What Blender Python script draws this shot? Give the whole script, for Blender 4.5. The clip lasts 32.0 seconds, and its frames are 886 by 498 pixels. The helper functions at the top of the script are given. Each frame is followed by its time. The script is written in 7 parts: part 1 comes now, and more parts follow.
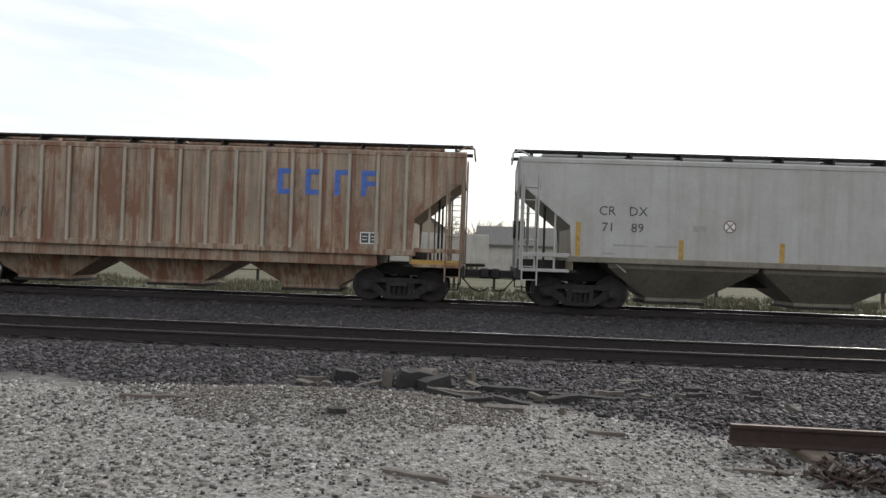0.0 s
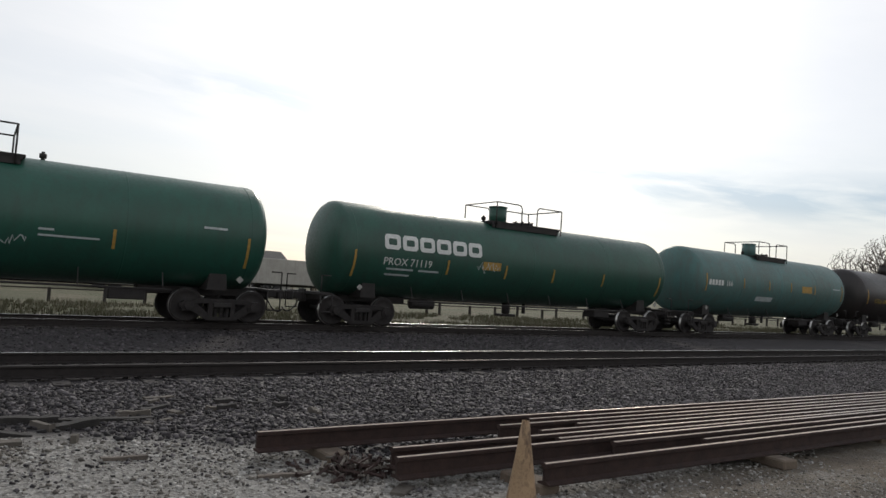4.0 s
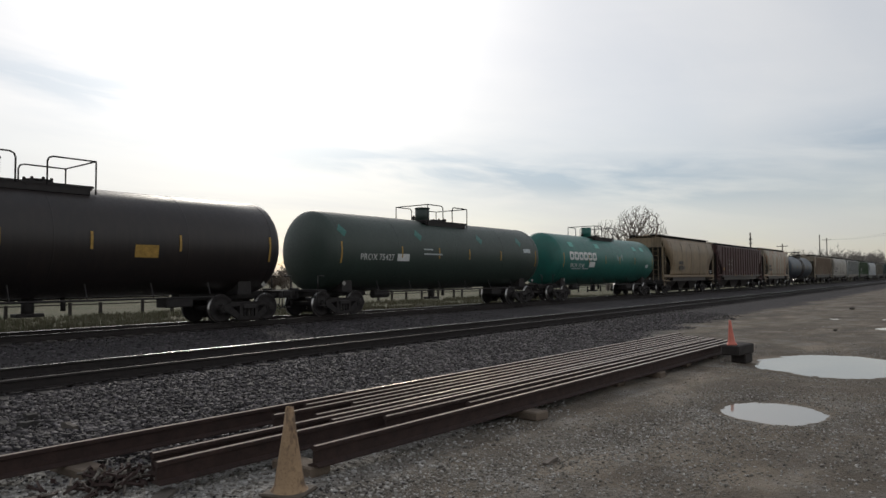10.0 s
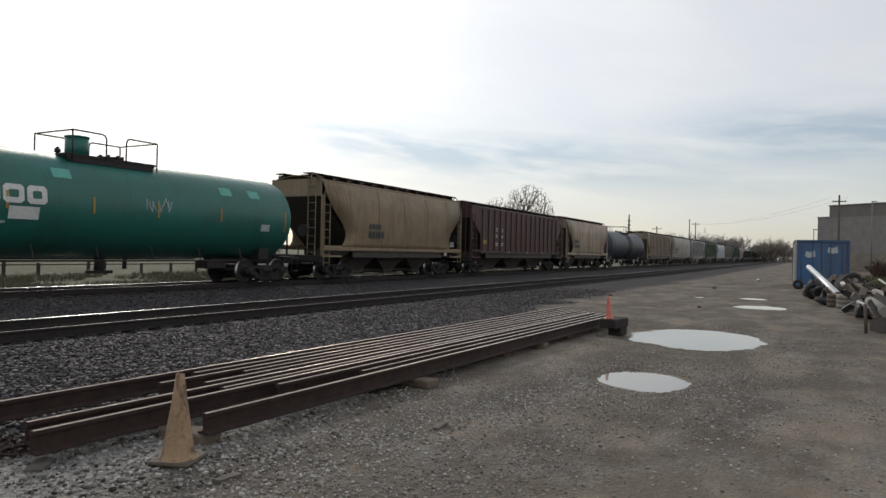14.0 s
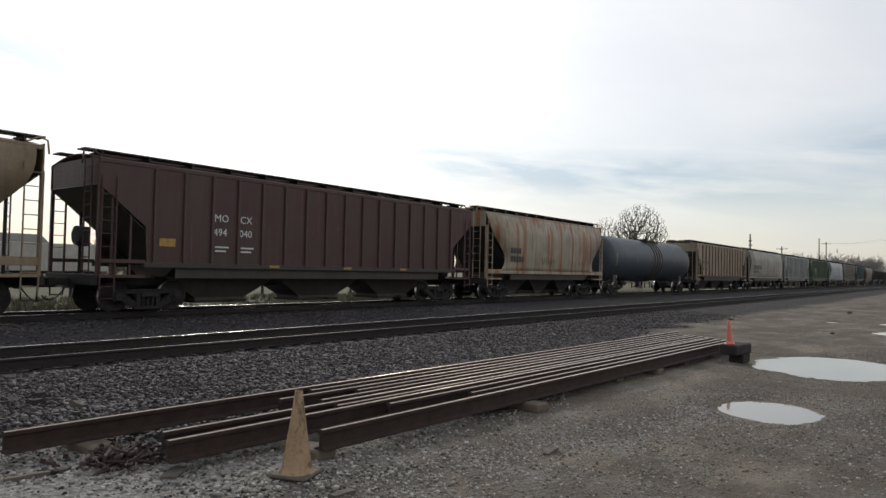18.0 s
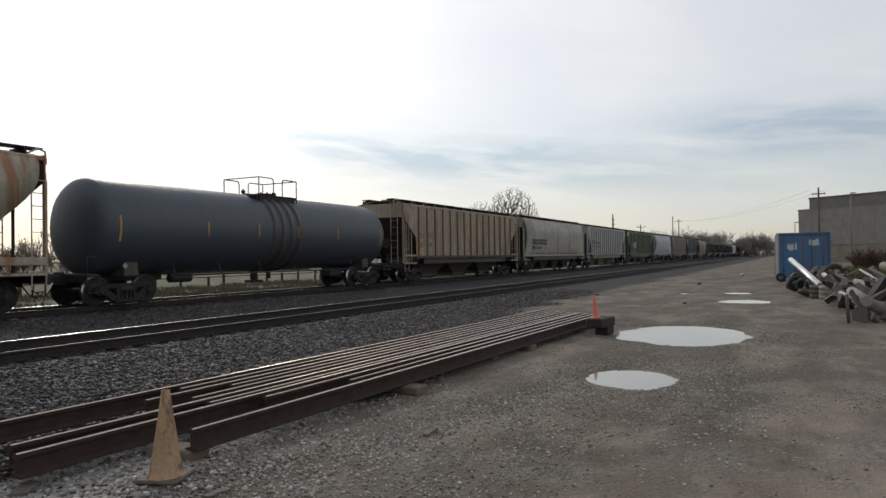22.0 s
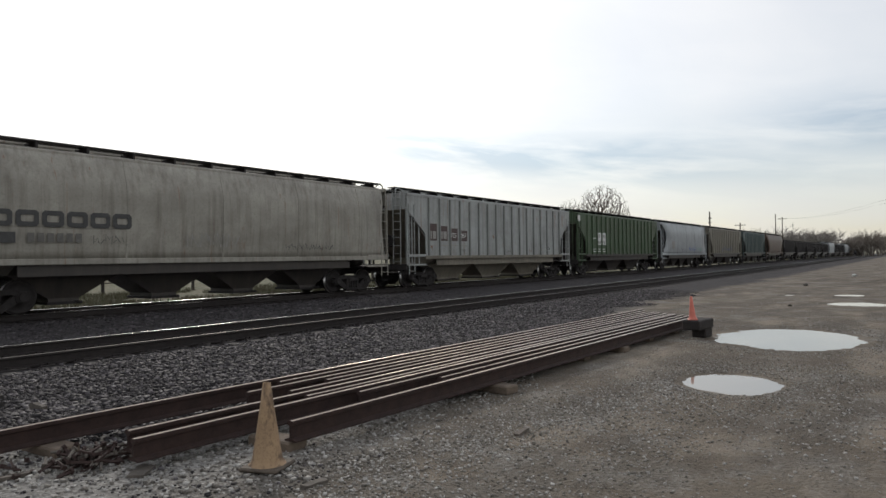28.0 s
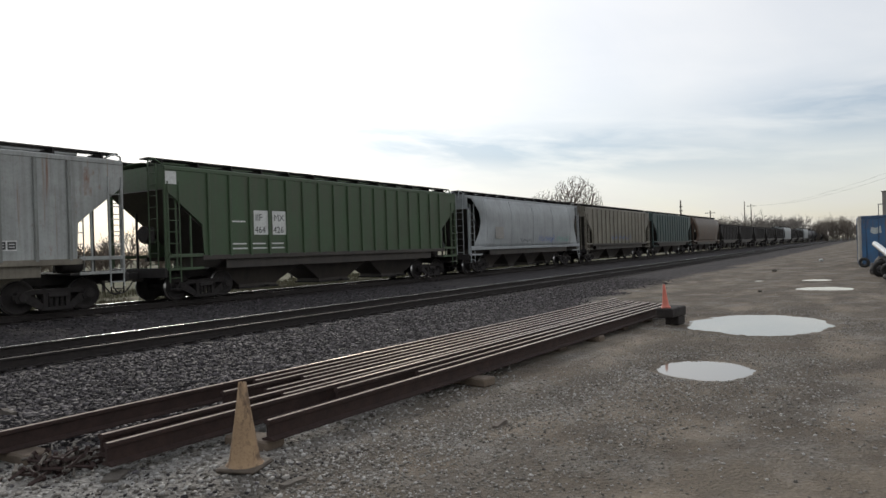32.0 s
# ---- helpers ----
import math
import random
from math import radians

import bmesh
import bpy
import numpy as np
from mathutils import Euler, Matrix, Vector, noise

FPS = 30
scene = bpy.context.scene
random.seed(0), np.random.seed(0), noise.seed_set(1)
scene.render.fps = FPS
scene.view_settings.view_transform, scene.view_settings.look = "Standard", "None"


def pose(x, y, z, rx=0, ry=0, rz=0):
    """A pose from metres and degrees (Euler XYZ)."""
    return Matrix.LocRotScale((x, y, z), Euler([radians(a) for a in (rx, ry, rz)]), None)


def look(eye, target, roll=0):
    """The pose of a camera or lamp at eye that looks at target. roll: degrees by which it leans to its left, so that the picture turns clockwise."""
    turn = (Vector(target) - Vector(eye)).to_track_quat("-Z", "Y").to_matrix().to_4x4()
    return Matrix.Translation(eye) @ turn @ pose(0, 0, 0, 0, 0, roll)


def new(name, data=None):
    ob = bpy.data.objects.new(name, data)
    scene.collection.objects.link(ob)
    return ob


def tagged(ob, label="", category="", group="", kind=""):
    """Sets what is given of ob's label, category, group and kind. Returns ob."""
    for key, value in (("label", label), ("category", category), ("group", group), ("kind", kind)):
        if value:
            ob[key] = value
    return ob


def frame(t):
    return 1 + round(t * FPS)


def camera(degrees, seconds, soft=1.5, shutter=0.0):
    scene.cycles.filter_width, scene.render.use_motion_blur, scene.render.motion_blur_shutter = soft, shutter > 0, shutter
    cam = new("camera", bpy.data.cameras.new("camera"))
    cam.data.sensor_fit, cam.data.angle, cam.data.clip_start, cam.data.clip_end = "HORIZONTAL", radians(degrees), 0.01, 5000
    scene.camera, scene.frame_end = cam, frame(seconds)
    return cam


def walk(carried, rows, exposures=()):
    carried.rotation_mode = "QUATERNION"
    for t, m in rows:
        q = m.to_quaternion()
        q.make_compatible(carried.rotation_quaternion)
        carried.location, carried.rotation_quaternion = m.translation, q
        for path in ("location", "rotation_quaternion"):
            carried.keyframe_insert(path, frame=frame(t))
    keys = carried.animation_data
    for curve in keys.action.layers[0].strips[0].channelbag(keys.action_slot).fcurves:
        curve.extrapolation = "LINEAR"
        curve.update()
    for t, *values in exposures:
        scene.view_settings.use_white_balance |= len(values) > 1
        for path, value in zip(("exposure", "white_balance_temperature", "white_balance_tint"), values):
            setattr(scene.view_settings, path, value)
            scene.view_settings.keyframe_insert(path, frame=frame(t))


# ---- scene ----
cam = camera(66.66, 32.0, soft=1.5)
PATH = [
    (0, pose(-0.248, 0.181, 1.598, 90.39, -2.03, 2.48)),
    (0.5, pose(-0.234, 0.181, 1.600, 90.42, 0.44, -0.50)),
    (1, pose(-0.224, 0.160, 1.599, 91.15, 1.08, -7.74)),
    (1.5, pose(-0.230, 0.162, 1.591, 91.46, 1.65, -12.02)),
    (2, pose(-0.232, 0.168, 1.596, 91.63, 1.76, -11.91)),
    (2.5, pose(-0.239, 0.180, 1.598, 91.73, 0.94, -9.91)),
    (3, pose(-0.223, 0.188, 1.597, 91.58, 0.80, -9.24)),
    (3.5, pose(-0.186, 0.215, 1.596, 91.56, 0.04, -18.64)),
    (4, pose(-0.171, 0.296, 1.596, 93.22, -3.67, -35.19)),
    (4.5, pose(-0.139, 0.352, 1.602, 95.94, -4.11, -47.20)),
    (6.5, pose(0.017, -0.063, 1.611, 91.02, 2.88, -63.03)),
    (7, pose(0.002, -0.022, 1.612, 92.81, 2.33, -59.44)),
    (7.5, pose(-0.012, 0.006, 1.613, 91.97, 1.61, -54.16)),
    (8, pose(-0.003, 0.010, 1.609, 92.27, 1.33, -52.90)),
    (8.5, pose(-0.007, 0.005, 1.604, 92.50, 1.06, -52.40)),
    (9, pose(0.000, -0.000, 1.600, 92.62, 0.83, -52.72)),
    (9.5, pose(-0.010, 0.007, 1.600, 92.57, 0.60, -52.67)),
    (10, pose(-0.012, 0.017, 1.600, 92.46, 0.46, -52.20)),
    (10.5, pose(0.001, -0.001, 1.600, 92.21, 0.62, -52.40)),
    (11, pose(0.035, -0.010, 1.602, 92.11, 1.07, -59.28)),
    (11.5, pose(-0.015, 0.015, 1.597, 91.86, 0.46, -64.43)),
    (12, pose(-0.063, 0.018, 1.595, 91.20, 0.82, -66.96)),
    (12.5, pose(-0.075, 0.030, 1.588, 90.87, 0.25, -68.41)),
    (13, pose(-0.102, 0.031, 1.585, 90.57, -0.54, -64.75)),
    (13.5, pose(-0.110, 0.024, 1.583, 90.35, -1.17, -62.78)),
    (14, pose(-0.118, 0.020, 1.584, 90.18, -1.28, -61.41)),
    (14.5, pose(-0.112, 0.029, 1.584, 90.20, -0.77, -60.53)),
    (16.5, pose(-0.121, 0.018, 1.589, 91.09, -0.77, -58.75)),
    (17, pose(-0.127, 0.010, 1.589, 91.35, -0.80, -58.13)),
    (17.5, pose(-0.133, 0.026, 1.590, 91.44, -1.26, -54.65)),
    (18, pose(-0.144, 0.017, 1.586, 91.85, -1.20, -52.31)),
    (18.5, pose(-0.141, -0.004, 1.584, 92.33, -1.51, -54.44)),
    (19, pose(-0.129, 0.010, 1.584, 92.70, -1.77, -56.03)),
    (19.5, pose(-0.143, 0.010, 1.586, 92.89, -1.93, -56.13)),
    (20, pose(-0.109, 0.002, 1.582, 92.15, -1.27, -57.23)),
    (20.5, pose(-0.120, 0.005, 1.581, 90.68, 0.22, -60.49)),
    (21, pose(-0.127, 0.002, 1.583, 90.65, 0.74, -61.37)),
    (21.5, pose(-0.119, 0.002, 1.585, 90.64, 0.83, -62.16)),
    (22, pose(-0.114, -0.005, 1.586, 90.65, 0.77, -62.58)),
    (22.5, pose(-0.125, -0.001, 1.585, 90.79, 1.02, -62.72)),
    (23, pose(-0.140, 0.014, 1.588, 90.81, 0.97, -61.81)),
    (23.5, pose(-0.127, 0.044, 1.586, 90.64, 1.00, -58.46)),
    (24, pose(-0.132, 0.047, 1.585, 90.41, 1.11, -56.54)),
    (24.5, pose(-0.137, 0.029, 1.584, 90.22, 1.23, -55.52)),
    (26.5, pose(-0.125, 0.017, 1.588, 90.48, 1.38, -54.91)),
    (27, pose(-0.123, 0.010, 1.585, 90.53, 1.32, -55.25)),
    (27.5, pose(-0.120, 0.021, 1.582, 90.66, 1.14, -55.28)),
    (28, pose(-0.124, 0.024, 1.579, 90.69, 0.70, -55.15)),
    (28.5, pose(-0.128, 0.030, 1.582, 90.80, 0.46, -54.92)),
    (29, pose(-0.130, 0.029, 1.584, 90.79, 0.16, -54.73)),
    (29.5, pose(-0.120, 0.021, 1.586, 90.74, 0.28, -54.84)),
    (30, pose(-0.128, 0.014, 1.584, 90.69, 0.56, -55.28)),
    (30.5, pose(-0.128, 0.025, 1.585, 90.59, 0.78, -55.93)),
    (31, pose(-0.120, 0.034, 1.583, 90.38, 1.27, -56.46)),
    (31.5, pose(-0.132, 0.028, 1.586, 90.20, 1.85, -56.73)),
    (32, pose(-0.115, 0.028, 1.590, 90.04, 1.86, -57.27)),
]
walk(cam, PATH, exposures=[(0.0, 0.66), (1.0, 0.58), (2.0, 0.22), (3.0, 0.18), (3.6, 0.10), (4.5, -0.12), (6.5, -0.14), (8.0, -0.25), (12.5, -0.29), (13.6, -0.05), (17.0, 0.04), (18.6, -0.02), (19.2, -0.05), (20.0, -0.22), (21.0, -0.10), (22.0, -0.05), (26.0, 0.05), (30.0, 0.10), (32.0, 0.08)])

# ---- world and light ----
SUN_EL, SUN_AZ = 29.0, 38.0        # degrees: height, and bearing from +y towards +x
world = bpy.data.worlds.new("sky")
scene.world = world
world.use_nodes = True
wn, wl = world.node_tree.nodes, world.node_tree.links
wn.clear()


def wmath(op, a, b=None, clamp=False):
    n = wn.new("ShaderNodeMath")
    n.operation, n.use_clamp = op, clamp
    for i, v in enumerate((a, b)):
        if v is None:
            continue
        if isinstance(v, (int, float)):
            n.inputs[i].default_value = v
        else:
            wl.new(v, n.inputs[i])
    return n.outputs[0]


def wramp(value, stops):
    n = wn.new("ShaderNodeValToRGB")
    while len(n.color_ramp.elements) < len(stops):
        n.color_ramp.elements.new(0.5)
    for e, (p, c) in zip(n.color_ramp.elements, stops):
        e.position, e.color = p, (*c, 1)
    wl.new(value, n.inputs[0])
    return n.outputs[0]


def wmix(fac, a, b):
    n = wn.new("ShaderNodeMix")
    n.data_type = "RGBA"
    for i, v in ((0, fac), (6, a), (7, b)):
        if isinstance(v, (int, float)):
            n.inputs[i].default_value = v
        elif isinstance(v, tuple):
            n.inputs[i].default_value = (*v, 1)
        else:
            wl.new(v, n.inputs[i])
    return n.outputs[2]


sky = wn.new("ShaderNodeTexSky")
sky.sky_type, sky.sun_disc = "NISHITA", False
sky.sun_elevation, sky.sun_rotation = radians(SUN_EL), radians(SUN_AZ)
coord = wn.new("ShaderNodeTexCoord").outputs["Generated"]
sep = wn.new("ShaderNodeSeparateXYZ")
wl.new(coord, sep.inputs[0])
# a flat cloud layer: direction divided by its height
height = wmath("MAXIMUM", sep.outputs[2], 0.0)
lifted = wmath("ADD", height, 0.06)
flat = wn.new("ShaderNodeCombineXYZ")
wl.new(wmath("DIVIDE", sep.outputs[0], lifted), flat.inputs[0])
wl.new(wmath("DIVIDE", sep.outputs[1], lifted), flat.inputs[1])
turn = wn.new("ShaderNodeMapping")
turn.inputs["Rotation"].default_value = (0, 0, radians(28))
turn.inputs["Scale"].default_value = (0.42, 1.0, 1)
turn.inputs["Location"].default_value = (1.3, 0.4, 0)
wl.new(flat.outputs[0], turn.inputs[0])
cloud = wn.new("ShaderNodeTexNoise")
cloud.inputs["Scale"].default_value, cloud.inputs["Detail"].default_value = 0.55, 7
cloud.inputs["Roughness"].default_value, cloud.inputs["Distortion"].default_value = 0.55, 0.4
wl.new(turn.outputs[0], cloud.inputs["Vector"])
fine = wn.new("ShaderNodeTexNoise")
fine.inputs["Scale"].default_value, fine.inputs["Detail"].default_value = 0.16, 4
wl.new(turn.outputs[0], fine.inputs["Vector"])
# the veil brightens towards the sun
sun_way = (math.sin(radians(SUN_AZ)) * math.cos(radians(SUN_EL)), math.cos(radians(SUN_AZ)) * math.cos(radians(SUN_EL)), math.sin(radians(SUN_EL)))
dot = wn.new("ShaderNodeVectorMath")
dot.operation = "DOT_PRODUCT"
dot.inputs[1].default_value = sun_way
wl.new(coord, dot.inputs[0])
near_sun = wmath("MAXIMUM", dot.outputs["Value"], 0.0)
glow = wmath("ADD", wmath("MULTIPLY", wmath("POWER", near_sun, 5.0), 0.55), wmath("MULTIPLY", wmath("POWER", near_sun, 40.0), 1.6))
thick = wramp(cloud.outputs["Fac"], [(0.36, (0, 0, 0)), (0.62, (1, 1, 1))])
broad = wramp(fine.outputs["Fac"], [(0.35, (0.25, 0.25, 0.25)), (0.65, (1, 1, 1))])
low = wramp(sep.outputs[2], [(0.0, (0.63, 0.62, 0.595)), (0.10, (0.735, 0.728, 0.71)), (0.22, (0.89, 0.872, 0.85)), (0.5, (0.895, 0.885, 0.875)), (1.0, (0.68, 0.70, 0.73))])
veil_gain = wmath("ADD", glow, 1.0)
veil = wn.new("ShaderNodeVectorMath")
veil.operation = "SCALE"
wl.new(low, veil.inputs[0])
wl.new(veil_gain, veil.inputs["Scale"])
blue = wn.new("ShaderNodeVectorMath")
blue.operation = "SCALE"
blue.inputs["Scale"].default_value = 0.10
wl.new(sky.outputs[0], blue.inputs[0])
# a broken bank of blue-grey cloud low over the horizon, sinking along the train, and a smaller one beyond it
azim = wmath("ARCTAN2", sep.outputs[0], sep.outputs[1])
band = wn.new("ShaderNodeCombineXYZ")
wl.new(wmath("MULTIPLY", azim, 4.2), band.inputs[0])
wl.new(wmath("ADD", wmath("MULTIPLY", sep.outputs[2], 24.0), wmath("MULTIPLY", azim, 2.2)), band.inputs[1])
streak = wn.new("ShaderNodeTexNoise")
streak.inputs["Scale"].default_value, streak.inputs["Detail"].default_value, streak.inputs["Roughness"].default_value = 1.25, 6, 0.54
streak.inputs["Distortion"].default_value = 0.35
wl.new(band.outputs[0], streak.inputs["Vector"])


def bell(value, centre, width):
    """A smooth hump: one at the centre, falling off by the width."""
    d = wmath("DIVIDE", wmath("SUBTRACT", value, centre), width)
    return wmath("DIVIDE", 1.0, wmath("ADD", 1.0, wmath("POWER", wmath("ABSOLUTE", d), 3.0)))


bank = bell(wmath("ADD", sep.outputs[2], wmath("MULTIPLY", azim, 0.085)), 0.2355, 0.026)
bank = wmath("MULTIPLY", bank, bell(azim, 1.04, 0.36))
patch = wmath("MULTIPLY", bell(sep.outputs[2], 0.160, 0.030), bell(azim, 1.60, 0.17))
second = wmath("MULTIPLY", wmath("MULTIPLY", bell(sep.outputs[2], 0.150, 0.014), bell(azim, 1.22, 0.16)), 0.8)
third = wmath("MULTIPLY", wmath("MULTIPLY", bell(sep.outputs[2], 0.265, 0.055), bell(azim, -0.42, 0.24)), 0.5)
fourth = wmath("MULTIPLY", wmath("MULTIPLY", bell(sep.outputs[2], 0.25, 0.03), bell(azim, 0.36, 0.16)), 0.6)
mask = wmath("ADD", wmath("MAXIMUM", wmath("MAXIMUM", wmath("MAXIMUM", bank, patch), second), wmath("MAXIMUM", third, fourth)), 0.05)
streaks = wmath("MULTIPLY", wramp(streak.outputs["Fac"], [(0.33, (0, 0, 0)), (0.57, (1, 1, 1))]), mask, clamp=True)
cover = wmath("ADD", wmath("MULTIPLY", wmath("MULTIPLY", thick, broad), 0.45), 0.55, clamp=True)
both = wmix(cover, blue.outputs[0], veil.outputs[0])
dim = wn.new("ShaderNodeVectorMath")
dim.operation = "MULTIPLY"
dim.inputs[1].default_value = (0.56, 0.665, 0.77)
wl.new(both, dim.inputs[0])
both = wmix(wmath("MULTIPLY", streaks, 0.8), both, dim.outputs[0])
background = wn.new("ShaderNodeBackground")
background.inputs[1].default_value = 1.0
wl.new(both, background.inputs[0])
wl.new(background.outputs[0], wn.new("ShaderNodeOutputWorld").inputs[0])

sun = new("sun", bpy.data.lights.new("sun", "SUN"))
sun.data.energy, sun.data.angle, sun.data.color = 1.0, radians(7), (1.0, 0.93, 0.82)
sun.matrix_world = look(Vector(sun_way) * 50, (0, 0, 0))

# ---- materials ----
def node_of(nt, kind, inputs=None, operation=None):
    n = nt.nodes.new(kind)
    if operation:
        n.operation = operation
    for k, v in (inputs or {}).items():
        if isinstance(v, bpy.types.NodeSocket):
            nt.links.new(v, n.inputs[k])
        else:
            n.inputs[k].default_value = v
    return n


def ramp_of(nt, value, stops):
    n = nt.nodes.new("ShaderNodeValToRGB")
    while len(n.color_ramp.elements) < len(stops):
        n.color_ramp.elements.new(0.5)
    for e, (p, c) in zip(n.color_ramp.elements, stops):
        c = (c, c, c) if isinstance(c, (int, float)) else c
        e.position, e.color = p, (*c, 1)
    nt.links.new(value, n.inputs[0])
    return n.outputs[0]


def mix_of(nt, fac, a, b, blend="MIX"):
    n = nt.nodes.new("ShaderNodeMix")
    n.data_type, n.blend_type = "RGBA", blend
    for i, v in ((0, fac), (6, a), (7, b)):
        if isinstance(v, bpy.types.NodeSocket):
            nt.links.new(v, n.inputs[i])
        else:
            n.inputs[i].default_value = v if isinstance(v, (int, float)) else (*v, 1)
    return n.outputs[2]


def start(name):
    m = bpy.data.materials.new(name)
    m.use_nodes = True
    nt = m.node_tree
    return m, nt, nt.nodes["Principled BSDF"]


def noise_of(nt, scale, detail=4, rough=0.6, stretch=(1, 1, 1), seed=0.0, space="Object"):
    c = nt.nodes.new("ShaderNodeTexCoord").outputs[space]
    mp = node_of(nt, "ShaderNodeMapping", {"Vector": c, "Scale": stretch, "Location": (seed, seed * 0.7, seed * 1.3)})
    return node_of(nt, "ShaderNodeTexNoise", {"Vector": mp.outputs[0], "Scale": scale, "Detail": detail, "Roughness": rough}).outputs["Fac"]


def bump_of(nt, bsdf, heightsocket, strength, distance):
    b = node_of(nt, "ShaderNodeBump", {"Height": heightsocket, "Strength": strength, "Distance": distance})
    nt.links.new(b.outputs[0], bsdf.inputs["Normal"])


def paint(name, base, dirt=(0.09, 0.075, 0.06), dirty=0.35, rust=0.0, rough=0.5, streak=0.3, seed=0.0, rust_colour=(0.20, 0.075, 0.032), metal=0.0, runs_only=False):
    """Weathered paint on steel: mottled colour, run-down streaks, rust patches, fine dents."""
    base = tuple(c * 0.87 for c in base)
    m, nt, b = start(name)
    mottle = noise_of(nt, 0.9, 5, 0.65, seed=seed)
    grain = noise_of(nt, 14.0, 4, 0.7, seed=seed + 3)
    runs = noise_of(nt, 2.2, 5, 0.62, stretch=(2.6, 2.6, 0.13), seed=seed + 7)
    col = mix_of(nt, ramp_of(nt, mottle, [(0.35, 0.0), (0.7, 0.55)]), base, tuple(c * 0.72 for c in base))
    col = mix_of(nt, ramp_of(nt, runs, [(0.47, 0.0), (0.72, streak)]), col, dirt)
    col = mix_of(nt, ramp_of(nt, grain, [(0.5, 0.0), (0.85, dirty)]), col, dirt)
    low = ramp_of(nt, mottle, [(0.3, 0.0), (0.75, dirty)])
    col = mix_of(nt, low, col, dirt)
    if rust:
        spot = noise_of(nt, 1.7, 6, 0.7, stretch=(1, 1, 0.35), seed=seed + 11)
        streaks = noise_of(nt, 3.3, 6, 0.6, stretch=(2.2, 2.2, 0.07), seed=seed + 17)
        if runs_only:
            streaks = noise_of(nt, 1.5, 5, 0.5, stretch=(2.0, 2.0, 0.05), seed=seed + 17)
            spot = streaks
        both = node_of(nt, "ShaderNodeMath", {0: spot, 1: streaks}, operation="MAXIMUM").outputs[0]
        edge = 0.66 - 0.16 * rust
        col = mix_of(nt, ramp_of(nt, both, [(edge, 0.0), (edge + 0.12, 0.9)]), col, rust_colour)
    nt.links.new(col, b.inputs["Base Color"])
    nt.links.new(ramp_of(nt, grain, [(0.3, rough - 0.12), (0.8, min(1, rough + 0.2))]), b.inputs["Roughness"])
    b.inputs["Metallic"].default_value = metal
    bump_of(nt, b, mottle, 0.25, 0.03)
    return m


def plain(name, base, rough=0.7, vary=0.25, scale=6.0, metal=0.0, bump=0.2, seed=0.0, distance=0.01):
    m, nt, b = start(name)
    n1, n2 = noise_of(nt, scale, 5, 0.65, seed=seed), noise_of(nt, scale * 7, 3, 0.6, seed=seed + 2)
    col = mix_of(nt, ramp_of(nt, n1, [(0.3, 0.0), (0.75, 1.0)]), tuple(min(1, c * (1 + vary)) for c in base), tuple(c * (1 - vary) for c in base))
    col = mix_of(nt, ramp_of(nt, n2, [(0.5, 0.0), (0.8, 0.5)]), col, tuple(c * (1 - 1.4 * vary) for c in base))
    nt.links.new(col, b.inputs["Base Color"])
    b.inputs["Roughness"].default_value, b.inputs["Metallic"].default_value = rough, metal
    if bump:
        bump_of(nt, b, n2, bump, distance)
    return m


def per_piece(name, lo, hi, rough=0.72, by="island", grain=22.0):
    """Loose pieces, each with a tone of its own."""
    m, nt, b = start(name)
    if by == "island":
        r = nt.nodes.new("ShaderNodeNewGeometry").outputs["Random Per Island"]
    else:
        r = nt.nodes.new("ShaderNodeObjectInfo").outputs["Random"]
    stops = [(i / (len(hi)), c) for i, c in enumerate(hi)] if isinstance(hi, list) else [(0.0, lo), (1.0, hi)]
    col = ramp_of(nt, r, stops)
    n = noise_of(nt, grain, 4, 0.7)
    col = mix_of(nt, ramp_of(nt, n, [(0.35, 0.0), (0.8, 0.5)]), col, tuple(c * 0.45 for c in lo))
    nt.links.new(col, b.inputs["Base Color"])
    b.inputs["Roughness"].default_value = rough
    bump_of(nt, b, n, 0.35, 0.01)
    return m


M_STEEL_DARK = plain("grimy_dark_steel", (0.025, 0.0215, 0.021), 0.72, 0.4, 5.0, 0.1, 0.3)
M_TRUCK = plain("grimy_cast_steel", (0.023, 0.0195, 0.019), 0.85, 0.45, 7.0, 0.1, 0.35, 4.0)
M_WHEEL = plain("worn_wheel_steel", (0.027, 0.023, 0.0225), 0.8, 0.4, 9.0, 0.1, 0.2, 5.0)
M_TREAD = plain("polished_tread_steel", (0.42, 0.41, 0.40), 0.28, 0.1, 20.0, 1.0, 0.0)
M_RUBBER = plain("black_rubber", (0.02, 0.02, 0.02), 0.75, 0.3, 8.0)
M_RAIL = plain("rust_brown_rail", (0.020, 0.0155, 0.0145), 0.75, 0.4, 9.0, 0.15, 0.3)
M_RAILTOP = plain("polished_rail_head", (0.66, 0.65, 0.63), 0.24, 0.08, 25.0, 1.0, 0.0)
M_RAILDULL = plain("dulled_rail_head", (0.13, 0.115, 0.105), 0.40, 0.3, 12.0, 0.7, 0.1)
M_STOCK = plain("stacked_rail_rust", (0.030, 0.0155, 0.0125), 0.85, 0.45, 8.0, 0.0, 0.35, 3.0)
# highlight along the worn stacked rails, put into a pale strip's colour
M_STOCKGLINT = plain("worn_rail_head_glint", (0.56, 0.46, 0.38), 0.31, 0.3, 14.0, 0.7, 0.2, 6.0)
M_TIE = plain("creosoted_tie_wood", (0.024, 0.0195, 0.018), 0.9, 0.45, 5.0, 0.0, 0.5, 2.0)
M_TIMBER = plain("weathered_timber", (0.13, 0.10, 0.075), 0.9, 0.4, 7.0, 0.0, 0.5, 8.0)
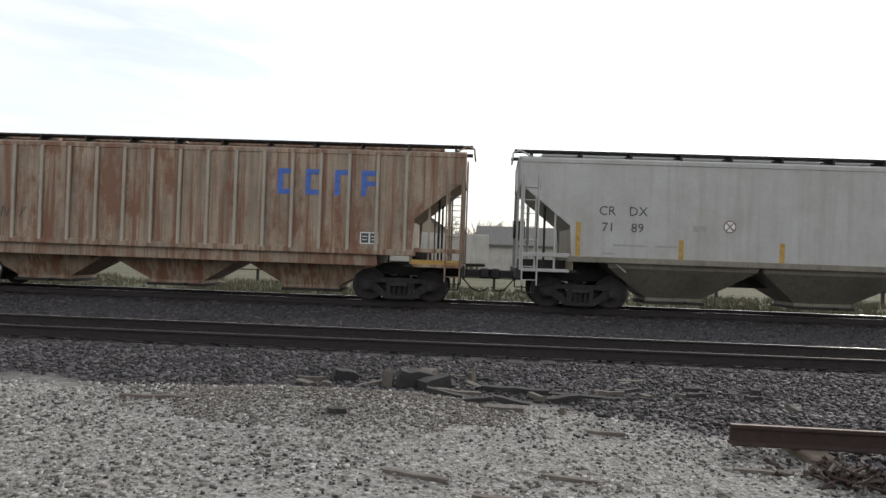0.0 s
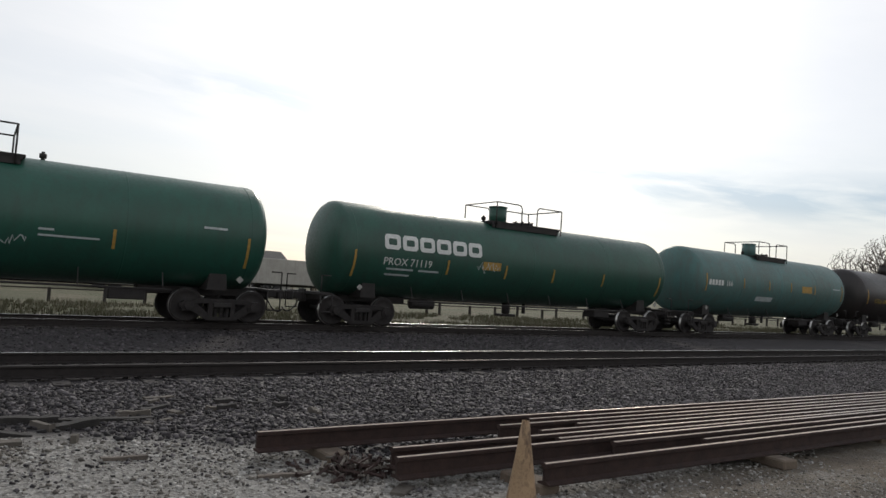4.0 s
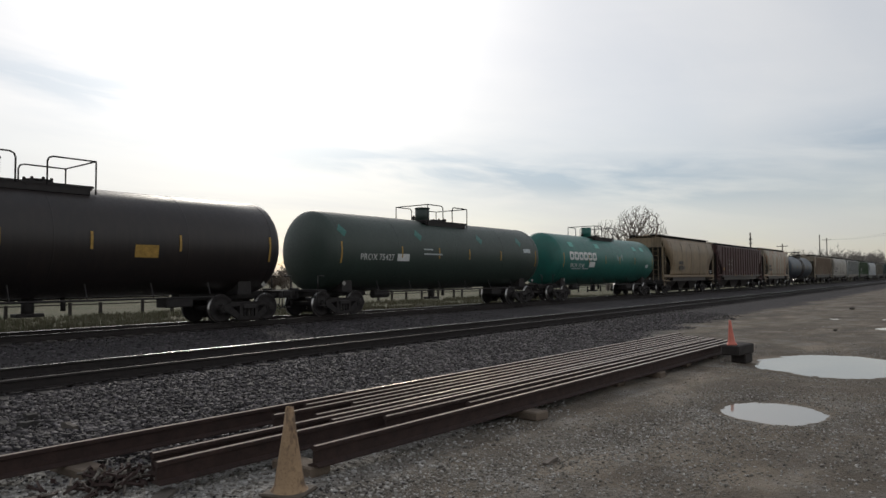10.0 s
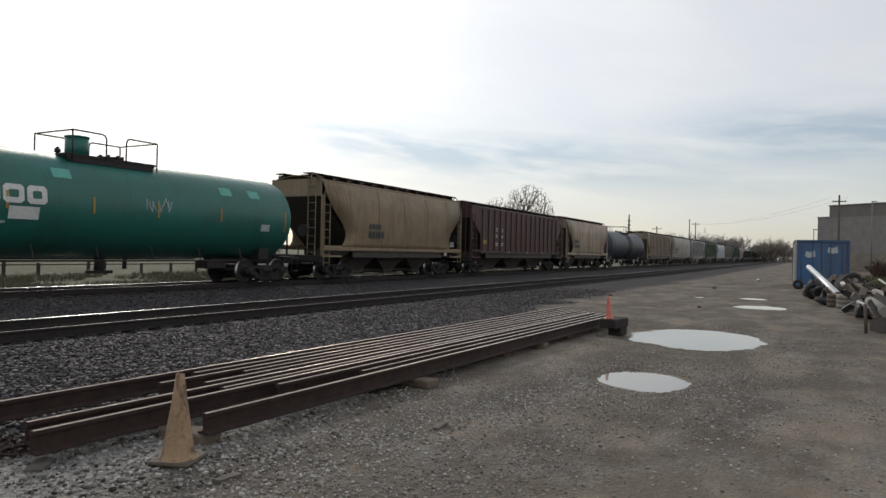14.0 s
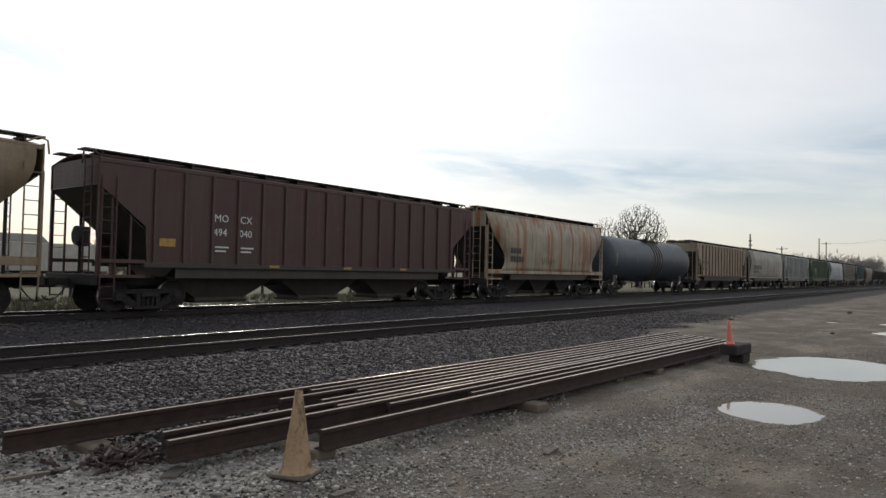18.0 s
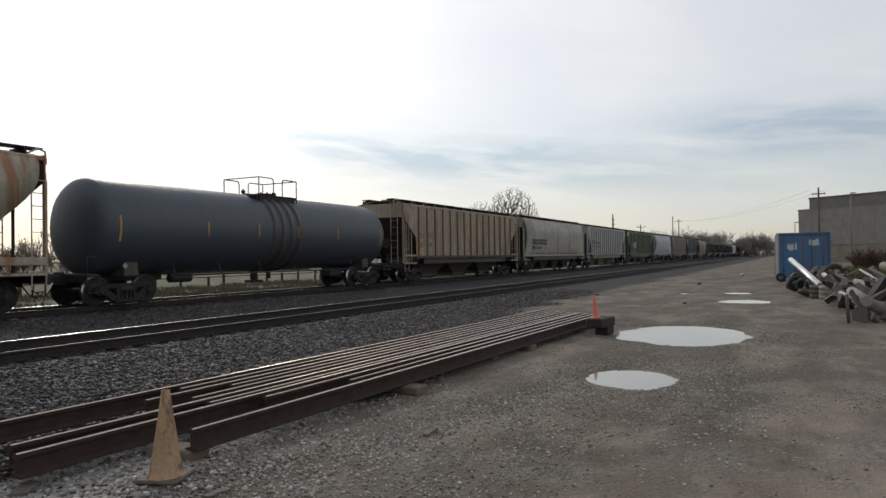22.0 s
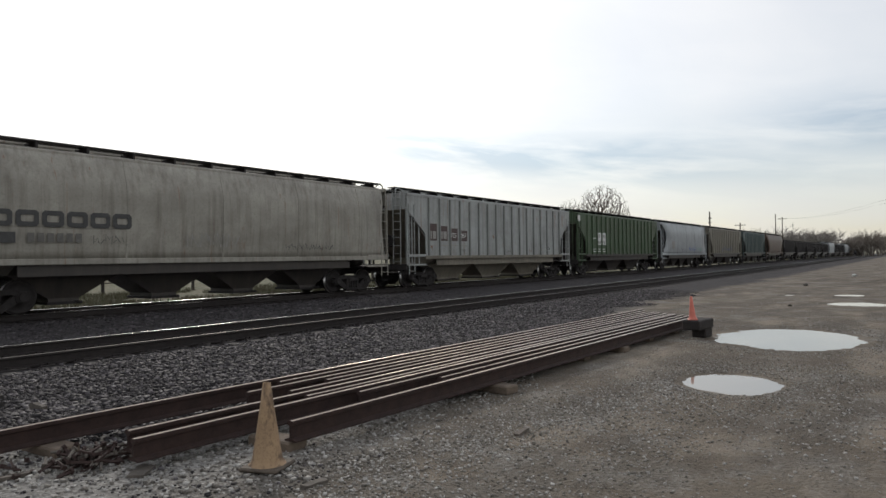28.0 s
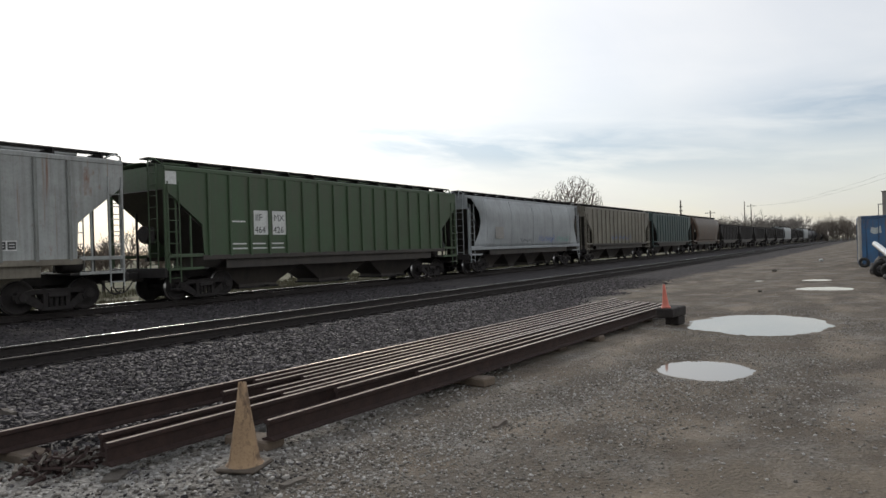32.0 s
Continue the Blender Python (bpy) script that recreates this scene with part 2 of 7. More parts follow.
M_YELLOW = plain("faded_yellow_reflector", (0.37, 0.225, 0.05), 0.6, 0.35, 10.0)
M_WHITE = plain("faded_white_lettering", (0.62, 0.63, 0.61), 0.6, 0.18, 12.0)
M_BLACKP = plain("faded_black_lettering", (0.05, 0.05, 0.05), 0.6, 0.3, 12.0)
M_BLUEP = plain("blue_spray_paint", (0.05, 0.12, 0.42), 0.6, 0.3, 8.0)
M_YLET = plain("faded_yellow_lettering", (0.33, 0.23, 0.045), 0.6, 0.3, 12.0)
M_BROWNP = plain("brown_panel_paint", (0.12, 0.055, 0.04), 0.6, 0.3, 12.0)
M_TAG = plain("pale_spray_paint", (0.42, 0.46, 0.46), 0.6, 0.25, 9.0)

# ---- building helpers ----
def mesh_of(name, bm, *mats, smooth=False):
    me = bpy.data.meshes.new(name)
    bm.normal_update()
    bm.to_mesh(me)
    bm.free()
    for m in mats:
        me.materials.append(m)
    if smooth:
        me.polygons.foreach_set("use_smooth", [True] * len(me.polygons))
    return me


def part(name, bm, material, parent, label="", smooth=False):
    """One mesh object under a thing or a part. bm may be a finished mesh, shared by alike pieces."""
    me = bm if isinstance(bm, bpy.types.Mesh) else mesh_of(name, bm, *(material if isinstance(material, tuple) else (material,)), smooth=smooth)
    ob = new(name, me)
    ob.parent = parent
    return tagged(ob, label)


def thing(name, label, category, group="", kind="", at=None):
    ob = new(name)
    ob.empty_display_size = 0.2
    if at is not None:
        ob.matrix_world = at
    return tagged(ob, label, category, group, kind)


def solid(name, bm, material, label, category="", group="", kind="", at=None, smooth=False):
    ob = new(name, mesh_of(name, bm, *(material if isinstance(material, tuple) else (material,)), smooth=smooth))
    if at is not None:
        ob.matrix_world = at
    return tagged(ob, label, category, group, kind)


def box(bm, x0, x1, y0, y1, z0, z1, bevel=0.0, mi=0):
    v = [bm.verts.new(p) for p in ((x0, y0, z0), (x1, y0, z0), (x1, y1, z0), (x0, y1, z0), (x0, y0, z1), (x1, y0, z1), (x1, y1, z1), (x0, y1, z1))]
    f = [bm.faces.new([v[i] for i in q]) for q in ((3, 2, 1, 0), (4, 5, 6, 7), (0, 1, 5, 4), (1, 2, 6, 5), (2, 3, 7, 6), (3, 0, 4, 7))]
    for q in f:
        q.material_index = mi
    if bevel:
        bmesh.ops.bevel(bm, geom=list({e for q in f for e in q.edges}), offset=bevel, segments=1, affect="EDGES")
    return bm


def rod(bm, a, b, r, n=8, r2=None, mi=0, caps=True):
    a, b = Vector(a), Vector(b)
    d = b - a
    q = d.to_track_quat("Z", "Y").to_matrix()
    rings = []
    for p, rr in ((a, r), (b, r if r2 is None else r2)):
        rings.append([bm.verts.new(p + q @ Vector((math.cos(2 * math.pi * i / n) * rr, math.sin(2 * math.pi * i / n) * rr, 0))) for i in range(n)])
    for i in range(n):
        f = bm.faces.new((rings[0][i], rings[0][(i + 1) % n], rings[1][(i + 1) % n], rings[1][i]))
        f.material_index, f.smooth = mi, n > 6
    if caps:
        bm.faces.new(rings[0][::-1]).material_index = mi
        bm.faces.new(rings[1]).material_index = mi
    return bm


def tube(bm, points, r, n=7):
    """A bent bar through points."""
    for a, b in zip(points, points[1:]):
        rod(bm, a, b, r, n)
    return bm


def slab(bm, poly, y0, y1, mi=0):
    """A polygon in the x-z plane, extruded from y0 to y1."""
    lo, hi = [bm.verts.new((x, y0, z)) for x, z in poly], [bm.verts.new((x, y1, z)) for x, z in poly]
    faces = [bm.faces.new(lo), bm.faces.new(hi[::-1])]
    n = len(poly)
    faces += [bm.faces.new((lo[(i + 1) % n], lo[i], hi[i], hi[(i + 1) % n])) for i in range(n)]
    for f in faces:
        f.material_index = mi
    bmesh.ops.recalc_face_normals(bm, faces=faces)
    return bm


def sheet(bm, rows, thick, mi=0):
    """A plate through a grid of points, with the given thickness along its normals."""
    up = [[Vector(p) for p in r] for r in rows]
    nr, nc = len(up), len(up[0])
    outer, inner = [], []
    for i in range(nr):
        a, b = [], []
        for j in range(nc):
            du = up[min(i + 1, nr - 1)][j] - up[max(i - 1, 0)][j]
            dv = up[i][min(j + 1, nc - 1)] - up[i][max(j - 1, 0)]
            nrm = du.cross(dv).normalized() * thick
            a.append(bm.verts.new(up[i][j]))
            b.append(bm.verts.new(up[i][j] - nrm))
        outer.append(a)
        inner.append(b)
    faces = []
    for i in range(nr - 1):
        for j in range(nc - 1):
            faces.append(bm.faces.new((outer[i][j], outer[i + 1][j], outer[i + 1][j + 1], outer[i][j + 1])))
            faces.append(bm.faces.new((inner[i][j], inner[i][j + 1], inner[i + 1][j + 1], inner[i + 1][j])))
    rim = [(i, 0) for i in range(nr)] + [(nr - 1, j) for j in range(1, nc)] + [(i, nc - 1) for i in range(nr - 2, -1, -1)] + [(0, j) for j in range(nc - 2, 0, -1)]
    for (i, j), (k, l) in zip(rim, rim[1:] + rim[:1]):
        faces.append(bm.faces.new((outer[i][j], inner[i][j], inner[k][l], outer[k][l])))
    for f in faces:
        f.material_index = mi
    bmesh.ops.recalc_face_normals(bm, faces=faces)
    return bm


def lettering(text, size, bold=0.0):
    """Flat letters of a text, as a mesh that stands in the x-z plane and faces -y, starting at its lower left."""
    c = bpy.data.curves.new("letters", "FONT")
    c.body, c.size, c.extrude, c.offset = text, size, 0.002, bold
    c.resolution_u = 2
    ob = bpy.data.objects.new("letters", c)
    scene.collection.objects.link(ob)
    me = bpy.data.meshes.new_from_object(ob.evaluated_get(bpy.context.evaluated_depsgraph_get()))
    bpy.data.objects.remove(ob)
    bpy.data.curves.remove(c)
    me.transform(pose(0, 0, 0, 90))
    return me


def loose_stones(name, places, sizes, material, label, seed, category="gravel"):
    """Many small angular stones in one mesh. places: n x 3; sizes: n."""
    rng = np.random.default_rng(seed)
    base = np.array([(-1, -1, -1), (1, -1, -1), (1, 1, -1), (-1, 1, -1), (-1, -1, 1), (1, -1, 1), (1, 1, 1), (-1, 1, 1)], float) * 0.5
    quads = np.array([(3, 2, 1, 0), (4, 5, 6, 7), (0, 1, 5, 4), (1, 2, 6, 5), (2, 3, 7, 6), (3, 0, 4, 7)])
    n = len(places)
    v = base[None] * rng.uniform(0.55, 1.15, (n, 1, 3)) + rng.uniform(-0.22, 0.22, (n, 8, 3))
    a, b = rng.uniform(0, 2 * np.pi, n), rng.normal(0, 0.5, n)
    ca, sa, cb, sb = np.cos(a)[:, None], np.sin(a)[:, None], np.cos(b)[:, None], np.sin(b)[:, None]
    y, z = v[..., 1] * cb - v[..., 2] * sb, v[..., 1] * sb + v[..., 2] * cb
    x, y = v[..., 0] * ca - y * sa, v[..., 0] * sa + y * ca
    v = np.stack([x, y, z * 0.75], -1) * sizes[:, None, None] + places[:, None, :]
    f = (quads[None] + (np.arange(n) * 8)[:, None, None]).reshape(-1, 4)
    me = bpy.data.meshes.new(name)
    me.vertices.add(n * 8)
    me.vertices.foreach_set("co", v.ravel())
    me.loops.add(f.size)
    me.loops.foreach_set("vertex_index", f.ravel())
    me.polygons.add(len(f))
    me.polygons.foreach_set("loop_start", np.arange(0, f.size, 4))
    me.update(calc_edges=True)
    me.materials.append(material)
    return tagged(new(name, me), label, category, kind="stuff")

# ---- ground ----
NEAR_Y, FAR_Y, RAIL_Z = 11.51, 20.0, 0.21       # track centre lines, top of rail
PUDDLES = ((13.85, 1.95, 1.75, 1.28, 0.35), (8.72, 1.90, 0.72, 0.58, 0.3), (24.1, 1.4, 0.85, 0.72, 0.3), (29.0, 1.95, 0.75, 0.5, 0.2), (28.5, 3.86, 0.5, 0.22, 0.2))


def bump_at(x, y, cx, cy, rx, ry):
    return math.exp(-(((x - cx) / rx) ** 2 + ((y - cy) / ry) ** 2))


def ground_z(x, y):
    """Height of the yard, the ballast beds and the field."""
    y0, y = y, max(-60.0, min(90.0, y))
    bed = 0.006 * (1 / (1 + math.exp(-(y - 8.6) * 3.0))) * (1 / (1 + math.exp((y - 23.2) * 2.0)))
    dip = -0.05 * math.exp(-((y - 15.7) / 1.8) ** 2)
    ditch = -0.28 / (1 + math.exp(-(y - 25.0) * 1.1))
    mound = 0.20 * bump_at(x, y, -1.6, 6.7, 1.7, 0.8) + 0.07 * bump_at(x, y, -4.6, 6.9, 2.0, 0.9) + 0.05 * bump_at(x, y, 2.2, 7.2, 2.0, 0.7)
    near = max(0.0, 1 - math.hypot(x - 6, y - 4) / 45)
    rough = near * (0.018 * noise.noise((x * 0.9, y * 0.9, 0.3)) + 0.03 * noise.noise((x * 0.23, y * 0.23, 4.1)))
    ragged = 1.0 + 0.22 * noise.noise((x * 1.6, y * 1.6, 7.0)) + 0.20 * noise.noise((x * 5.0, y * 5.0, 2.0)) + 0.12 * noise.noise((x * 13.0, y * 13.0, 1.0)) if y < 5 and x > 5 else 1.0
    hole = -0.08 * sum(math.exp(-((((x - cx) / rx) ** 2 + ((y - cy) / ry) ** 2) * ragged) ** 2) for cx, cy, rx, ry, _ in PUDDLES) if y < 5 and x > 5 else 0.0
    return bed + dip + ditch + mound + rough + hole


def graded(stops):
    """Grid lines: (from, to, step) stretches put end to end."""
    out = []
    for a, b, s in stops:
        n = max(1, round((b - a) / s))
        out += [a + (b - a) * i / n for i in range(n)]
    return out + [stops[-1][1]]


def build_ground():
    xs = graded(((-2500, -300, 550), (-300, -40, 40), (-40, -8, 2), (-8, 7, 0.14), (7, 17, 0.07), (17, 18, 0.14), (18, 34, 0.3), (34, 60, 1.3), (60, 300, 20), (300, 3000, 540)))
    ys = graded(((-2500, -200, 460), (-200, -20, 30), (-20, -4, 2), (-4, 0, 0.14), (0, 4, 0.07), (4, 10.5, 0.14), (10.5, 30, 0.4), (30, 80, 5), (80, 300, 40), (300, 3000, 540)))
    verts = [(x, y, ground_z(x, y)) for y in ys for x in xs]
    w = len(xs)
    faces = [(j * w + i, j * w + i + 1, (j + 1) * w + i + 1, (j + 1) * w + i) for j in range(len(ys) - 1) for i in range(w - 1)]
    me = bpy.data.meshes.new("ground")
    me.from_pydata(verts, [], faces)
    me.polygons.foreach_set("use_smooth", [True] * len(faces))
    m, nt, b = start("yard_dirt_gravel_and_field")
    geo = nt.nodes.new("ShaderNodeTexCoord").outputs["Object"]
    sx = node_of(nt, "ShaderNodeSeparateXYZ", {0: geo})
    grain, mid, big = noise_of(nt, 26.0, 5, 0.75), noise_of(nt, 3.1, 5, 0.65), noise_of(nt, 0.35, 5, 0.6)
    peb = node_of(nt, "ShaderNodeTexVoronoi", {"Vector": geo, "Scale": 34.0})
    wob = node_of(nt, "ShaderNodeMath", {0: big, 1: 2.6}, operation="MULTIPLY").outputs[0]
    wob2 = node_of(nt, "ShaderNodeMath", {0: mid, 1: 1.1}, operation="MULTIPLY").outputs[0]
    yy = node_of(nt, "ShaderNodeMath", {0: node_of(nt, "ShaderNodeMath", {0: sx.outputs[1], 1: wob}, operation="ADD").outputs[0], 1: wob2}, operation="ADD").outputs[0]
    xx = node_of(nt, "ShaderNodeMath", {0: sx.outputs[0], 1: wob2}, operation="ADD").outputs[0]

    def band(v, lo, hi):
        return node_of(nt, "ShaderNodeMapRange", {"Value": v, "From Min": lo, "From Max": hi}).outputs[0]

    dirt = mix_of(nt, ramp_of(nt, mid, [(0.3, 0.0), (0.72, 1.0)]), (0.168, 0.132, 0.095), (0.068, 0.054, 0.041))
    dirt = mix_of(nt, ramp_of(nt, big, [(0.42, 0.0), (0.6, 0.8)]), dirt, (0.172, 0.143, 0.108))
    stone = ramp_of(nt, peb.outputs["Color"], [(0.1, (0.12, 0.112, 0.10)), (0.5, (0.27, 0.26, 0.24)), (0.9, (0.40, 0.385, 0.36))])
    dirt = mix_of(nt, ramp_of(nt, noise_of(nt, 1.3, 5, 0.7, seed=9), [(0.46, 0.0), (0.62, 0.5)]), dirt, stone)
    dirt = mix_of(nt, ramp_of(nt, grain, [(0.45, 0.0), (0.8, 0.6)]), dirt, (0.07, 0.062, 0.05))
    # tyre ruts curving past the puddles
    arc = node_of(nt, "ShaderNodeMath", {0: node_of(nt, "ShaderNodeMath", {0: sx.outputs[1], 1: node_of(nt, "ShaderNodeMath", {0: sx.outputs[0], 1: 0.16}, operation="MULTIPLY").outputs[0]}, operation="ADD").outputs[0], 1: wob}, operation="ADD").outputs[0]
    rut = node_of(nt, "ShaderNodeMath", {0: node_of(nt, "ShaderNodeMath", {0: arc, 1: 2.7}, operation="MULTIPLY").outputs[0]}, operation="SINE").outputs[0]
    rutty = node_of(nt, "ShaderNodeMath", {0: ramp_of(nt, rut, [(0.45, 0.0), (0.95, 1.0)]), 1: ramp_of(nt, noise_of(nt, 0.6, 4, 0.6, seed=14), [(0.38, 0.0), (0.56, 0.85)])}, operation="MULTIPLY").outputs[0]
    dirt = mix_of(nt, ramp_of(nt, noise_of(nt, 0.55, 5, 0.62, stretch=(1.0, 1.7, 1.0), seed=33), [(0.50, 0.0), (0.63, 0.75)]), dirt, (0.245, 0.203, 0.155))
    # damp brown blotches
    damp = ramp_of(nt, noise_of(nt, 0.42, 6, 0.66, stretch=(1.0, 1.9, 1.0), seed=51), [(0.47, 0.0), (0.56, 0.6)])
    dirt = mix_of(nt, damp, dirt, (0.088, 0.070, 0.052))
    dirt = mix_of(nt, node_of(nt, "ShaderNodeMath", {0: rutty, 1: 0.75}, operation="MULTIPLY").outputs[0], dirt, (0.075, 0.061, 0.047))
    pale = mix_of(nt, ramp_of(nt, mid, [(0.35, 0.0), (0.7, 0.6)]), stone, (0.16, 0.15, 0.135))
    ballast = mix_of(nt, ramp_of(nt, mid, [(0.3, 0.0), (0.75, 1.0)]), (0.022, 0.0172, 0.0188), (0.0125, 0.0098, 0.0110))
    ballast = mix_of(nt, ramp_of(nt, peb.outputs["Color"], [(0.3, 0.0), (0.95, 0.4)]), ballast, (0.060, 0.052, 0.054))
    grass = mix_of(nt, ramp_of(nt, big, [(0.35, 0.0), (0.6, 1.0)]), (0.125, 0.110, 0.066), (0.070, 0.080, 0.036))
    grass = mix_of(nt, ramp_of(nt, mid, [(0.4, 0.0), (0.7, 0.7)]), grass, (0.140, 0.122, 0.082))
    # pale stone lies between the yard and the ballast, most of it towards -x
    edge = node_of(nt, "ShaderNodeMath", {0: node_of(nt, "ShaderNodeMath", {0: xx, 1: 0.20}, operation="MULTIPLY").outputs[0], 1: 2.2}, operation="ADD").outputs[0]
    to_pale = node_of(nt, "ShaderNodeMath", {0: sx.outputs[1], 1: edge}, operation="SUBTRACT").outputs[0]
    col = mix_of(nt, band(to_pale, 0.4, 1.6), dirt, pale)
    lean = node_of(nt, "ShaderNodeMapRange", {"Value": sx.outputs[0], "From Min": 0.0, "From Max": 5.5, "To Min": 0.0, "To Max": 2.6}).outputs[0]
    back = node_of(nt, "ShaderNodeMapRange", {"Value": sx.outputs[0], "From Min": 10.0, "From Max": 18.0, "To Min": 0.0, "To Max": 2.2}).outputs[0]
    shift = node_of(nt, "ShaderNodeMath", {0: lean, 1: back}, operation="SUBTRACT").outputs[0]
    col = mix_of(nt, band(node_of(nt, "ShaderNodeMath", {0: yy, 1: shift}, operation="ADD").outputs[0], 8.9, 9.8), col, ballast)
    col = mix_of(nt, band(yy, 25.3, 26.6), col, grass)
    nt.links.new(col, b.inputs["Base Color"])
    b.inputs["Roughness"].default_value = 0.95
    hgt = node_of(nt, "ShaderNodeMath", {0: grain, 1: peb.outputs["Distance"]}, operation="ADD").outputs[0]
    bump_of(nt, b, hgt, 0.7, 0.03)
    me.materials.append(m)
    tagged(new("ground", me), "brown dirt and gravel yard, dark ballast and dry grass", "ground", kind="structure")


build_ground()

M_WATER, nt_, b_ = start("muddy_puddle_water")
b_.inputs["Base Color"].default_value = (0.26, 0.235, 0.20, 1)
b_.inputs["Roughness"].default_value, b_.inputs["IOR"].default_value = 0.03, 1.45
b_.inputs["Specular IOR Level"].default_value = 0.6
bump_of(nt_, b_, noise_of(nt_, 3.0, 2, 0.5), 0.02, 0.01)


def puddle(cx, cy, rx, ry, seed):
    bm = bmesh.new()
    rim = []
    n = 260
    for i in range(n):
        a = 2 * math.pi * i / n
        k = 1 + 0.10 * noise.noise((math.cos(a) * 1.4 + seed * 9, math.sin(a) * 1.4, seed)) + 0.06 * noise.noise((math.cos(a) * 6, math.sin(a) * 6, seed * 7)) + 0.06 * noise.noise((math.cos(a) * 22, math.sin(a) * 22, seed * 3)) + 0.025 * noise.noise((math.cos(a) * 60, math.sin(a) * 60, seed))
        rim.append(bm.verts.new((math.cos(a) * rx * k * 1.22, math.sin(a) * ry * k * 1.22, 0)))
    top = bm.faces.new(rim)
    bmesh.ops.extrude_face_region(bm, geom=[top])
    bmesh.ops.translate(bm, verts=rim, vec=(0, 0, -0.02))
    bmesh.ops.recalc_face_normals(bm, faces=bm.faces)
    solid("puddle", bm, M_WATER, "shallow muddy rain puddle reflecting the pale sky", "puddle", "puddles in the yard", "structure", pose(cx, cy, -0.030))


for cx, cy, rx, ry, seed in PUDDLES:
    puddle(cx, cy, rx, ry, seed)

# ---- tracks ----
HEAD = ((0.037, 0.157), (0.034, 0.1645), (0.027, 0.1685), (0.016, 0.1705), (0.0, 0.171))      # rounded crown, one half
RAIL_SECTION = ((-0.07, 0), (0.07, 0), (0.07, 0.012), (0.012, 0.03), (0.010, 0.125), (0.036, 0.138)) + HEAD + tuple((-y, z) for y, z in HEAD[-2::-1]) + ((-0.036, 0.138), (-0.010, 0.125), (-0.012, 0.03), (-0.07, 0.012))


def rail_mesh(name, x0, x1, mats, steps=1, bright=range(11, 13)):
    bm = bmesh.new()
    rings = [[bm.verts.new((x0 + (x1 - x0) * k / steps, y, z)) for y, z in RAIL_SECTION] for k in range(steps + 1)]
    n = len(RAIL_SECTION)
    for a, b in zip(rings, rings[1:]):
        for i in range(n):
            f = bm.faces.new((a[i], a[(i + 1) % n], b[(i + 1) % n], b[i]))
            f.material_index = 1 if i in bright else 0
            f.smooth = 6 <= i <= 13
    bm.faces.new(rings[0][::-1])
    bm.faces.new(rings[-1])
    bmesh.ops.recalc_face_normals(bm, faces=bm.faces)
    return mesh_of(name, bm, *mats)


def track(y, ties, first, label):
    t = thing("railway_track", label, "railway track", "railway tracks", "structure", pose(0, y, 0))
    # wheel-polished crowns; their glint line is a painted strip, duller on the near rail
    for s in (-1, 1):
        rail = rail_mesh("rail", -120, 900, (M_RAIL, M_RAILTOP if s > 0 or y > 15 else M_RAILDULL), 8, range(10, 12) if s > 0 else range(10, 11))
        part("rail", rail, None, t).location = (0, s * 0.7525, RAIL_Z - 0.171)
    bm = bmesh.new()
    box(bm, -0.115, 0.115, -1.3, 1.3, -0.15, 0.0, 0.012)
    tie = mesh_of("tie", bm, M_TIE)
    bm = bmesh.new()
    box(bm, -0.09, 0.09, -0.18, 0.18, 0, 0.012)
    for px, py in ((-0.05, 0.1), (0.05, -0.1), (0.05, 0.1), (-0.05, -0.1)):
        box(bm, px - 0.012, px + 0.012, py - 0.012, py + 0.012, 0.01, 0.045)
    plate = mesh_of("tie_plate", bm, M_RAIL)
    for i in range(ties):
        x = first + i * 0.535 + random.uniform(-0.03, 0.03)
        ob = part("tie", tie, None, t)
        ob.location, ob.rotation_euler = (x, random.uniform(-0.05, 0.05), RAIL_Z - 0.183 + random.uniform(-0.004, 0.0)), (0, 0, random.uniform(-0.012, 0.012))
        if i < 110:
            for s in (-1, 1):
                part("tie_plate", plate, None, t).location = (x, s * 0.7525, RAIL_Z - 0.1825)
    return t


track(NEAR_Y, 190, -14, "empty railway track with rust-brown rails on dark ballast")
track(FAR_Y, 190, -24, "railway track carrying the freight train")

# ---- loose stone ----
M_BALLAST = per_piece("dark_ballast_stone", (0.05, 0.047, 0.045), [(0.0080, 0.0061, 0.0073), (0.0122, 0.0095, 0.0112), (0.0180, 0.0143, 0.0165), (0.030, 0.0243, 0.0275), (0.110, 0.098, 0.104)])
M_PALE = per_piece("pale_limestone_gravel", (0.20, 0.19, 0.175), [(0.055, 0.046, 0.038), (0.115, 0.100, 0.084), (0.20, 0.182, 0.158), (0.30, 0.282, 0.255), (0.45, 0.435, 0.41)])


M_YARD = per_piece("trodden_yard_stone", (0.15, 0.135, 0.11), [(0.085, 0.075, 0.062), (0.11, 0.097, 0.078), (0.16, 0.145, 0.122), (0.23, 0.215, 0.19), (0.34, 0.325, 0.30)])


def scatter(n, x0, x1, y0, y1, lo, hi, keep, seed, sink=0.15):
    rng = np.random.default_rng(seed)
    p = np.stack([rng.uniform(x0, x1, n), rng.uniform(y0, y1, n)], 1)
    k = np.array([keep(x, y) > r for (x, y), r in zip(p, rng.uniform(0, 1, n))])
    p = p[k]
    s = lo + (hi - lo) * rng.uniform(0, 1, len(p)) ** 2.2
    z = np.array([ground_z(x, y) for x, y in p]) + s * sink
    return np.column_stack([p, z]), s


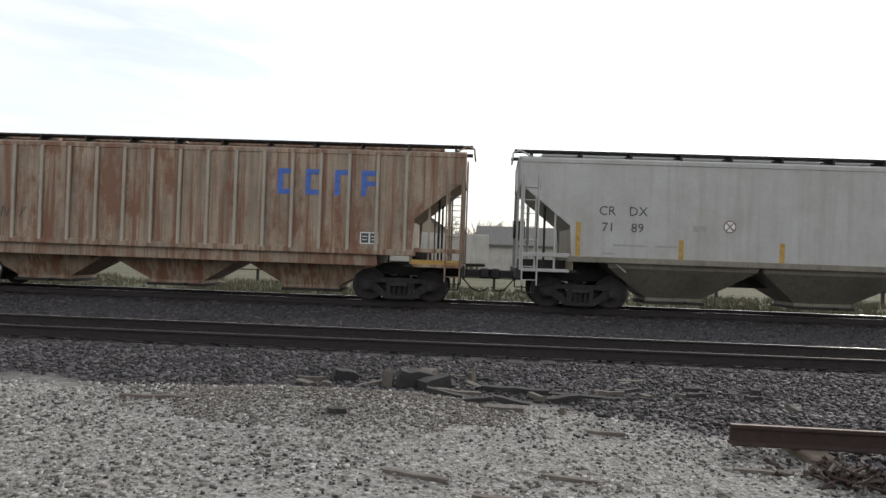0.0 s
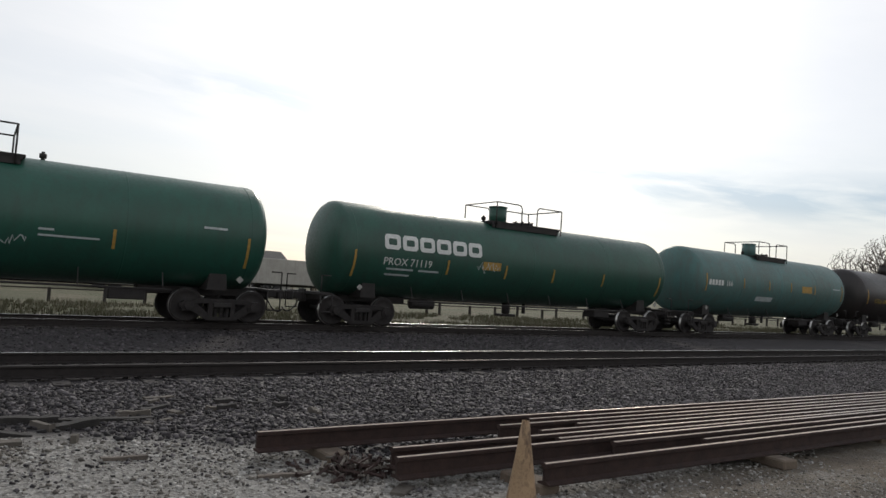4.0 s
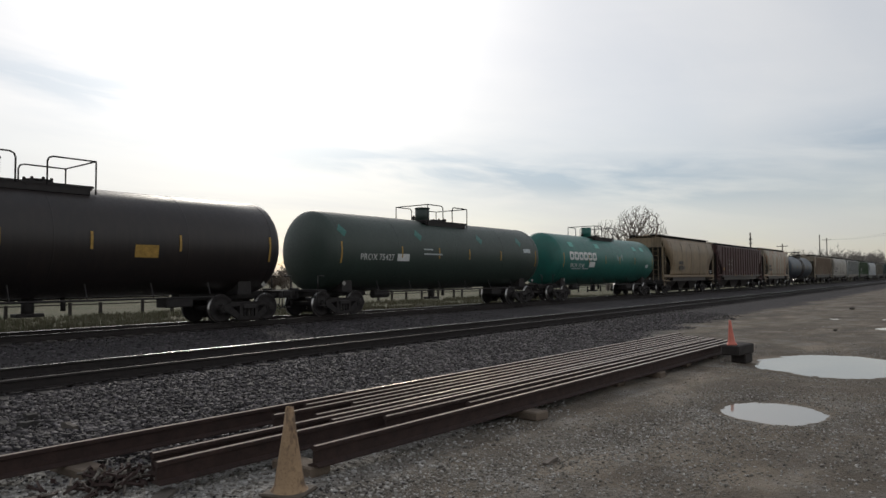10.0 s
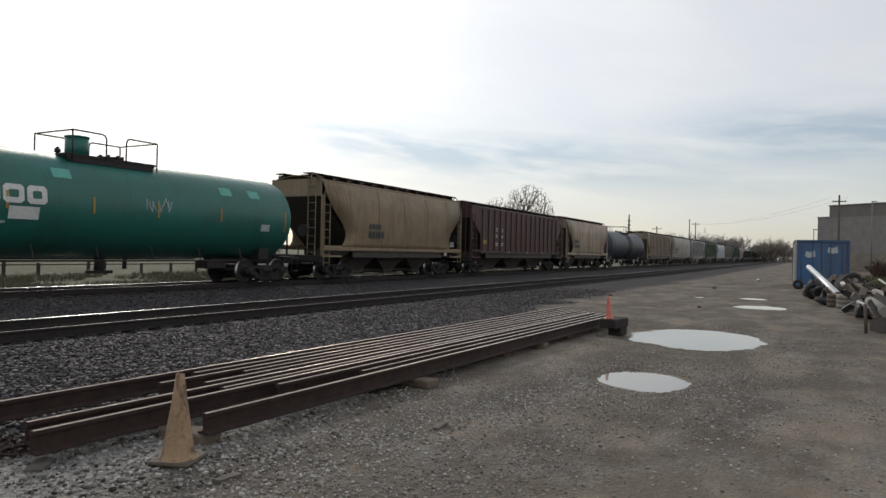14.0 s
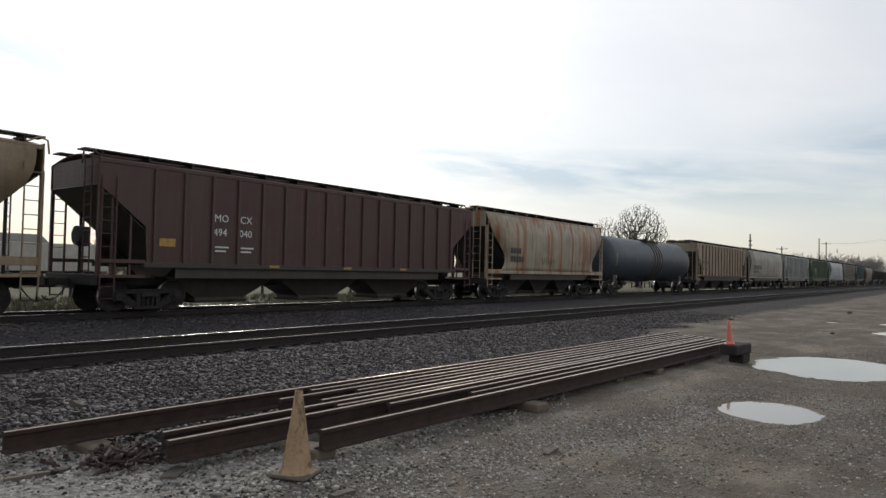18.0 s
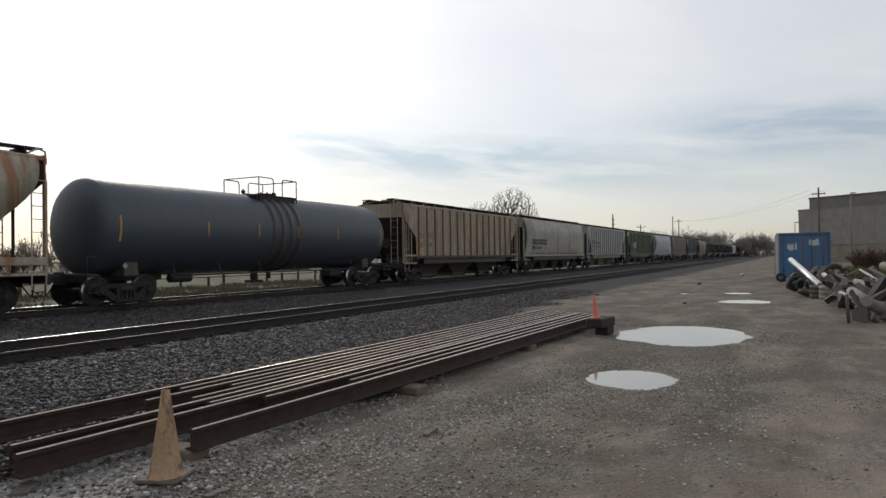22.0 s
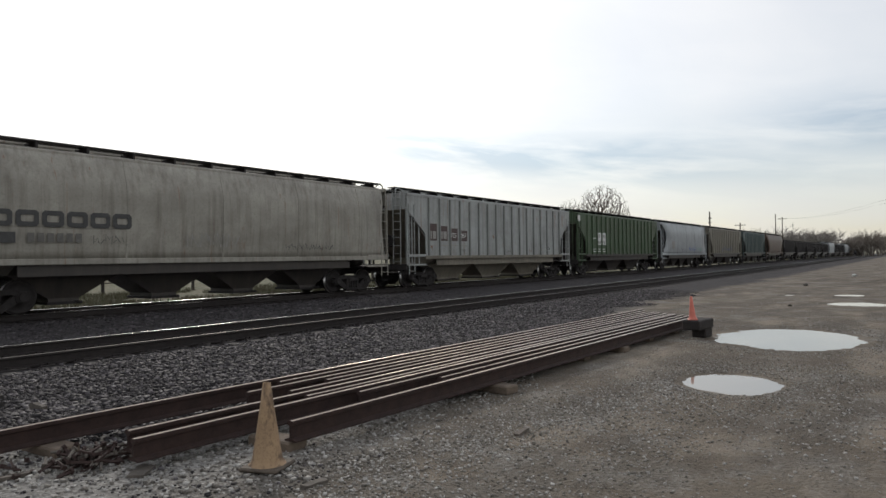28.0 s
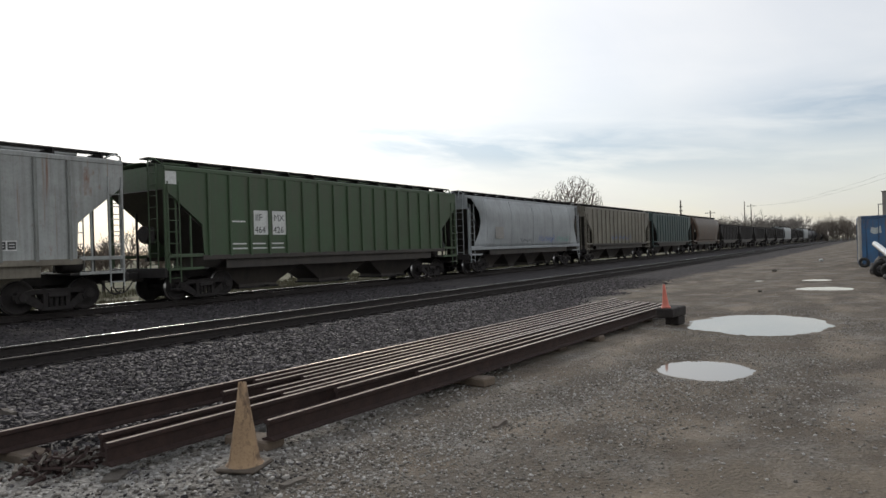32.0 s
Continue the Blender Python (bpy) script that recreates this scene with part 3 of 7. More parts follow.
def ballast_zone(x, y):
    """How much dark ballast lies at a place: up to the yard's edge, thinner far off."""
    edge = 7.5 - 0.62 * max(0.0, min(x, 5.0)) + 2.5 * max(0.0, min(1.0, (x - 10.0) / 8.0))
    return min(1.0, max(0.0, (y - edge + 0.8 * noise.noise((x * 0.6, y * 0.6, 2))) * 1.2)) * max(0.0, min(1.0, (31 - x) / 18))


p, s = scatter(120000, -9, 31, 5.4, 10.4, 0.018, 0.060, ballast_zone, 1)
loose_stones("track_ballast", p, s, M_BALLAST, "dark crushed-stone ballast along the empty track", 11)
p, s = scatter(15000, -14, 26, 10.2, 19.0, 0.03, 0.065, lambda x, y: 0.9 * max(0.0, min(1.0, (26 - x) / 10)), 2)
loose_stones("track_ballast", p, s, M_BALLAST, "dark crushed-stone ballast between the two tracks", 12)


def pale_zone(x, y):
    """How much pale gravel lies at a place."""
    if ((x + 1.5) / 1.7) ** 2 + ((y - 6.6) / 0.8) ** 2 < 1:
        return 0.12
    if y > 7.5 - 0.55 * max(0.0, min(x, 6.0)) + 0.5 * noise.noise((x * 0.7, 0, 1)):
        return 0.0
    lo = 2.4 + 0.17 * max(0.0, x) + 0.5 * noise.noise((x * 0.5, y * 0.5, 8))
    if x > 5:
        lo += (x - 5) * 0.12
    thin = 0.75 + 0.9 * noise.noise((x * 0.8, y * 0.8, 21)) - 0.35 * max(0.0, min(1.0, (x - 0.3) / 1.5)) * max(0.0, min(1.0, (y - 4.6) / 0.8))
    return max(0.0, min(1.0, (y - lo) * 1.1)) * max(0.15, min(1.0, thin))


p, s = scatter(12000, -6, 4, 3.5, 7.6, 0.012, 0.032, lambda x, y: max(0.0, 0.1 + 0.9 * noise.noise((x * 0.7, y * 0.7, 30)) + 0.25 * max(0.0, min(1.0, x - 0.3))), 8)
loose_stones("track_ballast", p, s, M_BALLAST, "dark ballast stones strewn among the pale gravel", 18)
p, s = scatter(105000, -7, 16, 2.0, 8.3, 0.010, 0.036, pale_zone, 3)
loose_stones("pale_gravel", p, s, M_PALE, "pale grey crushed limestone gravel spread on the ground", 13)


def wet(x, y):
    return min(((x - c[0]) / c[2]) ** 2 + ((y - c[1]) / c[3]) ** 2 for c in PUDDLES)


def yard_zone(x, y):
    """Stones trodden into the yard: along the rail stack, in drifts, and round the puddles."""
    if wet(x, y) < 1.2:
        return 0.0
    strip = math.exp(-((y - (4.0 - 0.10 * (x - 3.5)) + 0.75) / 0.55) ** 2) * (1.0 if 3 < x < 9 else 0.25)
    lane = math.exp(-((y - 2.95 + 0.205 * x + 0.12 * math.sin(x * 1.7)) / 0.30) ** 2) * max(0.0, min(1.0, (13 - x) / 3))
    drift = max(0.0, noise.noise((x * 0.55, y * 0.75 + x * 0.2, 3)) * 2.4 - 0.30)
    return min(1.0, 0.05 + strip + drift + 0.9 * lane + (0.5 if wet(x, y) < 2.2 else 0.0))


p, s = scatter(70000, 2.2, 17, -1.5, 4.4, 0.007, 0.022, yard_zone, 4, 0.05)
loose_stones("yard_gravel", p, s, M_YARD, "small loose stones trodden into the dirt yard", 14)


def drift_zone(x, y):
    """Pale stone washed out along the front of the rail stack."""
    if wet(x, y) < 1.25:
        return 0.0
    front = 4.12 - 0.037 * x
    strip = math.exp(-((y - front + 0.9 + 0.12 * (x - 4)) / 0.75) ** 2) * max(0.0, min(1.0, (10.5 - x) / 3))
    patch = math.exp(-((x - 7.6) / 1.6) ** 2 - ((y - 0.9) / 0.7) ** 2)
    return min(1.0, (0.75 * strip + 0.5 * patch) * (0.75 + 0.8 * noise.noise((x * 1.1, y * 1.1, 6))))


p, s = scatter(60000, 3.0, 11, -0.5, 4.1, 0.007, 0.024, drift_zone, 7, 0.08)
loose_stones("pale_gravel", p, s, M_PALE, "pale grey gravel washed along the front of the rail stack", 17)
p, s = scatter(7000, 3, 26, -5, 4.5, 0.012, 0.034, lambda x, y: 0.0 if wet(x, y) < 1.2 else 0.25 + 0.4 * noise.noise((x * 0.5, y * 0.5, 3)), 6, 0.0)
loose_stones("yard_gravel", p, s, M_YARD, "loose stones lying on the dirt yard", 16)
p, s = scatter(16000, 4.5, 18, 4.8, 7.2, 0.008, 0.030, lambda x, y: math.exp(-((y - (6.62 - 0.037 * x)) / 0.20) ** 2) * (0.55 + 0.7 * noise.noise((x * 1.3, y * 1.3, 12))), 9, 0.1)
loose_stones("pale_gravel", p, s, M_PALE, "pale gravel strewn along the back of the rail stack", 19)


M_MOUND = per_piece("brown_mound_grit", (0.10, 0.085, 0.065), [(0.045, 0.037, 0.029), (0.075, 0.063, 0.050), (0.115, 0.098, 0.080), (0.20, 0.18, 0.155)])
p, s = scatter(16000, -3.6, 0.6, 5.6, 7.8, 0.010, 0.026, lambda x, y: 1.0 if ((x + 1.5) / 1.75) ** 2 + ((y - 6.7) / 0.85) ** 2 < 1 + 0.3 * noise.noise((x * 2, y * 2, 0)) else 0.0, 5, 0.1)
loose_stones("dirt_mound", p, s, M_MOUND, "low mound of brown grit and fine stone", 15)

# ---- freight cars: x along the car, near side at -y, z from the top of rail ----
WHEEL_R, AXLES = 0.457, 0.89
TRAIN_WHEELS = []


def side_frame_mesh():
    bm = bmesh.new()
    # cast frame: top chord, sloping lower chord, two columns, journal ends
    slab(bm, ((-1.12, 0.52), (-0.62, 0.66), (0.62, 0.66), (1.12, 0.52), (1.12, 0.40), (0.62, 0.53), (-0.62, 0.53), (-1.12, 0.40)), -0.06, 0.06)
    for s in (-1, 1):
        poly = [(0.98, 0.42), (0.66, 0.50), (0.30, 0.22), (0.30, 0.10), (0.42, 0.10)]
        slab(bm, [(s * x, z) for x, z in poly], -0.055, 0.055)
        slab(bm, [(s * x, z) for x, z in ((0.24, 0.12), (0.36, 0.12), (0.36, 0.62), (0.24, 0.62))], -0.07, 0.07)
        slab(bm, [(s * x, z) for x, z in ((0.74, 0.32), (1.04, 0.32), (1.10, 0.44), (1.02, 0.60), (0.78, 0.60), (0.70, 0.44))], -0.09, 0.09)
    slab(bm, ((-0.42, 0.08), (0.42, 0.08), (0.40, 0.17), (-0.40, 0.17)), -0.08, 0.08)
    return mesh_of("side_frame", bm, M_TRUCK)


def springs_mesh():
    bm = bmesh.new()
    for x in (-0.15, 0.0, 0.15):
        for k in range(6):
            rod(bm, (x, 0, 0.18 + k * 0.042), (x, 0, 0.205 + k * 0.042), 0.07, 10)
        rod(bm, (x, 0, 0.17), (x, 0, 0.44), 0.05, 8)
    box(bm, -0.25, 0.25, -0.13, 0.13, 0.43, 0.56, 0.02)
    return mesh_of("springs", bm, M_STEEL_DARK)


def bolster_mesh():
    bm = bmesh.new()
    box(bm, -0.2, 0.2, -1.0, 1.0, 0.48, 0.66, 0.03)
    rod(bm, (0, 0, 0.64), (0, 0, 0.78), 0.2, 14)
    for s in (-1, 1):
        box(bm, s * 0.42 - 0.04, s * 0.42 + 0.04, -0.85, 0.85, 0.32, 0.44, 0.01)
    return mesh_of("bolster", bm, M_STEEL_DARK)


def wheelset_mesh():
    """Two wheels on an axle along y, about its middle; bearing caps with three bolts each."""
    bm = bmesh.new()
    rod(bm, (0, -1.02, 0), (0, 1.02, 0), 0.085, 10)
    for s in (-1, 1):
        def ring(y, r):
            return [bm.verts.new((math.cos(2 * math.pi * i / 28) * r, s * y, math.sin(2 * math.pi * i / 28) * r)) for i in range(28)]
        prof = [(0.70, 0.10), (0.705, 0.36), (0.685, 0.40), (0.685, 0.485), (0.715, 0.485), (0.725, 0.457), (0.82, 0.450), (0.825, 0.39), (0.80, 0.36), (0.775, 0.20), (0.84, 0.15), (0.84, 0.08)]
        rings = [ring(y, r) for y, r in prof]
        for k, (a, b) in enumerate(zip(rings, rings[1:])):
            for i in range(28):
                f = bm.faces.new((a[i], a[(i + 1) % 28], b[(i + 1) % 28], b[i]))
                f.material_index, f.smooth = (1 if k == 5 else 0), True
        rod(bm, (0, s * 0.98, 0), (0, s * 1.14, 0), 0.115, 12)
        for k in range(3):
            a = k * 2 * math.pi / 3
            rod(bm, (math.cos(a) * 0.07, s * 1.13, math.sin(a) * 0.07), (math.cos(a) * 0.07, s * 1.155, math.sin(a) * 0.07), 0.018, 6)
    bmesh.ops.recalc_face_normals(bm, faces=bm.faces)
    return mesh_of("wheelset", bm, M_WHEEL, M_TREAD)


def coupler_mesh():
    bm = bmesh.new()
    box(bm, 0, 0.55, -0.10, 0.10, 0.74, 0.96, 0.03)
    box(bm, 0.50, 0.82, -0.17, 0.17, 0.70, 1.0, 0.05)
    box(bm, 0.78, 0.90, 0.02, 0.16, 0.72, 0.98, 0.03)
    box(bm, 0.78, 0.88, -0.16, -0.06, 0.74, 0.96, 0.03)
    box(bm, -0.02, 0.06, -0.26, 0.26, 0.66, 1.06, 0.02)
    return mesh_of("coupler", bm, M_STEEL_DARK)


def hose_mesh():
    bm = bmesh.new()
    tube(bm, [(0, 0, 0.72), (0.12, 0, 0.58), (0.30, 0, 0.40), (0.50, 0, 0.33), (0.66, 0, 0.36), (0.78, 0, 0.46)], 0.022)
    return mesh_of("air_hose", bm, M_RUBBER, smooth=True)


SIDE_FRAME, SPRINGS, BOLSTER, WHEELSET, COUPLER, HOSE = side_frame_mesh(), springs_mesh(), bolster_mesh(), wheelset_mesh(), coupler_mesh(), hose_mesh()


def running_gear(car, truck_x, end_x, far=False, reach=0.6):
    """Two trucks with their wheelsets, couplers and hoses."""
    for s in (-1, 1):
        truck = part("truck", BOLSTER, None, car)
        truck.location = (s * truck_x, 0, 0)
        for q in (-1, 1):
            part("side_frame", SIDE_FRAME, None, truck).location = (0, q * 1.0, 0)
            if not far:
                part("spring_nest", SPRINGS, None, truck).location = (0, q * 1.0, 0)
            w = part("wheelset", WHEELSET, None, truck)
            w.location = (q * AXLES, 0, WHEEL_R)
            TRAIN_WHEELS.append(w)
        c = part("coupler", COUPLER, None, car)
        c.matrix_basis = pose(s * end_x, 0, 0, 0, 0, 0 if s > 0 else 180) @ Matrix.Diagonal((reach / 0.86, 1, 1, 1))
        if not far:
            h = part("air_hose", HOSE, None, car)
            h.matrix_basis = pose(s * end_x, -s * 0.25, 0, 0, 0, 0 if s > 0 else 180) @ Matrix.Diagonal((reach / 0.86, 1, 1, 1))


def grab_ladder(car, x, y, z0, z1, width, material, along="x"):
    bm = bmesh.new()
    d = (width / 2, 0) if along == "x" else (0, width / 2)
    for s in (-1, 1):
        rod(bm, (x + s * d[0], y + s * d[1], z0), (x + s * d[0], y + s * d[1], z1), 0.022, 6)
    n = int((z1 - z0) / 0.36)
    for k in range(n):
        z = z0 + 0.14 + k * 0.36
        rod(bm, (x - d[0], y - d[1], z), (x + d[0], y + d[1], z), 0.014, 5)
    return part("ladder", bm, material, car)


def letters_on(car, text, x, z, size, material, y=-1.60, bold=0.0, name="lettering"):
    me = lettering(text, size, bold)
    me.materials.clear()
    me.materials.append(material)
    part(name, me, None, car).location = (x, y, z)


def bars_on(car, rows, material, y=-1.60, name="stencil_line"):
    """Small print as plain bars: rows of x, z, length, height."""
    for x, z, w, h in rows:
        bm = bmesh.new()
        box(bm, x, x + w, y - 0.004, y, z, z + h)
        part(name, bm, material, car)


def wrapped(ob, zc, radius, proud=0.012):
    """Lay a flat mark onto a tank's shell."""
    oz = ob.location.z
    for v in ob.data.vertices:
        z = v.co.z + oz - zc
        v.co.y = -math.sqrt(max(0.01, radius ** 2 - z * z)) - proud + (v.co.y if abs(v.co.y) < 0.02 else 0.0)
    ob.location.y = 0.0
    return ob


def block_letters(car, x, z, w, h, count, material, y):
    """A row of heavy block marks in place of a trade name: hollow and barred squares."""
    gap = w / count
    for k in range(count):
        bm = bmesh.new()
        x0, x1, t, c = x + k * gap, x + k * gap + gap * 0.88, h * 0.29, h * 0.16

        def ring(e, c):
            a, b, lo, up = x0 + e, x1 - e, z + e, z + h - e
            return [(a + c, lo), (b - c, lo), (b, lo + c), (b, up - c), (b - c, up), (a + c, up), (a, up - c), (a, lo + c)]
        outer, inner = ring(0.0, c), ring(t, c * 0.35)
        o, i = [bm.verts.new((px, y - 0.004, pz)) for px, pz in outer], [bm.verts.new((px, y - 0.004, pz)) for px, pz in inner]
        for j in range(8):
            bm.faces.new((o[j], o[(j + 1) % 8], i[(j + 1) % 8], i[j]))
        part("block_mark", bm, material, car)


def scribble(car, x, z, w, h, material, y, seed, name="graffiti"):
    """A looping sprayed line."""
    rng = random.Random(seed)
    bm = bmesh.new()
    n = max(10, int(w / 0.055))
    pts, up = [], True
    for k in range(n + 1):
        u = k / n
        tall = h * (0.62 + 0.38 * math.sin(2.1 * k + seed))
        zz = z + h * 0.5 + (tall if up else -tall) * 0.5 * rng.uniform(0.55, 1.0)
        pts.append(Vector((x + w * u + rng.uniform(-0.05, 0.05), y - 0.003 - 0.00006 * k, zz)))
        if rng.random() < 0.8:
            up = not up
    edge = []
    for k, p in enumerate(pts):
        d = pts[min(k + 1, n)] - pts[max(k - 1, 0)]
        nrm = Vector((-d.z, 0, d.x)).normalized() * 0.014
        edge.append((bm.verts.new(p - nrm), bm.verts.new(p + nrm)))
    for (a, b), (c, d) in zip(edge, edge[1:]):
        bm.faces.new((a, c, d, b))
    part(name, bm, material, car)


def hopper_car(length, label, body, style="rib", open_bays=False, full_sill=False, ribs=14, top=3.98, sill=1.42, bays=3, far=False, roof=None, marks=None, lower=None, cut=1.35, arch=0.30, inset=0.68, rib_paint=None, notch=(1.5, 0.18, 0.38), group="freight cars of the train", tabs=()):
    """A covered hopper car. style: rib (outside posts) or flow (smooth, bulging sides)."""
    car = thing("covered_hopper_car", label, "hopper car", group)
    hb, w = length / 2 - inset, 1.52
    roof, lower = roof or body, lower or body
    cut_hi, cut_lo = top - 0.72, top - 0.72 - cut * 0.8

    def reach(z):
        if style == "flow":
            k = max(0.0, min(1.0, (z - sill) / (top - sill)))
            return hb - 0.15 - notch[0] * math.exp(-((k - notch[1]) / notch[2]) ** 2)
        if z >= cut_hi:
            return hb
        if z >= cut_lo:
            return hb - cut * (cut_hi - z) / (cut_hi - cut_lo)
        return hb - cut - 0.06 * (cut_lo - z)

    if style == "flow":
        levels = [sill + (top - sill) * k / 12 for k in range(13)]
        section = [(w - 0.10 + 0.19 * math.sin(math.pi * min(1, 0.16 + 0.62 * k / 12)) - (0.20 * max(0, k / 12 - 0.72) / 0.28) ** 1.0 * 0.9, z) for k, z in enumerate(levels)]
    else:
        section = [(w, z) for z in sorted({sill, (sill + cut_lo) / 2, cut_lo, cut_hi, top})]
    for s in (-1, 1):
        bm = bmesh.new()
        cols = 9
        rows = [[(-reach(z) + 2 * reach(z) * j / (cols - 1), s * y, z) for j in range(cols)] for y, z in section]
        sheet(bm, rows, 0.04 * s)
        part("side_panel", bm, body, car, smooth=style == "flow")
    # ribs, or the seams of a smooth car
    if style == "rib" and ribs:
        bm = bmesh.new()
        box(bm, -0.045, 0.045, -0.075, 0.0, sill - 0.02, top - 0.10, 0.012)
        rib = mesh_of("rib", bm, rib_paint or body)
        span = hb - cut - 0.25
        for s in ((-1,) if far else (-1, 1)):
            for k in range(ribs):
                r = part("rib", rib, None, car)
                r.matrix_basis = pose(-span + 2 * span * k / (ribs - 1), s * w, 0, 0, 0, 0 if s < 0 else 180)
    elif style == "flow" and not far:
        for k in range(5):
            bm = bmesh.new()
            x = (-hb + 1.9) + (2 * hb - 3.8) * k / 4
            rows = [[(x - 0.02, -(y + 0.012), z) for y, z in section], [(x + 0.02, -(y + 0.012), z) for y, z in section]]
            sheet(bm, rows, 0.012)
            part("seam", bm, body, car)
    # top chord and sill
    for s in (-1, 1):
        bm = bmesh.new()
        ytop = section[-1][0]
        box(bm, -hb, hb, s * (ytop - 0.03) - 0.05, s * (ytop - 0.03) + 0.05, top - 0.11, top + 0.01, 0.01)
        part("top_chord", bm, roof, car)
        bm = bmesh.new()
        yb = section[0][0] + 0.015
        box(bm, -hb + (0.1 if style == "flow" else cut - 0.05), hb - (0.1 if style == "flow" else cut - 0.05), s * yb - 0.05, s * yb + 0.05, sill - 0.13, sill + 0.03, 0.012)
        part("side_sill", bm, body if style == "flow" else lower, car)
    bm = bmesh.new()
    ytop = section[-1][0]
    rows = [[(-hb + 2 * hb * j / 6, -ytop + 2 * ytop * i / 8, top + arch * math.sin(math.pi * i / 8) * 0.75) for j in range(7)] for i in range(9)]
    sheet(bm, rows, -0.03)
    part("roof", bm, roof, car, smooth=True)
    # hatch trough and running boards
    bm = bmesh.new()
    for k in range(4):
        a = -hb + 0.6 + (2 * hb - 1.2) * k / 4
        box(bm, a + 0.05, a + (2 * hb - 1.2) / 4 - 0.05, -0.32, 0.32, top + arch * 0.72, top + arch * 0.72 + 0.12, 0.03)
    part("roof_hatch", bm, roof, car)
    for s in (-1, 1):
        bm = bmesh.new()
        box(bm, -hb - 0.18, hb + 0.18, s * 0.78 - 0.24, s * 0.78 + 0.24, top + arch * 0.55 + 0.10, top + arch * 0.55 + 0.14)
        n = 5 if far else 13
        for k in range(n):
            x = -hb + 0.3 + (2 * hb - 0.6) * k / (n - 1)
            box(bm, x - 0.03, x + 0.03, s * 0.78 - 0.22, s * 0.78 + 0.5, top + 0.02, top + arch * 0.55 + 0.10)
        part("running_board", bm, M_STEEL_DARK, car)
    # ends: upper sheet, slope sheet, platform and posts
    for s in (-1, 1):
        bm = bmesh.new()
        rows = [[(s * (hb - 0.02), -w + 0.1 + (2 * w - 0.2) * j / 4, z) for j in range(5)] for z in (cut_hi, top + 0.05)]
        sheet(bm, rows, 0.03)
        part("end_sheet", bm, body, car)
        bm = bmesh.new()
        a, c = (s * (hb - 0.02), cut_hi + 0.02), (s * (hb - 2.9), sill - 0.35)
        rows = [[(a[0] + (c[0] - a[0]) * k, -w + 0.08 + (2 * w - 0.16) * j / 4, a[1] + (c[1] - a[1]) * k) for j in range(5)] for k in (0, 0.5, 1)]
        sheet(bm, rows, 0.03)
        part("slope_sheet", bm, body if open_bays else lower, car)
        bm = bmesh.new()
        box(bm, s * hb - 0.06, s * hb + 0.06, -w + 0.02, w - 0.02, 0.78, 1.08, 0.015)
        box(bm, min(s * (hb - 1.6), s * (hb - 0.06)), max(s * (hb - 1.6), s * (hb - 0.06)), -w + 0.05, w - 0.05, 1.0, 1.05)
        part("end_platform", bm, M_STEEL_DARK, car)
        for q in (-1, 1):
            bm = bmesh.new()
            box(bm, s * (hb - 0.05) - 0.045, s * (hb - 0.05) + 0.045, q * (w - 0.06) - 0.045, q * (w - 0.06) + 0.045, 1.02, cut_hi + 0.05)
            part("corner_post", bm, body, car)
            bm = bmesh.new()
            box(bm, s * (hb - 0.70) - 0.03, s * (hb - 0.70) + 0.03, q * (w - 0.45) - 0.03, q * (w - 0.45) + 0.03, 1.02, cut_hi - 0.38)
            part("brace_post", bm, M_STEEL_DARK, car)
            if not far and style == "rib":
                for d, e in ((0.42, 0.25), (0.95, 0.72)):
                    bm = bmesh.new()
                    box(bm, s * (hb - d) - 0.025, s * (hb - d) + 0.025, q * (w - 0.08) - 0.025, q * (w - 0.08) + 0.025, 1.02, cut_hi - e)
                    part("end_post", bm, body, car)
            bm = bmesh.new()
            x0, x1 = sorted((s * (hb - 0.05), s * (hb - cut)))
            box(bm, x0, x1, q * w - 0.035, q * w + 0.035, sill - 0.02, sill + 0.09, 0.01)
            box(bm, x0, x1, q * w - 0.03, q * w + 0.03, 1.0, 1.08)
            part("end_side_rail", bm, body, car)
            if not far:
                grab_ladder(car, s * (hb - 0.28), q * (w + 0.03), 0.62, cut_hi + 0.25, 0.40, body)
        if not far:
            grab_ladder(car, s * (hb + 0.04), s * 0.95, 1.05, top + 0.1, 0.42, body, "y")
            bm = bmesh.new()
            tube(bm, [(s * (hb - 0.3), -1.05, top + 0.1), (s * (hb + 0.02), -1.05, top + 0.27), (s * (hb + 0.22), -1.05, top + 0.2), (s * (hb + 0.26), -1.05, top - 0.15)], 0.025)
            part("roof_grab_iron", bm, roof, car)
            for q in (-1, 1):
                bm = bmesh.new()
                tube(bm, [(s * (hb - 0.48), q * (w + 0.02), 1.0), (s * (hb - 0.46), q * (w + 0.02), 0.42), (s * (hb - 0.10), q * (w + 0.02), 0.42), (s * (hb - 0.08), q * (w + 0.02), 1.0)], 0.02)
                part("sill_step", bm, M_STEEL_DARK, car)
    if not far:
        bm = bmesh.new()
        rod(bm, (-hb - 0.06, -0.5, 2.15), (-hb - 0.12, -0.5, 2.15), 0.27, 16)
        box(bm, -hb - 0.02, -hb + 0.2, -0.66, -0.34, 1.85, 2.4, 0.02)
        part("brake_wheel", bm, M_STEEL_DARK, car)
        bm = bmesh.new()
        rod(bm, (hb - 1.5, -0.7, 1.25), (hb - 0.9, -0.7, 1.25), 0.2, 12)
        part("air_reservoir", bm, M_STEEL_DARK, car)
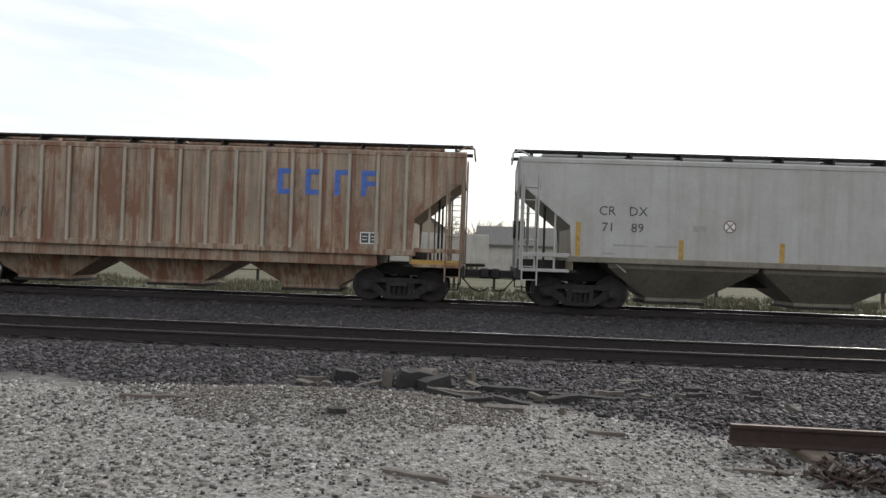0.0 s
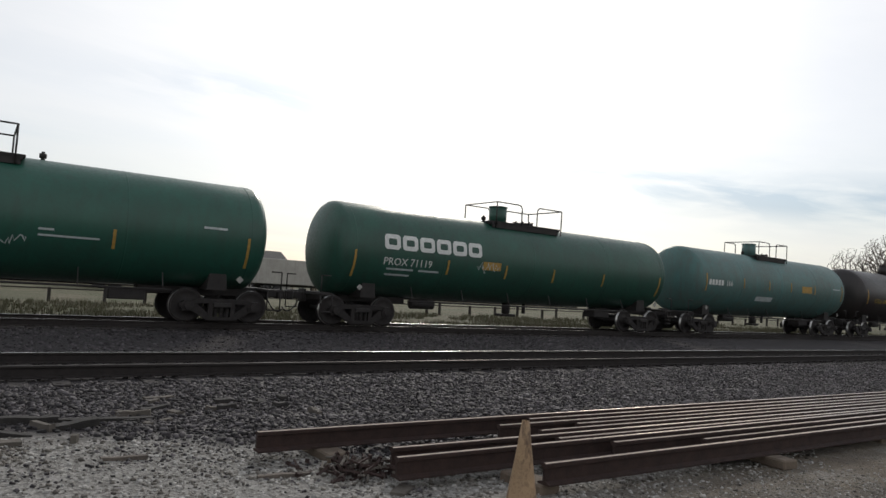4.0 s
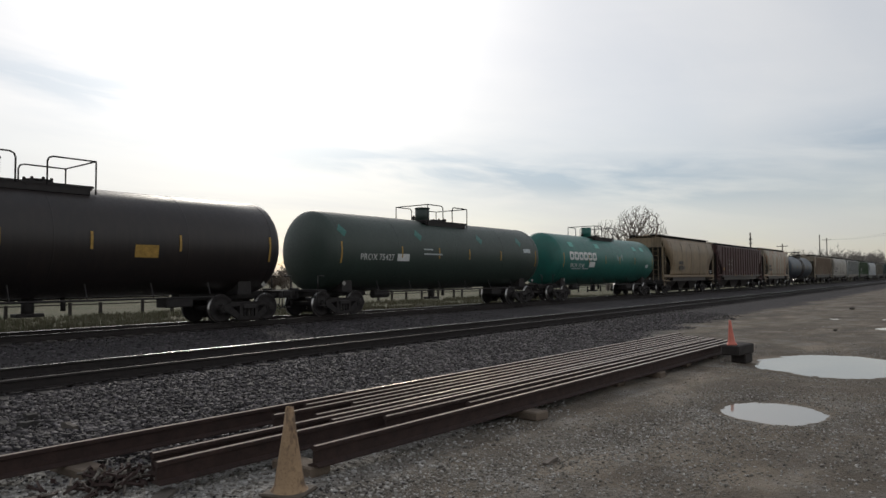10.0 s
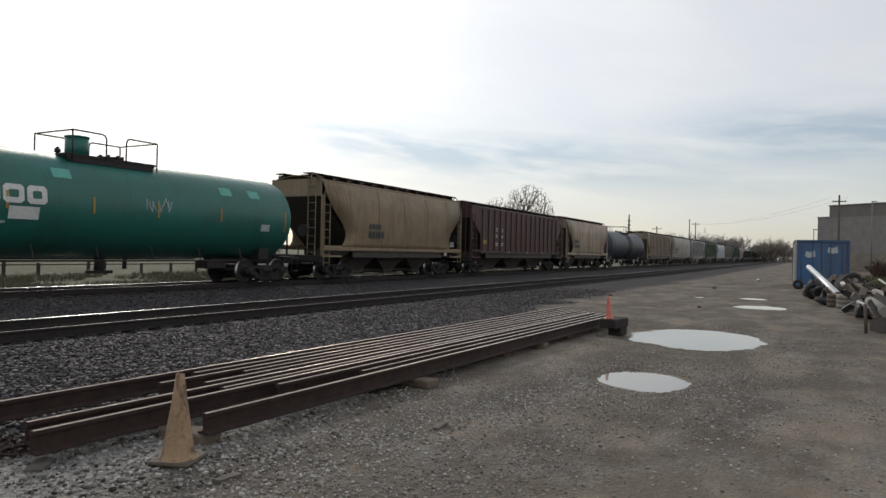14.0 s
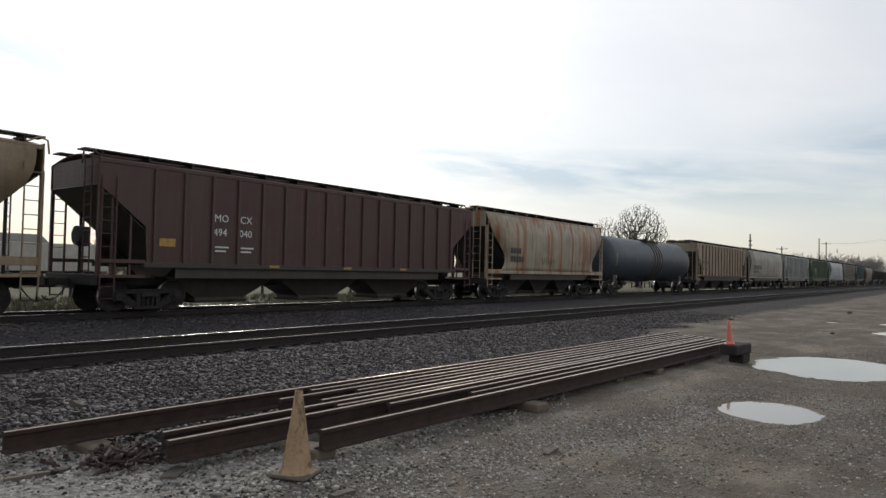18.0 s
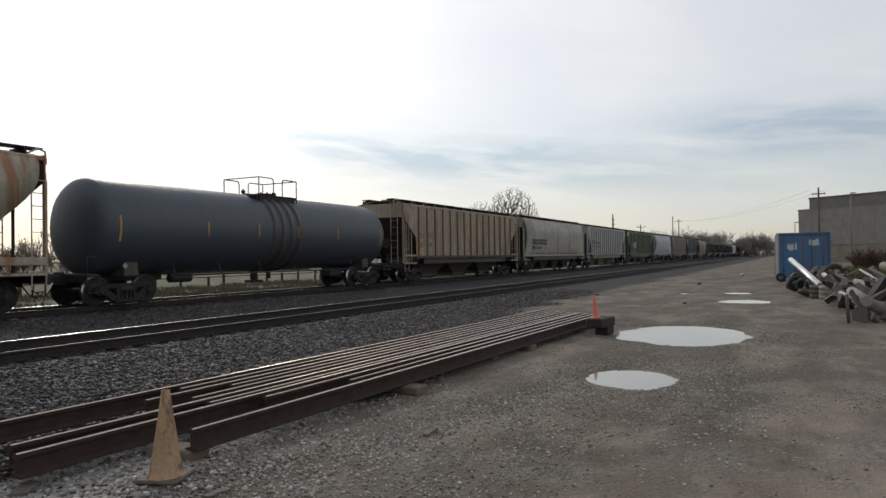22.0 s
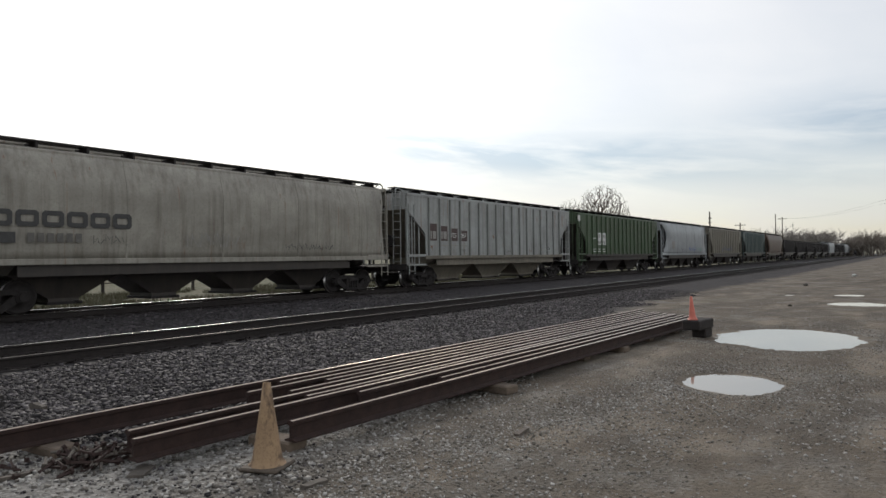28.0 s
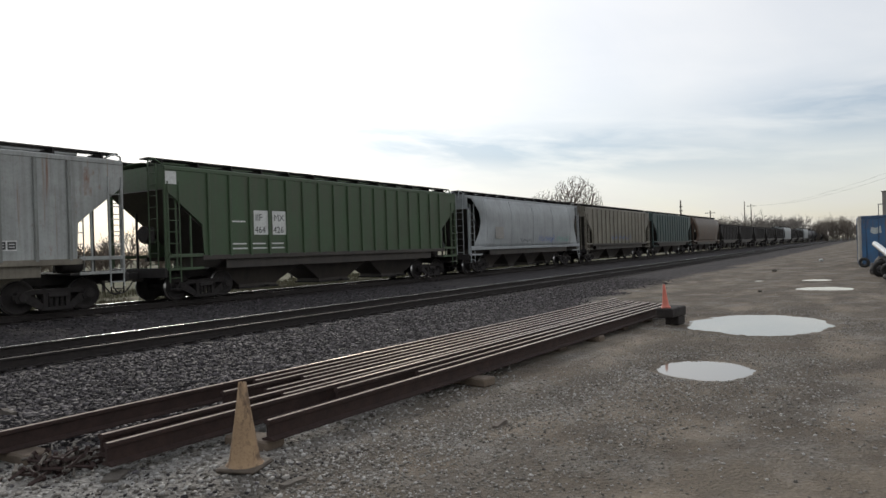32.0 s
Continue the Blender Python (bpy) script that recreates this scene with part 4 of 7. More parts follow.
    # centre sill and discharge bays
    if full_sill:
        bm = bmesh.new()
        box(bm, -hb, hb, -0.2, 0.2, 0.72, 1.32 if open_bays else 1.05, 0.02)
        part("centre_sill", bm, M_STEEL_DARK, car)
    else:
        for s in (-1, 1):
            bm = bmesh.new()
            x0, x1 = sorted((s * hb, s * (hb - 3.0)))
            box(bm, x0, x1, -0.2, 0.2, 0.72, 1.05, 0.02)
            part("stub_sill", bm, M_STEEL_DARK, car)
    span = 2 * (hb - 2.35)
    pitch = span / bays
    for k in range(bays):
        x = -span / 2 + pitch * (k + 0.5)
        bm = bmesh.new()
        t, bt = pitch * 0.5, 0.78 if open_bays else max(0.42, pitch * 0.5 - 1.18)
        rings = []
        for hx, hy, z in ((t, w - 0.06, sill - 0.05), (t * (0.96 if open_bays else 0.985), w - 0.10 if open_bays else 0.8, sill - 0.26 if open_bays else 1.02), (bt, 0.62, 0.36), (bt, 0.62, 0.24)):
            rings.append([bm.verts.new((x + a * hx, b * hy, z)) for a, b in ((-1, -1), (1, -1), (1, 1), (-1, 1))])
        for a, b in zip(rings, rings[1:]):
            for i in range(4):
                bm.faces.new((a[i], a[(i + 1) % 4], b[(i + 1) % 4], b[i]))
        bm.faces.new(rings[-1])
        bm.faces.new(rings[0][::-1])
        bmesh.ops.recalc_face_normals(bm, faces=bm.faces)
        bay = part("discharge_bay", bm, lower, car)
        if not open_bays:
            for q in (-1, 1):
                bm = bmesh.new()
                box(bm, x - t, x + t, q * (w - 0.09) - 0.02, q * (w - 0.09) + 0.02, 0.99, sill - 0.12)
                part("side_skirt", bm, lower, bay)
        if not far:
            bm = bmesh.new()
            box(bm, x - bt - 0.06, x + bt + 0.06, -0.7, 0.7, 0.19, 0.27, 0.01)
            rod(bm, (x + 0.3, -0.95, 0.25), (x + 0.3, -0.6, 0.25), 0.035, 8)
            part("outlet_gate", bm, M_STEEL_DARK, bay)
    for x in tabs:
        bm = bmesh.new()
        box(bm, x - 0.065, x + 0.065, -w - 0.006, -w, sill + 0.02, sill + (0.95 if abs(x) > 6.5 else 0.55))
        part("reflector", bm, M_YELLOW, car, "faded yellow reflector strip")
    running_gear(car, hb - 1.75, hb, far, inset + 0.02)
    if marks:
        marks(car, hb, -w - 0.004)
    return car


def tank_car(length, label, body, radius=1.50, flip=1, dome=True, far=False, marks=None, band=False, dirty=None, deck=1.55, group="freight cars of the train", tabs=M_YELLOW, tab_z=0.0, top_x=0.0):
    """A tank car: shell with dished heads, top platform with rails and dome, stub sills."""
    car = thing("tank_car", label, "tank car", group)
    hb, zc = length / 2 - 0.62, 0.92 + radius
    hs = hb - 0.28
    n = 40
    bm = bmesh.new()
    prof = [(-hs + 0.55 - 0.55 * math.cos(math.pi / 2 * k / 8), max(0.02, radius * math.sin(math.pi / 2 * k / 8))) for k in range(9)]
    prof += [(-hs + 0.55 + (2 * hs - 1.1) * k / 8, radius) for k in range(1, 8)]
    prof += [(-x, r) for x, r in prof[8::-1]]
    rings = [[bm.verts.new((x, -math.sin(2 * math.pi * i / n) * r, zc + math.cos(2 * math.pi * i / n) * r)) for i in range(n)] for x, r in prof]
    for a, b in zip(rings, rings[1:]):
        for i in range(n):
            bm.faces.new((a[i], a[(i + 1) % n], b[(i + 1) % n], b[i]))
    bm.faces.new(rings[0])
    bm.faces.new(rings[-1][::-1])
    bmesh.ops.recalc_face_normals(bm, faces=bm.faces)
    shell = part("tank_shell", bm, body, car, smooth=True)
    if not far:
        for x in (-hs + 0.72, -hs * 0.5, 0.0, hs * 0.5, hs - 0.72):
            bm = bmesh.new()
            a = [bm.verts.new((x - 0.02, math.sin(2 * math.pi * i / n) * (radius + 0.002), zc + math.cos(2 * math.pi * i / n) * (radius + 0.002))) for i in range(n)]
            b = [bm.verts.new((x, math.sin(2 * math.pi * i / n) * (radius + 0.010), zc + math.cos(2 * math.pi * i / n) * (radius + 0.010))) for i in range(n)]
            c = [bm.verts.new((x + 0.02, math.sin(2 * math.pi * i / n) * (radius + 0.002), zc + math.cos(2 * math.pi * i / n) * (radius + 0.002))) for i in range(n)]
            for u, v in ((a, b), (b, c)):
                for i in range(n):
                    bm.faces.new((u[i], u[(i + 1) % n], v[(i + 1) % n], v[i]))
            bmesh.ops.recalc_face_normals(bm, faces=bm.faces)
            part("weld_seam", bm, body, car, smooth=True)
    if band:
        for x in (-0.75, -0.25, 0.25, 0.75):
            bm = bmesh.new()
            outer = [[bm.verts.new((x + dx, math.sin(2 * math.pi * i / n) * (radius + dr), zc + math.cos(2 * math.pi * i / n) * (radius + dr))) for i in range(n)] for dx, dr in ((-0.10, 0.0), (-0.09, 0.06), (0.09, 0.06), (0.10, 0.0))]
            for u, v in zip(outer, outer[1:]):
                for i in range(n):
                    bm.faces.new((u[i], u[(i + 1) % n], v[(i + 1) % n], v[i]))
            bmesh.ops.recalc_face_normals(bm, faces=bm.faces)
            part("shell_band", bm, dirty or body, car, smooth=True)
    top = zc + radius
    # top platform, dome and guard rails
    k = deck * flip
    for y0 in (-0.95, 0.35):
        bm = bmesh.new()
        box(bm, -deck - 0.09, deck + 0.09, y0, y0 + 0.6, top - 0.10, top - 0.04)
        part("walkway", bm, M_STEEL_DARK, car)
    for x in (-deck, 0.0, deck):
        bm = bmesh.new()
        box(bm, x - 0.04, x + 0.04, -0.95, 0.95, top - 0.16, top - 0.10)
        part("walkway_bearer", bm, M_STEEL_DARK, car)
    for q in (-1, 1):
        bm = bmesh.new()
        box(bm, -deck, deck, q * 0.9 - 0.03, q * 0.9 + 0.03, top - 0.28, top - 0.1)
        part("walkway_edge", bm, M_STEEL_DARK, car)
    f = math.copysign(1.0, k) * deck / 1.55
    if dome:
        bm = bmesh.new()
        rod(bm, (0.635 * f, 0, top - 0.06), (0.635 * f, 0, top + 0.58), 0.335, 24)
        housing = part("dome_housing", bm, dirty or body, car)
        bm = bmesh.new()
        rod(bm, (0.635 * f, 0, top + 0.58), (0.635 * f, 0, top + 0.62), 0.355, 24)
        part("lid", bm, dirty or body, housing)
    bm = bmesh.new()
    mx = -0.60 * f
    rod(bm, (mx, 0, top - 0.06), (mx, 0, top + 0.07), 0.30, 18)
    rod(bm, (mx, 0, top + 0.07), (mx, 0, top + 0.12), 0.34, 18)
    manway = part("manway", bm, M_STEEL_DARK, car)
    for j in range(8):
        a = j * math.pi / 4
        bm = bmesh.new()
        box(bm, mx + 0.35 * math.cos(a) - 0.03, mx + 0.35 * math.cos(a) + 0.03, 0.35 * math.sin(a) - 0.03, 0.35 * math.sin(a) + 0.03, top, top + 0.17)
        part("bolt", bm, M_STEEL_DARK, manway)
    bm = bmesh.new()
    vx = (2.05 if f > 0 else 1.28) * f
    rod(bm, (vx, 0, top - 0.04), (vx, 0, top + 0.10), 0.05, 8)
    rod(bm, (vx, 0, top + 0.06), (vx, 0, top + 0.17), 0.085, 10)
    rod(bm, (vx, 0, top + 0.17), (vx, 0, top + 0.22), 0.04, 8)
    part("safety_valve", bm, M_STEEL_DARK, car)
    # two railed bays a side, closed by a rail across each end
    hi = top + 0.66
    for q in (-1, 1):
        y = q * 0.95
        for x0, x1 in ((-1.68, -0.46), (1.43, 0.27)):
            w = math.copysign(0.14, x1 - x0)
            bm = bmesh.new()
            tube(bm, [(x0 * f, y, top - 0.28), (x0 * f, y, hi), ((x1 - w) * f, y, hi), ((x1 - w * 0.3) * f, y, hi - 0.04), (x1 * f, y, hi - 0.14), (x1 * f, y, top - 0.10)], 0.023)
            part("guard_rail", bm, M_STEEL_DARK, car)
    for x in (-1.68, 1.43):
        bm = bmesh.new()
        tube(bm, [(x * f, -0.95, hi), (x * f, 0.95, hi)], 0.022)
        part("end_rail", bm, M_STEEL_DARK, car)
    # the whole platform may sit off the middle of the shell
    for ob in car.children:
        if ob.name.split(".")[0] in ("walkway", "walkway_bearer", "walkway_edge", "dome_housing", "manway", "safety_valve", "guard_rail", "end_rail", "shell_band"):
            ob.location.x = top_x
    # underframe
    for s in (-1, 1):
        bm = bmesh.new()
        x0, x1 = sorted((s * (hb - 3.6), s * (hb + 0.02)))
        box(bm, x0, x1, -0.22, 0.22, 0.72, 1.0, 0.02)
        x0, x1 = sorted((s * (hb - 0.35), s * (hb + 0.02)))
        box(bm, x0, x1, -1.35, 1.35, 0.92, 1.0, 0.01)
        part("stub_sill", bm, M_STEEL_DARK, car)
        bm = bmesh.new()
        poly = [(s * (hb - 2.0), 0.9), (s * (hb - 1.45), 0.9), (s * (hb - 1.5), 1.4), (s * (hb - 1.95), 1.4)]
        slab(bm, poly, -1.05, 1.05)
        part("saddle", bm, dirty or M_STEEL_DARK, car)
        bm = bmesh.new()
        for q in (-1, 1):
            tube(bm, [(s * hb, q * 1.32, 1.0), (s * hb, q * 1.32, 1.5), (s * (hb - 0.3), q * 1.32, 1.5)], 0.02)
            tube(bm, [(s * hb, q * 1.32, 1.0), (s * hb, q * 1.32, 0.42), (s * (hb - 0.38), q * 1.32, 0.42), (s * (hb - 0.38), q * 1.32, 0.98)], 0.02)
        part("end_handrail", bm, M_STEEL_DARK, car)
    for q in (-1, 1):
        bm = bmesh.new()
        tube(bm, [(-hb + 3.0, q * 1.38, 0.86), (hb - 3.0, q * 1.38, 0.86)], 0.03)
        n2 = 6
        for k in range(n2):
            x = -hb + 3.2 + (2 * hb - 6.4) * k / (n2 - 1)
            rod(bm, (x, q * 1.38, 0.86), (x, q * 1.20, 1.30), 0.018, 5)
        part("side_handrail", bm, M_STEEL_DARK, car)
    bm = bmesh.new()
    rod(bm, (0, 0, 0.95), (0, 0, 0.42), 0.16, 12)
    box(bm, -0.35, 0.35, -0.2, 0.2, 0.42, 0.52, 0.02)
    part("bottom_outlet", bm, M_STEEL_DARK, car)
    bm = bmesh.new()
    rod(bm, (0.9, 0, 0.92), (0.9, 0, 0.55), 0.07, 8)
    part("drain_pipe", bm, M_STEEL_DARK, car)
    bm = bmesh.new()
    box(bm, hb - 4.4, hb - 3.5, -0.9, -0.3, 0.55, 0.85, 0.03)
    part("brake_cylinder_box", bm, M_STEEL_DARK, car)
    bm = bmesh.new()
    rod(bm, (-hb + 3.6, -0.6, 0.75), (-hb + 4.5, -0.6, 0.75), 0.16, 12)
    part("air_reservoir", bm, M_STEEL_DARK, car)
    if not far:
        def on_shell(x, z):
            return math.sqrt(max(0.0, radius ** 2 - (z - zc) ** 2))
        for k, x in enumerate((-hs + 0.70, -hs * 0.48, -hs * 0.165, hs * 0.125, hs * 0.465, hs - 0.80)):
            bm = bmesh.new()
            z0, z1 = (zc - 0.50 + tab_z, zc + 0.32 + tab_z) if k in (0, 5) else (zc - 0.24 + tab_z, zc + 0.24 + tab_z)
            zs = [z0 + (z1 - z0) * i / 3 for i in range(4)]
            rows = [[(x - 0.035, -on_shell(x, z) - 0.016, z) for z in zs], [(x + 0.035, -on_shell(x, z) - 0.016, z) for z in zs]]
            sheet(bm, rows, 0.010)
            part("reflector", bm, tabs, car, "faded yellow reflector strip")
        for s in (-1, 1):
            bm = bmesh.new()
            c, d = s * (hs - 0.95), 0.10
            y, z = -1.40, 1.22
            slab(bm, [(c - d, z), (c, z - d), (c + d, z), (c, z + d)], y - 0.012, y)
            part("placard", bm, M_STENCIL, car, "pale diamond placard")
    running_gear(car, hb - 1.55, hb, far)
    if marks:
        marks(car, hb, zc, radius)
    return car

# ---- the cars of the train, from its head; u is the coupling ahead of each car at the start ----
P_TAN = paint("rusty_tan_paint", (0.43, 0.33, 0.235), dirty=0.5, rust=1.1, seed=1, streak=0.6, rust_colour=(0.165, 0.068, 0.032))
P_GREY = paint("pale_grey_paint", (0.49, 0.49, 0.48), dirty=0.32, rust=0.0, seed=2, streak=0.42, dirt=(0.26, 0.24, 0.19))
P_GREYLOW = paint("grimy_grey_paint", (0.26, 0.235, 0.185), dirty=0.5, seed=3, streak=0.5)
P_GREEN = paint("dark_green_paint", (0.022, 0.112, 0.078), dirt=(0.030, 0.040, 0.035), dirty=0.28, seed=4, streak=0.3, rough=0.42)
P_GREEN2 = paint("sooty_green_paint", (0.022, 0.098, 0.068), dirt=(0.030, 0.040, 0.035), dirty=0.35, seed=5, streak=0.4, rough=0.45)
P_TEALGREY = paint("faded_teal_paint", (0.075, 0.19, 0.18), dirty=0.4, seed=6, streak=0.45, rough=0.5)
P_BLACK = paint("black_paint", (0.020, 0.017, 0.017), dirty=0.25, seed=7, streak=0.3, rough=0.42, dirt=(0.05, 0.035, 0.03))
P_OLIVE = paint("dull_grey_green_paint", (0.042, 0.064, 0.052), dirt=(0.030, 0.040, 0.035), dirty=0.3, seed=8, streak=0.3, rough=0.5)
P_TEAL = paint("bright_teal_paint", (0.020, 0.170, 0.138), dirt=(0.030, 0.040, 0.035), dirty=0.25, seed=9, streak=0.2, rough=0.42)
P_BEIGE = paint("grimy_beige_paint", (0.33, 0.240, 0.140), dirty=0.4, rust=0.25, seed=10, streak=0.55)
P_MAROON = paint("maroon_paint", (0.074, 0.024, 0.026), dirty=0.3, rust=0.1, seed=11, streak=0.3)
P_STREAK = paint("rust_streaked_cream_paint", (0.46, 0.41, 0.31), dirty=0.35, rust=1.15, seed=12, streak=0.4, rust_colour=(0.27, 0.105, 0.040), runs_only=True)
P_BLUEGREY = paint("slate_blue_paint", (0.046, 0.068, 0.096), dirty=0.3, seed=13, streak=0.4, rough=0.5)
P_CREAM = paint("faded_cream_paint", (0.40, 0.345, 0.255), dirty=0.4, rust=0.7, seed=14, streak=0.5)
P_STONE = paint("grimy_stone_grey_paint", (0.43, 0.41, 0.355), dirty=0.42, rust=0.15, seed=15, streak=0.5)
P_ICE = paint("faded_ice_grey_paint", (0.46, 0.485, 0.475), dirty=0.34, rust=0.35, seed=16, streak=0.4)
P_FERN = paint("faded_leaf_green_paint", (0.060, 0.115, 0.055), dirty=0.35, seed=17, streak=0.4)
P_WHITE = paint("chalky_white_paint", (0.42, 0.45, 0.465), dirty=0.2, seed=18, streak=0.25)
P_DUST = paint("dusty_tan_paint", (0.28, 0.26, 0.21), dirty=0.45, rust=0.3, seed=19, streak=0.5)
P_TEAL2 = paint("faded_blue_green_paint", (0.060, 0.115, 0.115), dirty=0.35, seed=20, streak=0.4)
P_BROWN = paint("rusty_brown_paint", (0.105, 0.068, 0.048), dirty=0.4, rust=0.5, seed=21, streak=0.4)
P_COAL = paint("sooty_black_paint", (0.022, 0.02, 0.02), dirty=0.4, seed=22, streak=0.3, dirt=(0.035, 0.028, 0.024), rough=0.75)
P_NAVY = paint("dull_navy_paint", (0.028, 0.034, 0.045), dirty=0.4, seed=23, streak=0.3, dirt=(0.04, 0.035, 0.03))
P_RUSTRIB = paint("rust_brown_rib_paint", (0.19, 0.105, 0.055), dirty=0.4, rust=0.6, seed=25, streak=0.5)
P_PALERIB = paint("pale_rib_paint", (0.46, 0.41, 0.33), dirty=0.4, rust=0.35, seed=26, streak=0.4)
P_ICERIB = paint("grimy_ice_grey_paint", (0.30, 0.32, 0.31), dirty=0.4, rust=0.25, seed=27, streak=0.4)
P_BANDS = paint("rust_stained_slate_paint", (0.050, 0.048, 0.050), dirty=0.5, rust=0.5, seed=28, streak=0.6, rust_colour=(0.09, 0.045, 0.03))
# one dark tone for bays, skirts, rib-car sills and slope sheets
P_UNDER = paint("dark_underbody_paint", (0.036, 0.031, 0.029), dirty=0.45, seed=24, streak=0.3)


def tank_text(car, text, x, z, size, material, zc, r, bold=0.0):
    me = lettering(text, size, bold)
    me.materials.clear()
    me.materials.append(material)
    ob = part("lettering", me, None, car)
    ob.location = (x, 0, z)
    wrapped(ob, zc, r)


def tank_blocks(car, x, z, w, h, count, material, zc, r):
    before = set(car.children)
    block_letters(car, x, z, w, h, count, material, 0.0)
    for ob in set(car.children) - before:
        wrapped(ob, zc, r)


def tank_bars(car, rows, material, zc, r, name="stencil_line"):
    for x, z, w, h in rows:
        bm = bmesh.new()
        box(bm, x, x + w, -0.004, 0, z, z + h)
        wrapped(part(name, bm, material, car), zc, r)


def tank_tag(car, x, z, w, h, material, zc, r, seed):
    scribble(car, x, z, w, h, material, 0.0, seed)
    ob = [c for c in car.children if c.name.startswith("graffiti")]
    for o in ob:
        if not o.get("laid"):
            wrapped(o, zc, r, 0.014)
            o["laid"] = 1


def small_panel(car, x, z, w, h, y):
    """A black stencil panel with pale bars and a white frame."""
    bm = bmesh.new()
    box(bm, x, x + w, y - 0.006, y, z, z + h)
    p = part("stencil_panel", bm, M_WHITE, car, "white-framed black stencil panel")
    for k in range(2):
        bm = bmesh.new()
        box(bm, x + 0.03 + k * w / 2, x + w / 2 - 0.015 + k * w / 2, y - 0.010, y - 0.006, z + 0.03, z + h - 0.03)
        part("stencil_field", bm, M_BLACKP, p)
    for k in range(2):
        for q in (0.32, 0.60):
            bm = bmesh.new()
            box(bm, x + 0.06 + k * w / 2, x + w / 2 - 0.05 + k * w / 2, y - 0.013, y - 0.010, z + h * q, z + h * (q + 0.08))
            part("stencil_line", bm, M_WHITE, p)


def badge(car, x, z, r, y):
    """A round white emblem with a red ring and a cross bar."""
    bm = bmesh.new()
    rod(bm, (x, y, z), (x, y - 0.006, z), r, 20)
    p = part("round_emblem", bm, M_WHITE, car, "round white emblem with a red ring")
    bm = bmesh.new()
    for i in range(20):
        a0, a1 = 2 * math.pi * i / 20, 2 * math.pi * (i + 1) / 20
        bm.faces.new([bm.verts.new((x + math.cos(a) * q, y - 0.009, z + math.sin(a) * q)) for a, q in ((a0, r * 0.84), (a1, r * 0.84), (a1, r), (a0, r))])
    for a in (0.8, 2.3):
        d, n = Vector((math.cos(a), 0, math.sin(a))) * r * 0.8, Vector((-math.sin(a), 0, math.cos(a))) * r * 0.09
        c = Vector((x, y - 0.0095 - a * 0.0005, z))
        bm.faces.new([bm.verts.new(p2) for p2 in (c - d - n, c + d - n, c + d + n, c - d + n)])
    part("emblem_ring", bm, M_BROWNP, p)


def end_bulkheads(car, hb):
    for s in (-1, 1):
        bm = bmesh.new()
        x0 = s * (hb - 1.45)
        box(bm, x0 - 0.02, x0 + 0.02, -1.42, 1.42, 1.06, 2.25, 0.01)
        part("end_bulkhead", bm, P_CREAM, car, "cream painted bulkhead under the slope sheet")


def marks_tan(car, hb, y):
    y -= 0.003
    for k, x in enumerate((3.12, 3.90, 4.70, 5.44)):
        bm = bmesh.new()
        t = 0.14
        box(bm, x, x + t, y - 0.004, y, 2.88, 3.58)
        box(bm, x + t, x + 0.46, y - 0.004, y, 3.44, 3.58)
        if k in (0, 1, 3):
            box(bm, x + t, x + 0.46, y - 0.004, y, 3.16 if k == 3 else 2.88, 3.29 if k == 3 else 3.02)
        if k < 3:
            box(bm, x + 0.36, x + 0.46, y - 0.004, y, 3.02, 3.44)
        part("block_mark", bm, M_BLUEP, car, "faded blue sprayed block mark")
    end_bulkheads(car, hb)
    for s in (-1, 1):
        bm = bmesh.new()
        a, b = sorted((s * (hb - 1.4), s * (hb - 0.1)))
        box(bm, a, b, y - 0.02, y + 0.02, 1.06, 1.20)
        part("end_sill_strip", bm, M_YELLOW, car, "yellow painted end sill")
    small_panel(car, 5.45, 1.58, 0.50, 0.32, y)
    for x in (-5.9, -3.6, 0.0, 2.2, 4.0):
        bm = bmesh.new()
        box(bm, x, x + 0.55, y - 0.03, y - 0.0, 1.31, 1.43)
        part("reflector", bm, M_YELLOW, car, "yellow reflector strip on the sill")
    scribble(car, -6.2, 1.9, 2.2, 0.5, M_BLACKP, y, 5)


def marks_grey(car, hb, y):
    end_bulkheads(car, hb)
    letters_on(car, "CR", -6.42, 2.58, 0.35, M_BLACKP, y)
    letters_on(car, "DX", -5.62, 2.58, 0.35, M_BLACKP, y)
    letters_on(car, "71", -6.33, 2.14, 0.35, M_BLACKP, y)
    letters_on(car, "89", -5.55, 2.14, 0.35, M_BLACKP, y)
    badge(car, -2.94, 2.37, 0.17, y)
    badge(car, 2.60, 2.40, 0.17, y)
    small_panel(car, 4.93, 1.88, 0.44, 0.26, y)
    bars_on(car, [(-6.0, 1.75, 0.9, 0.05), (-4.9, 1.75, 0.6, 0.05), (-6.3, 1.52, 0.35, 0.05), (-3.9, 2.2, 0.35, 0.16)], M_STENCIL, y)


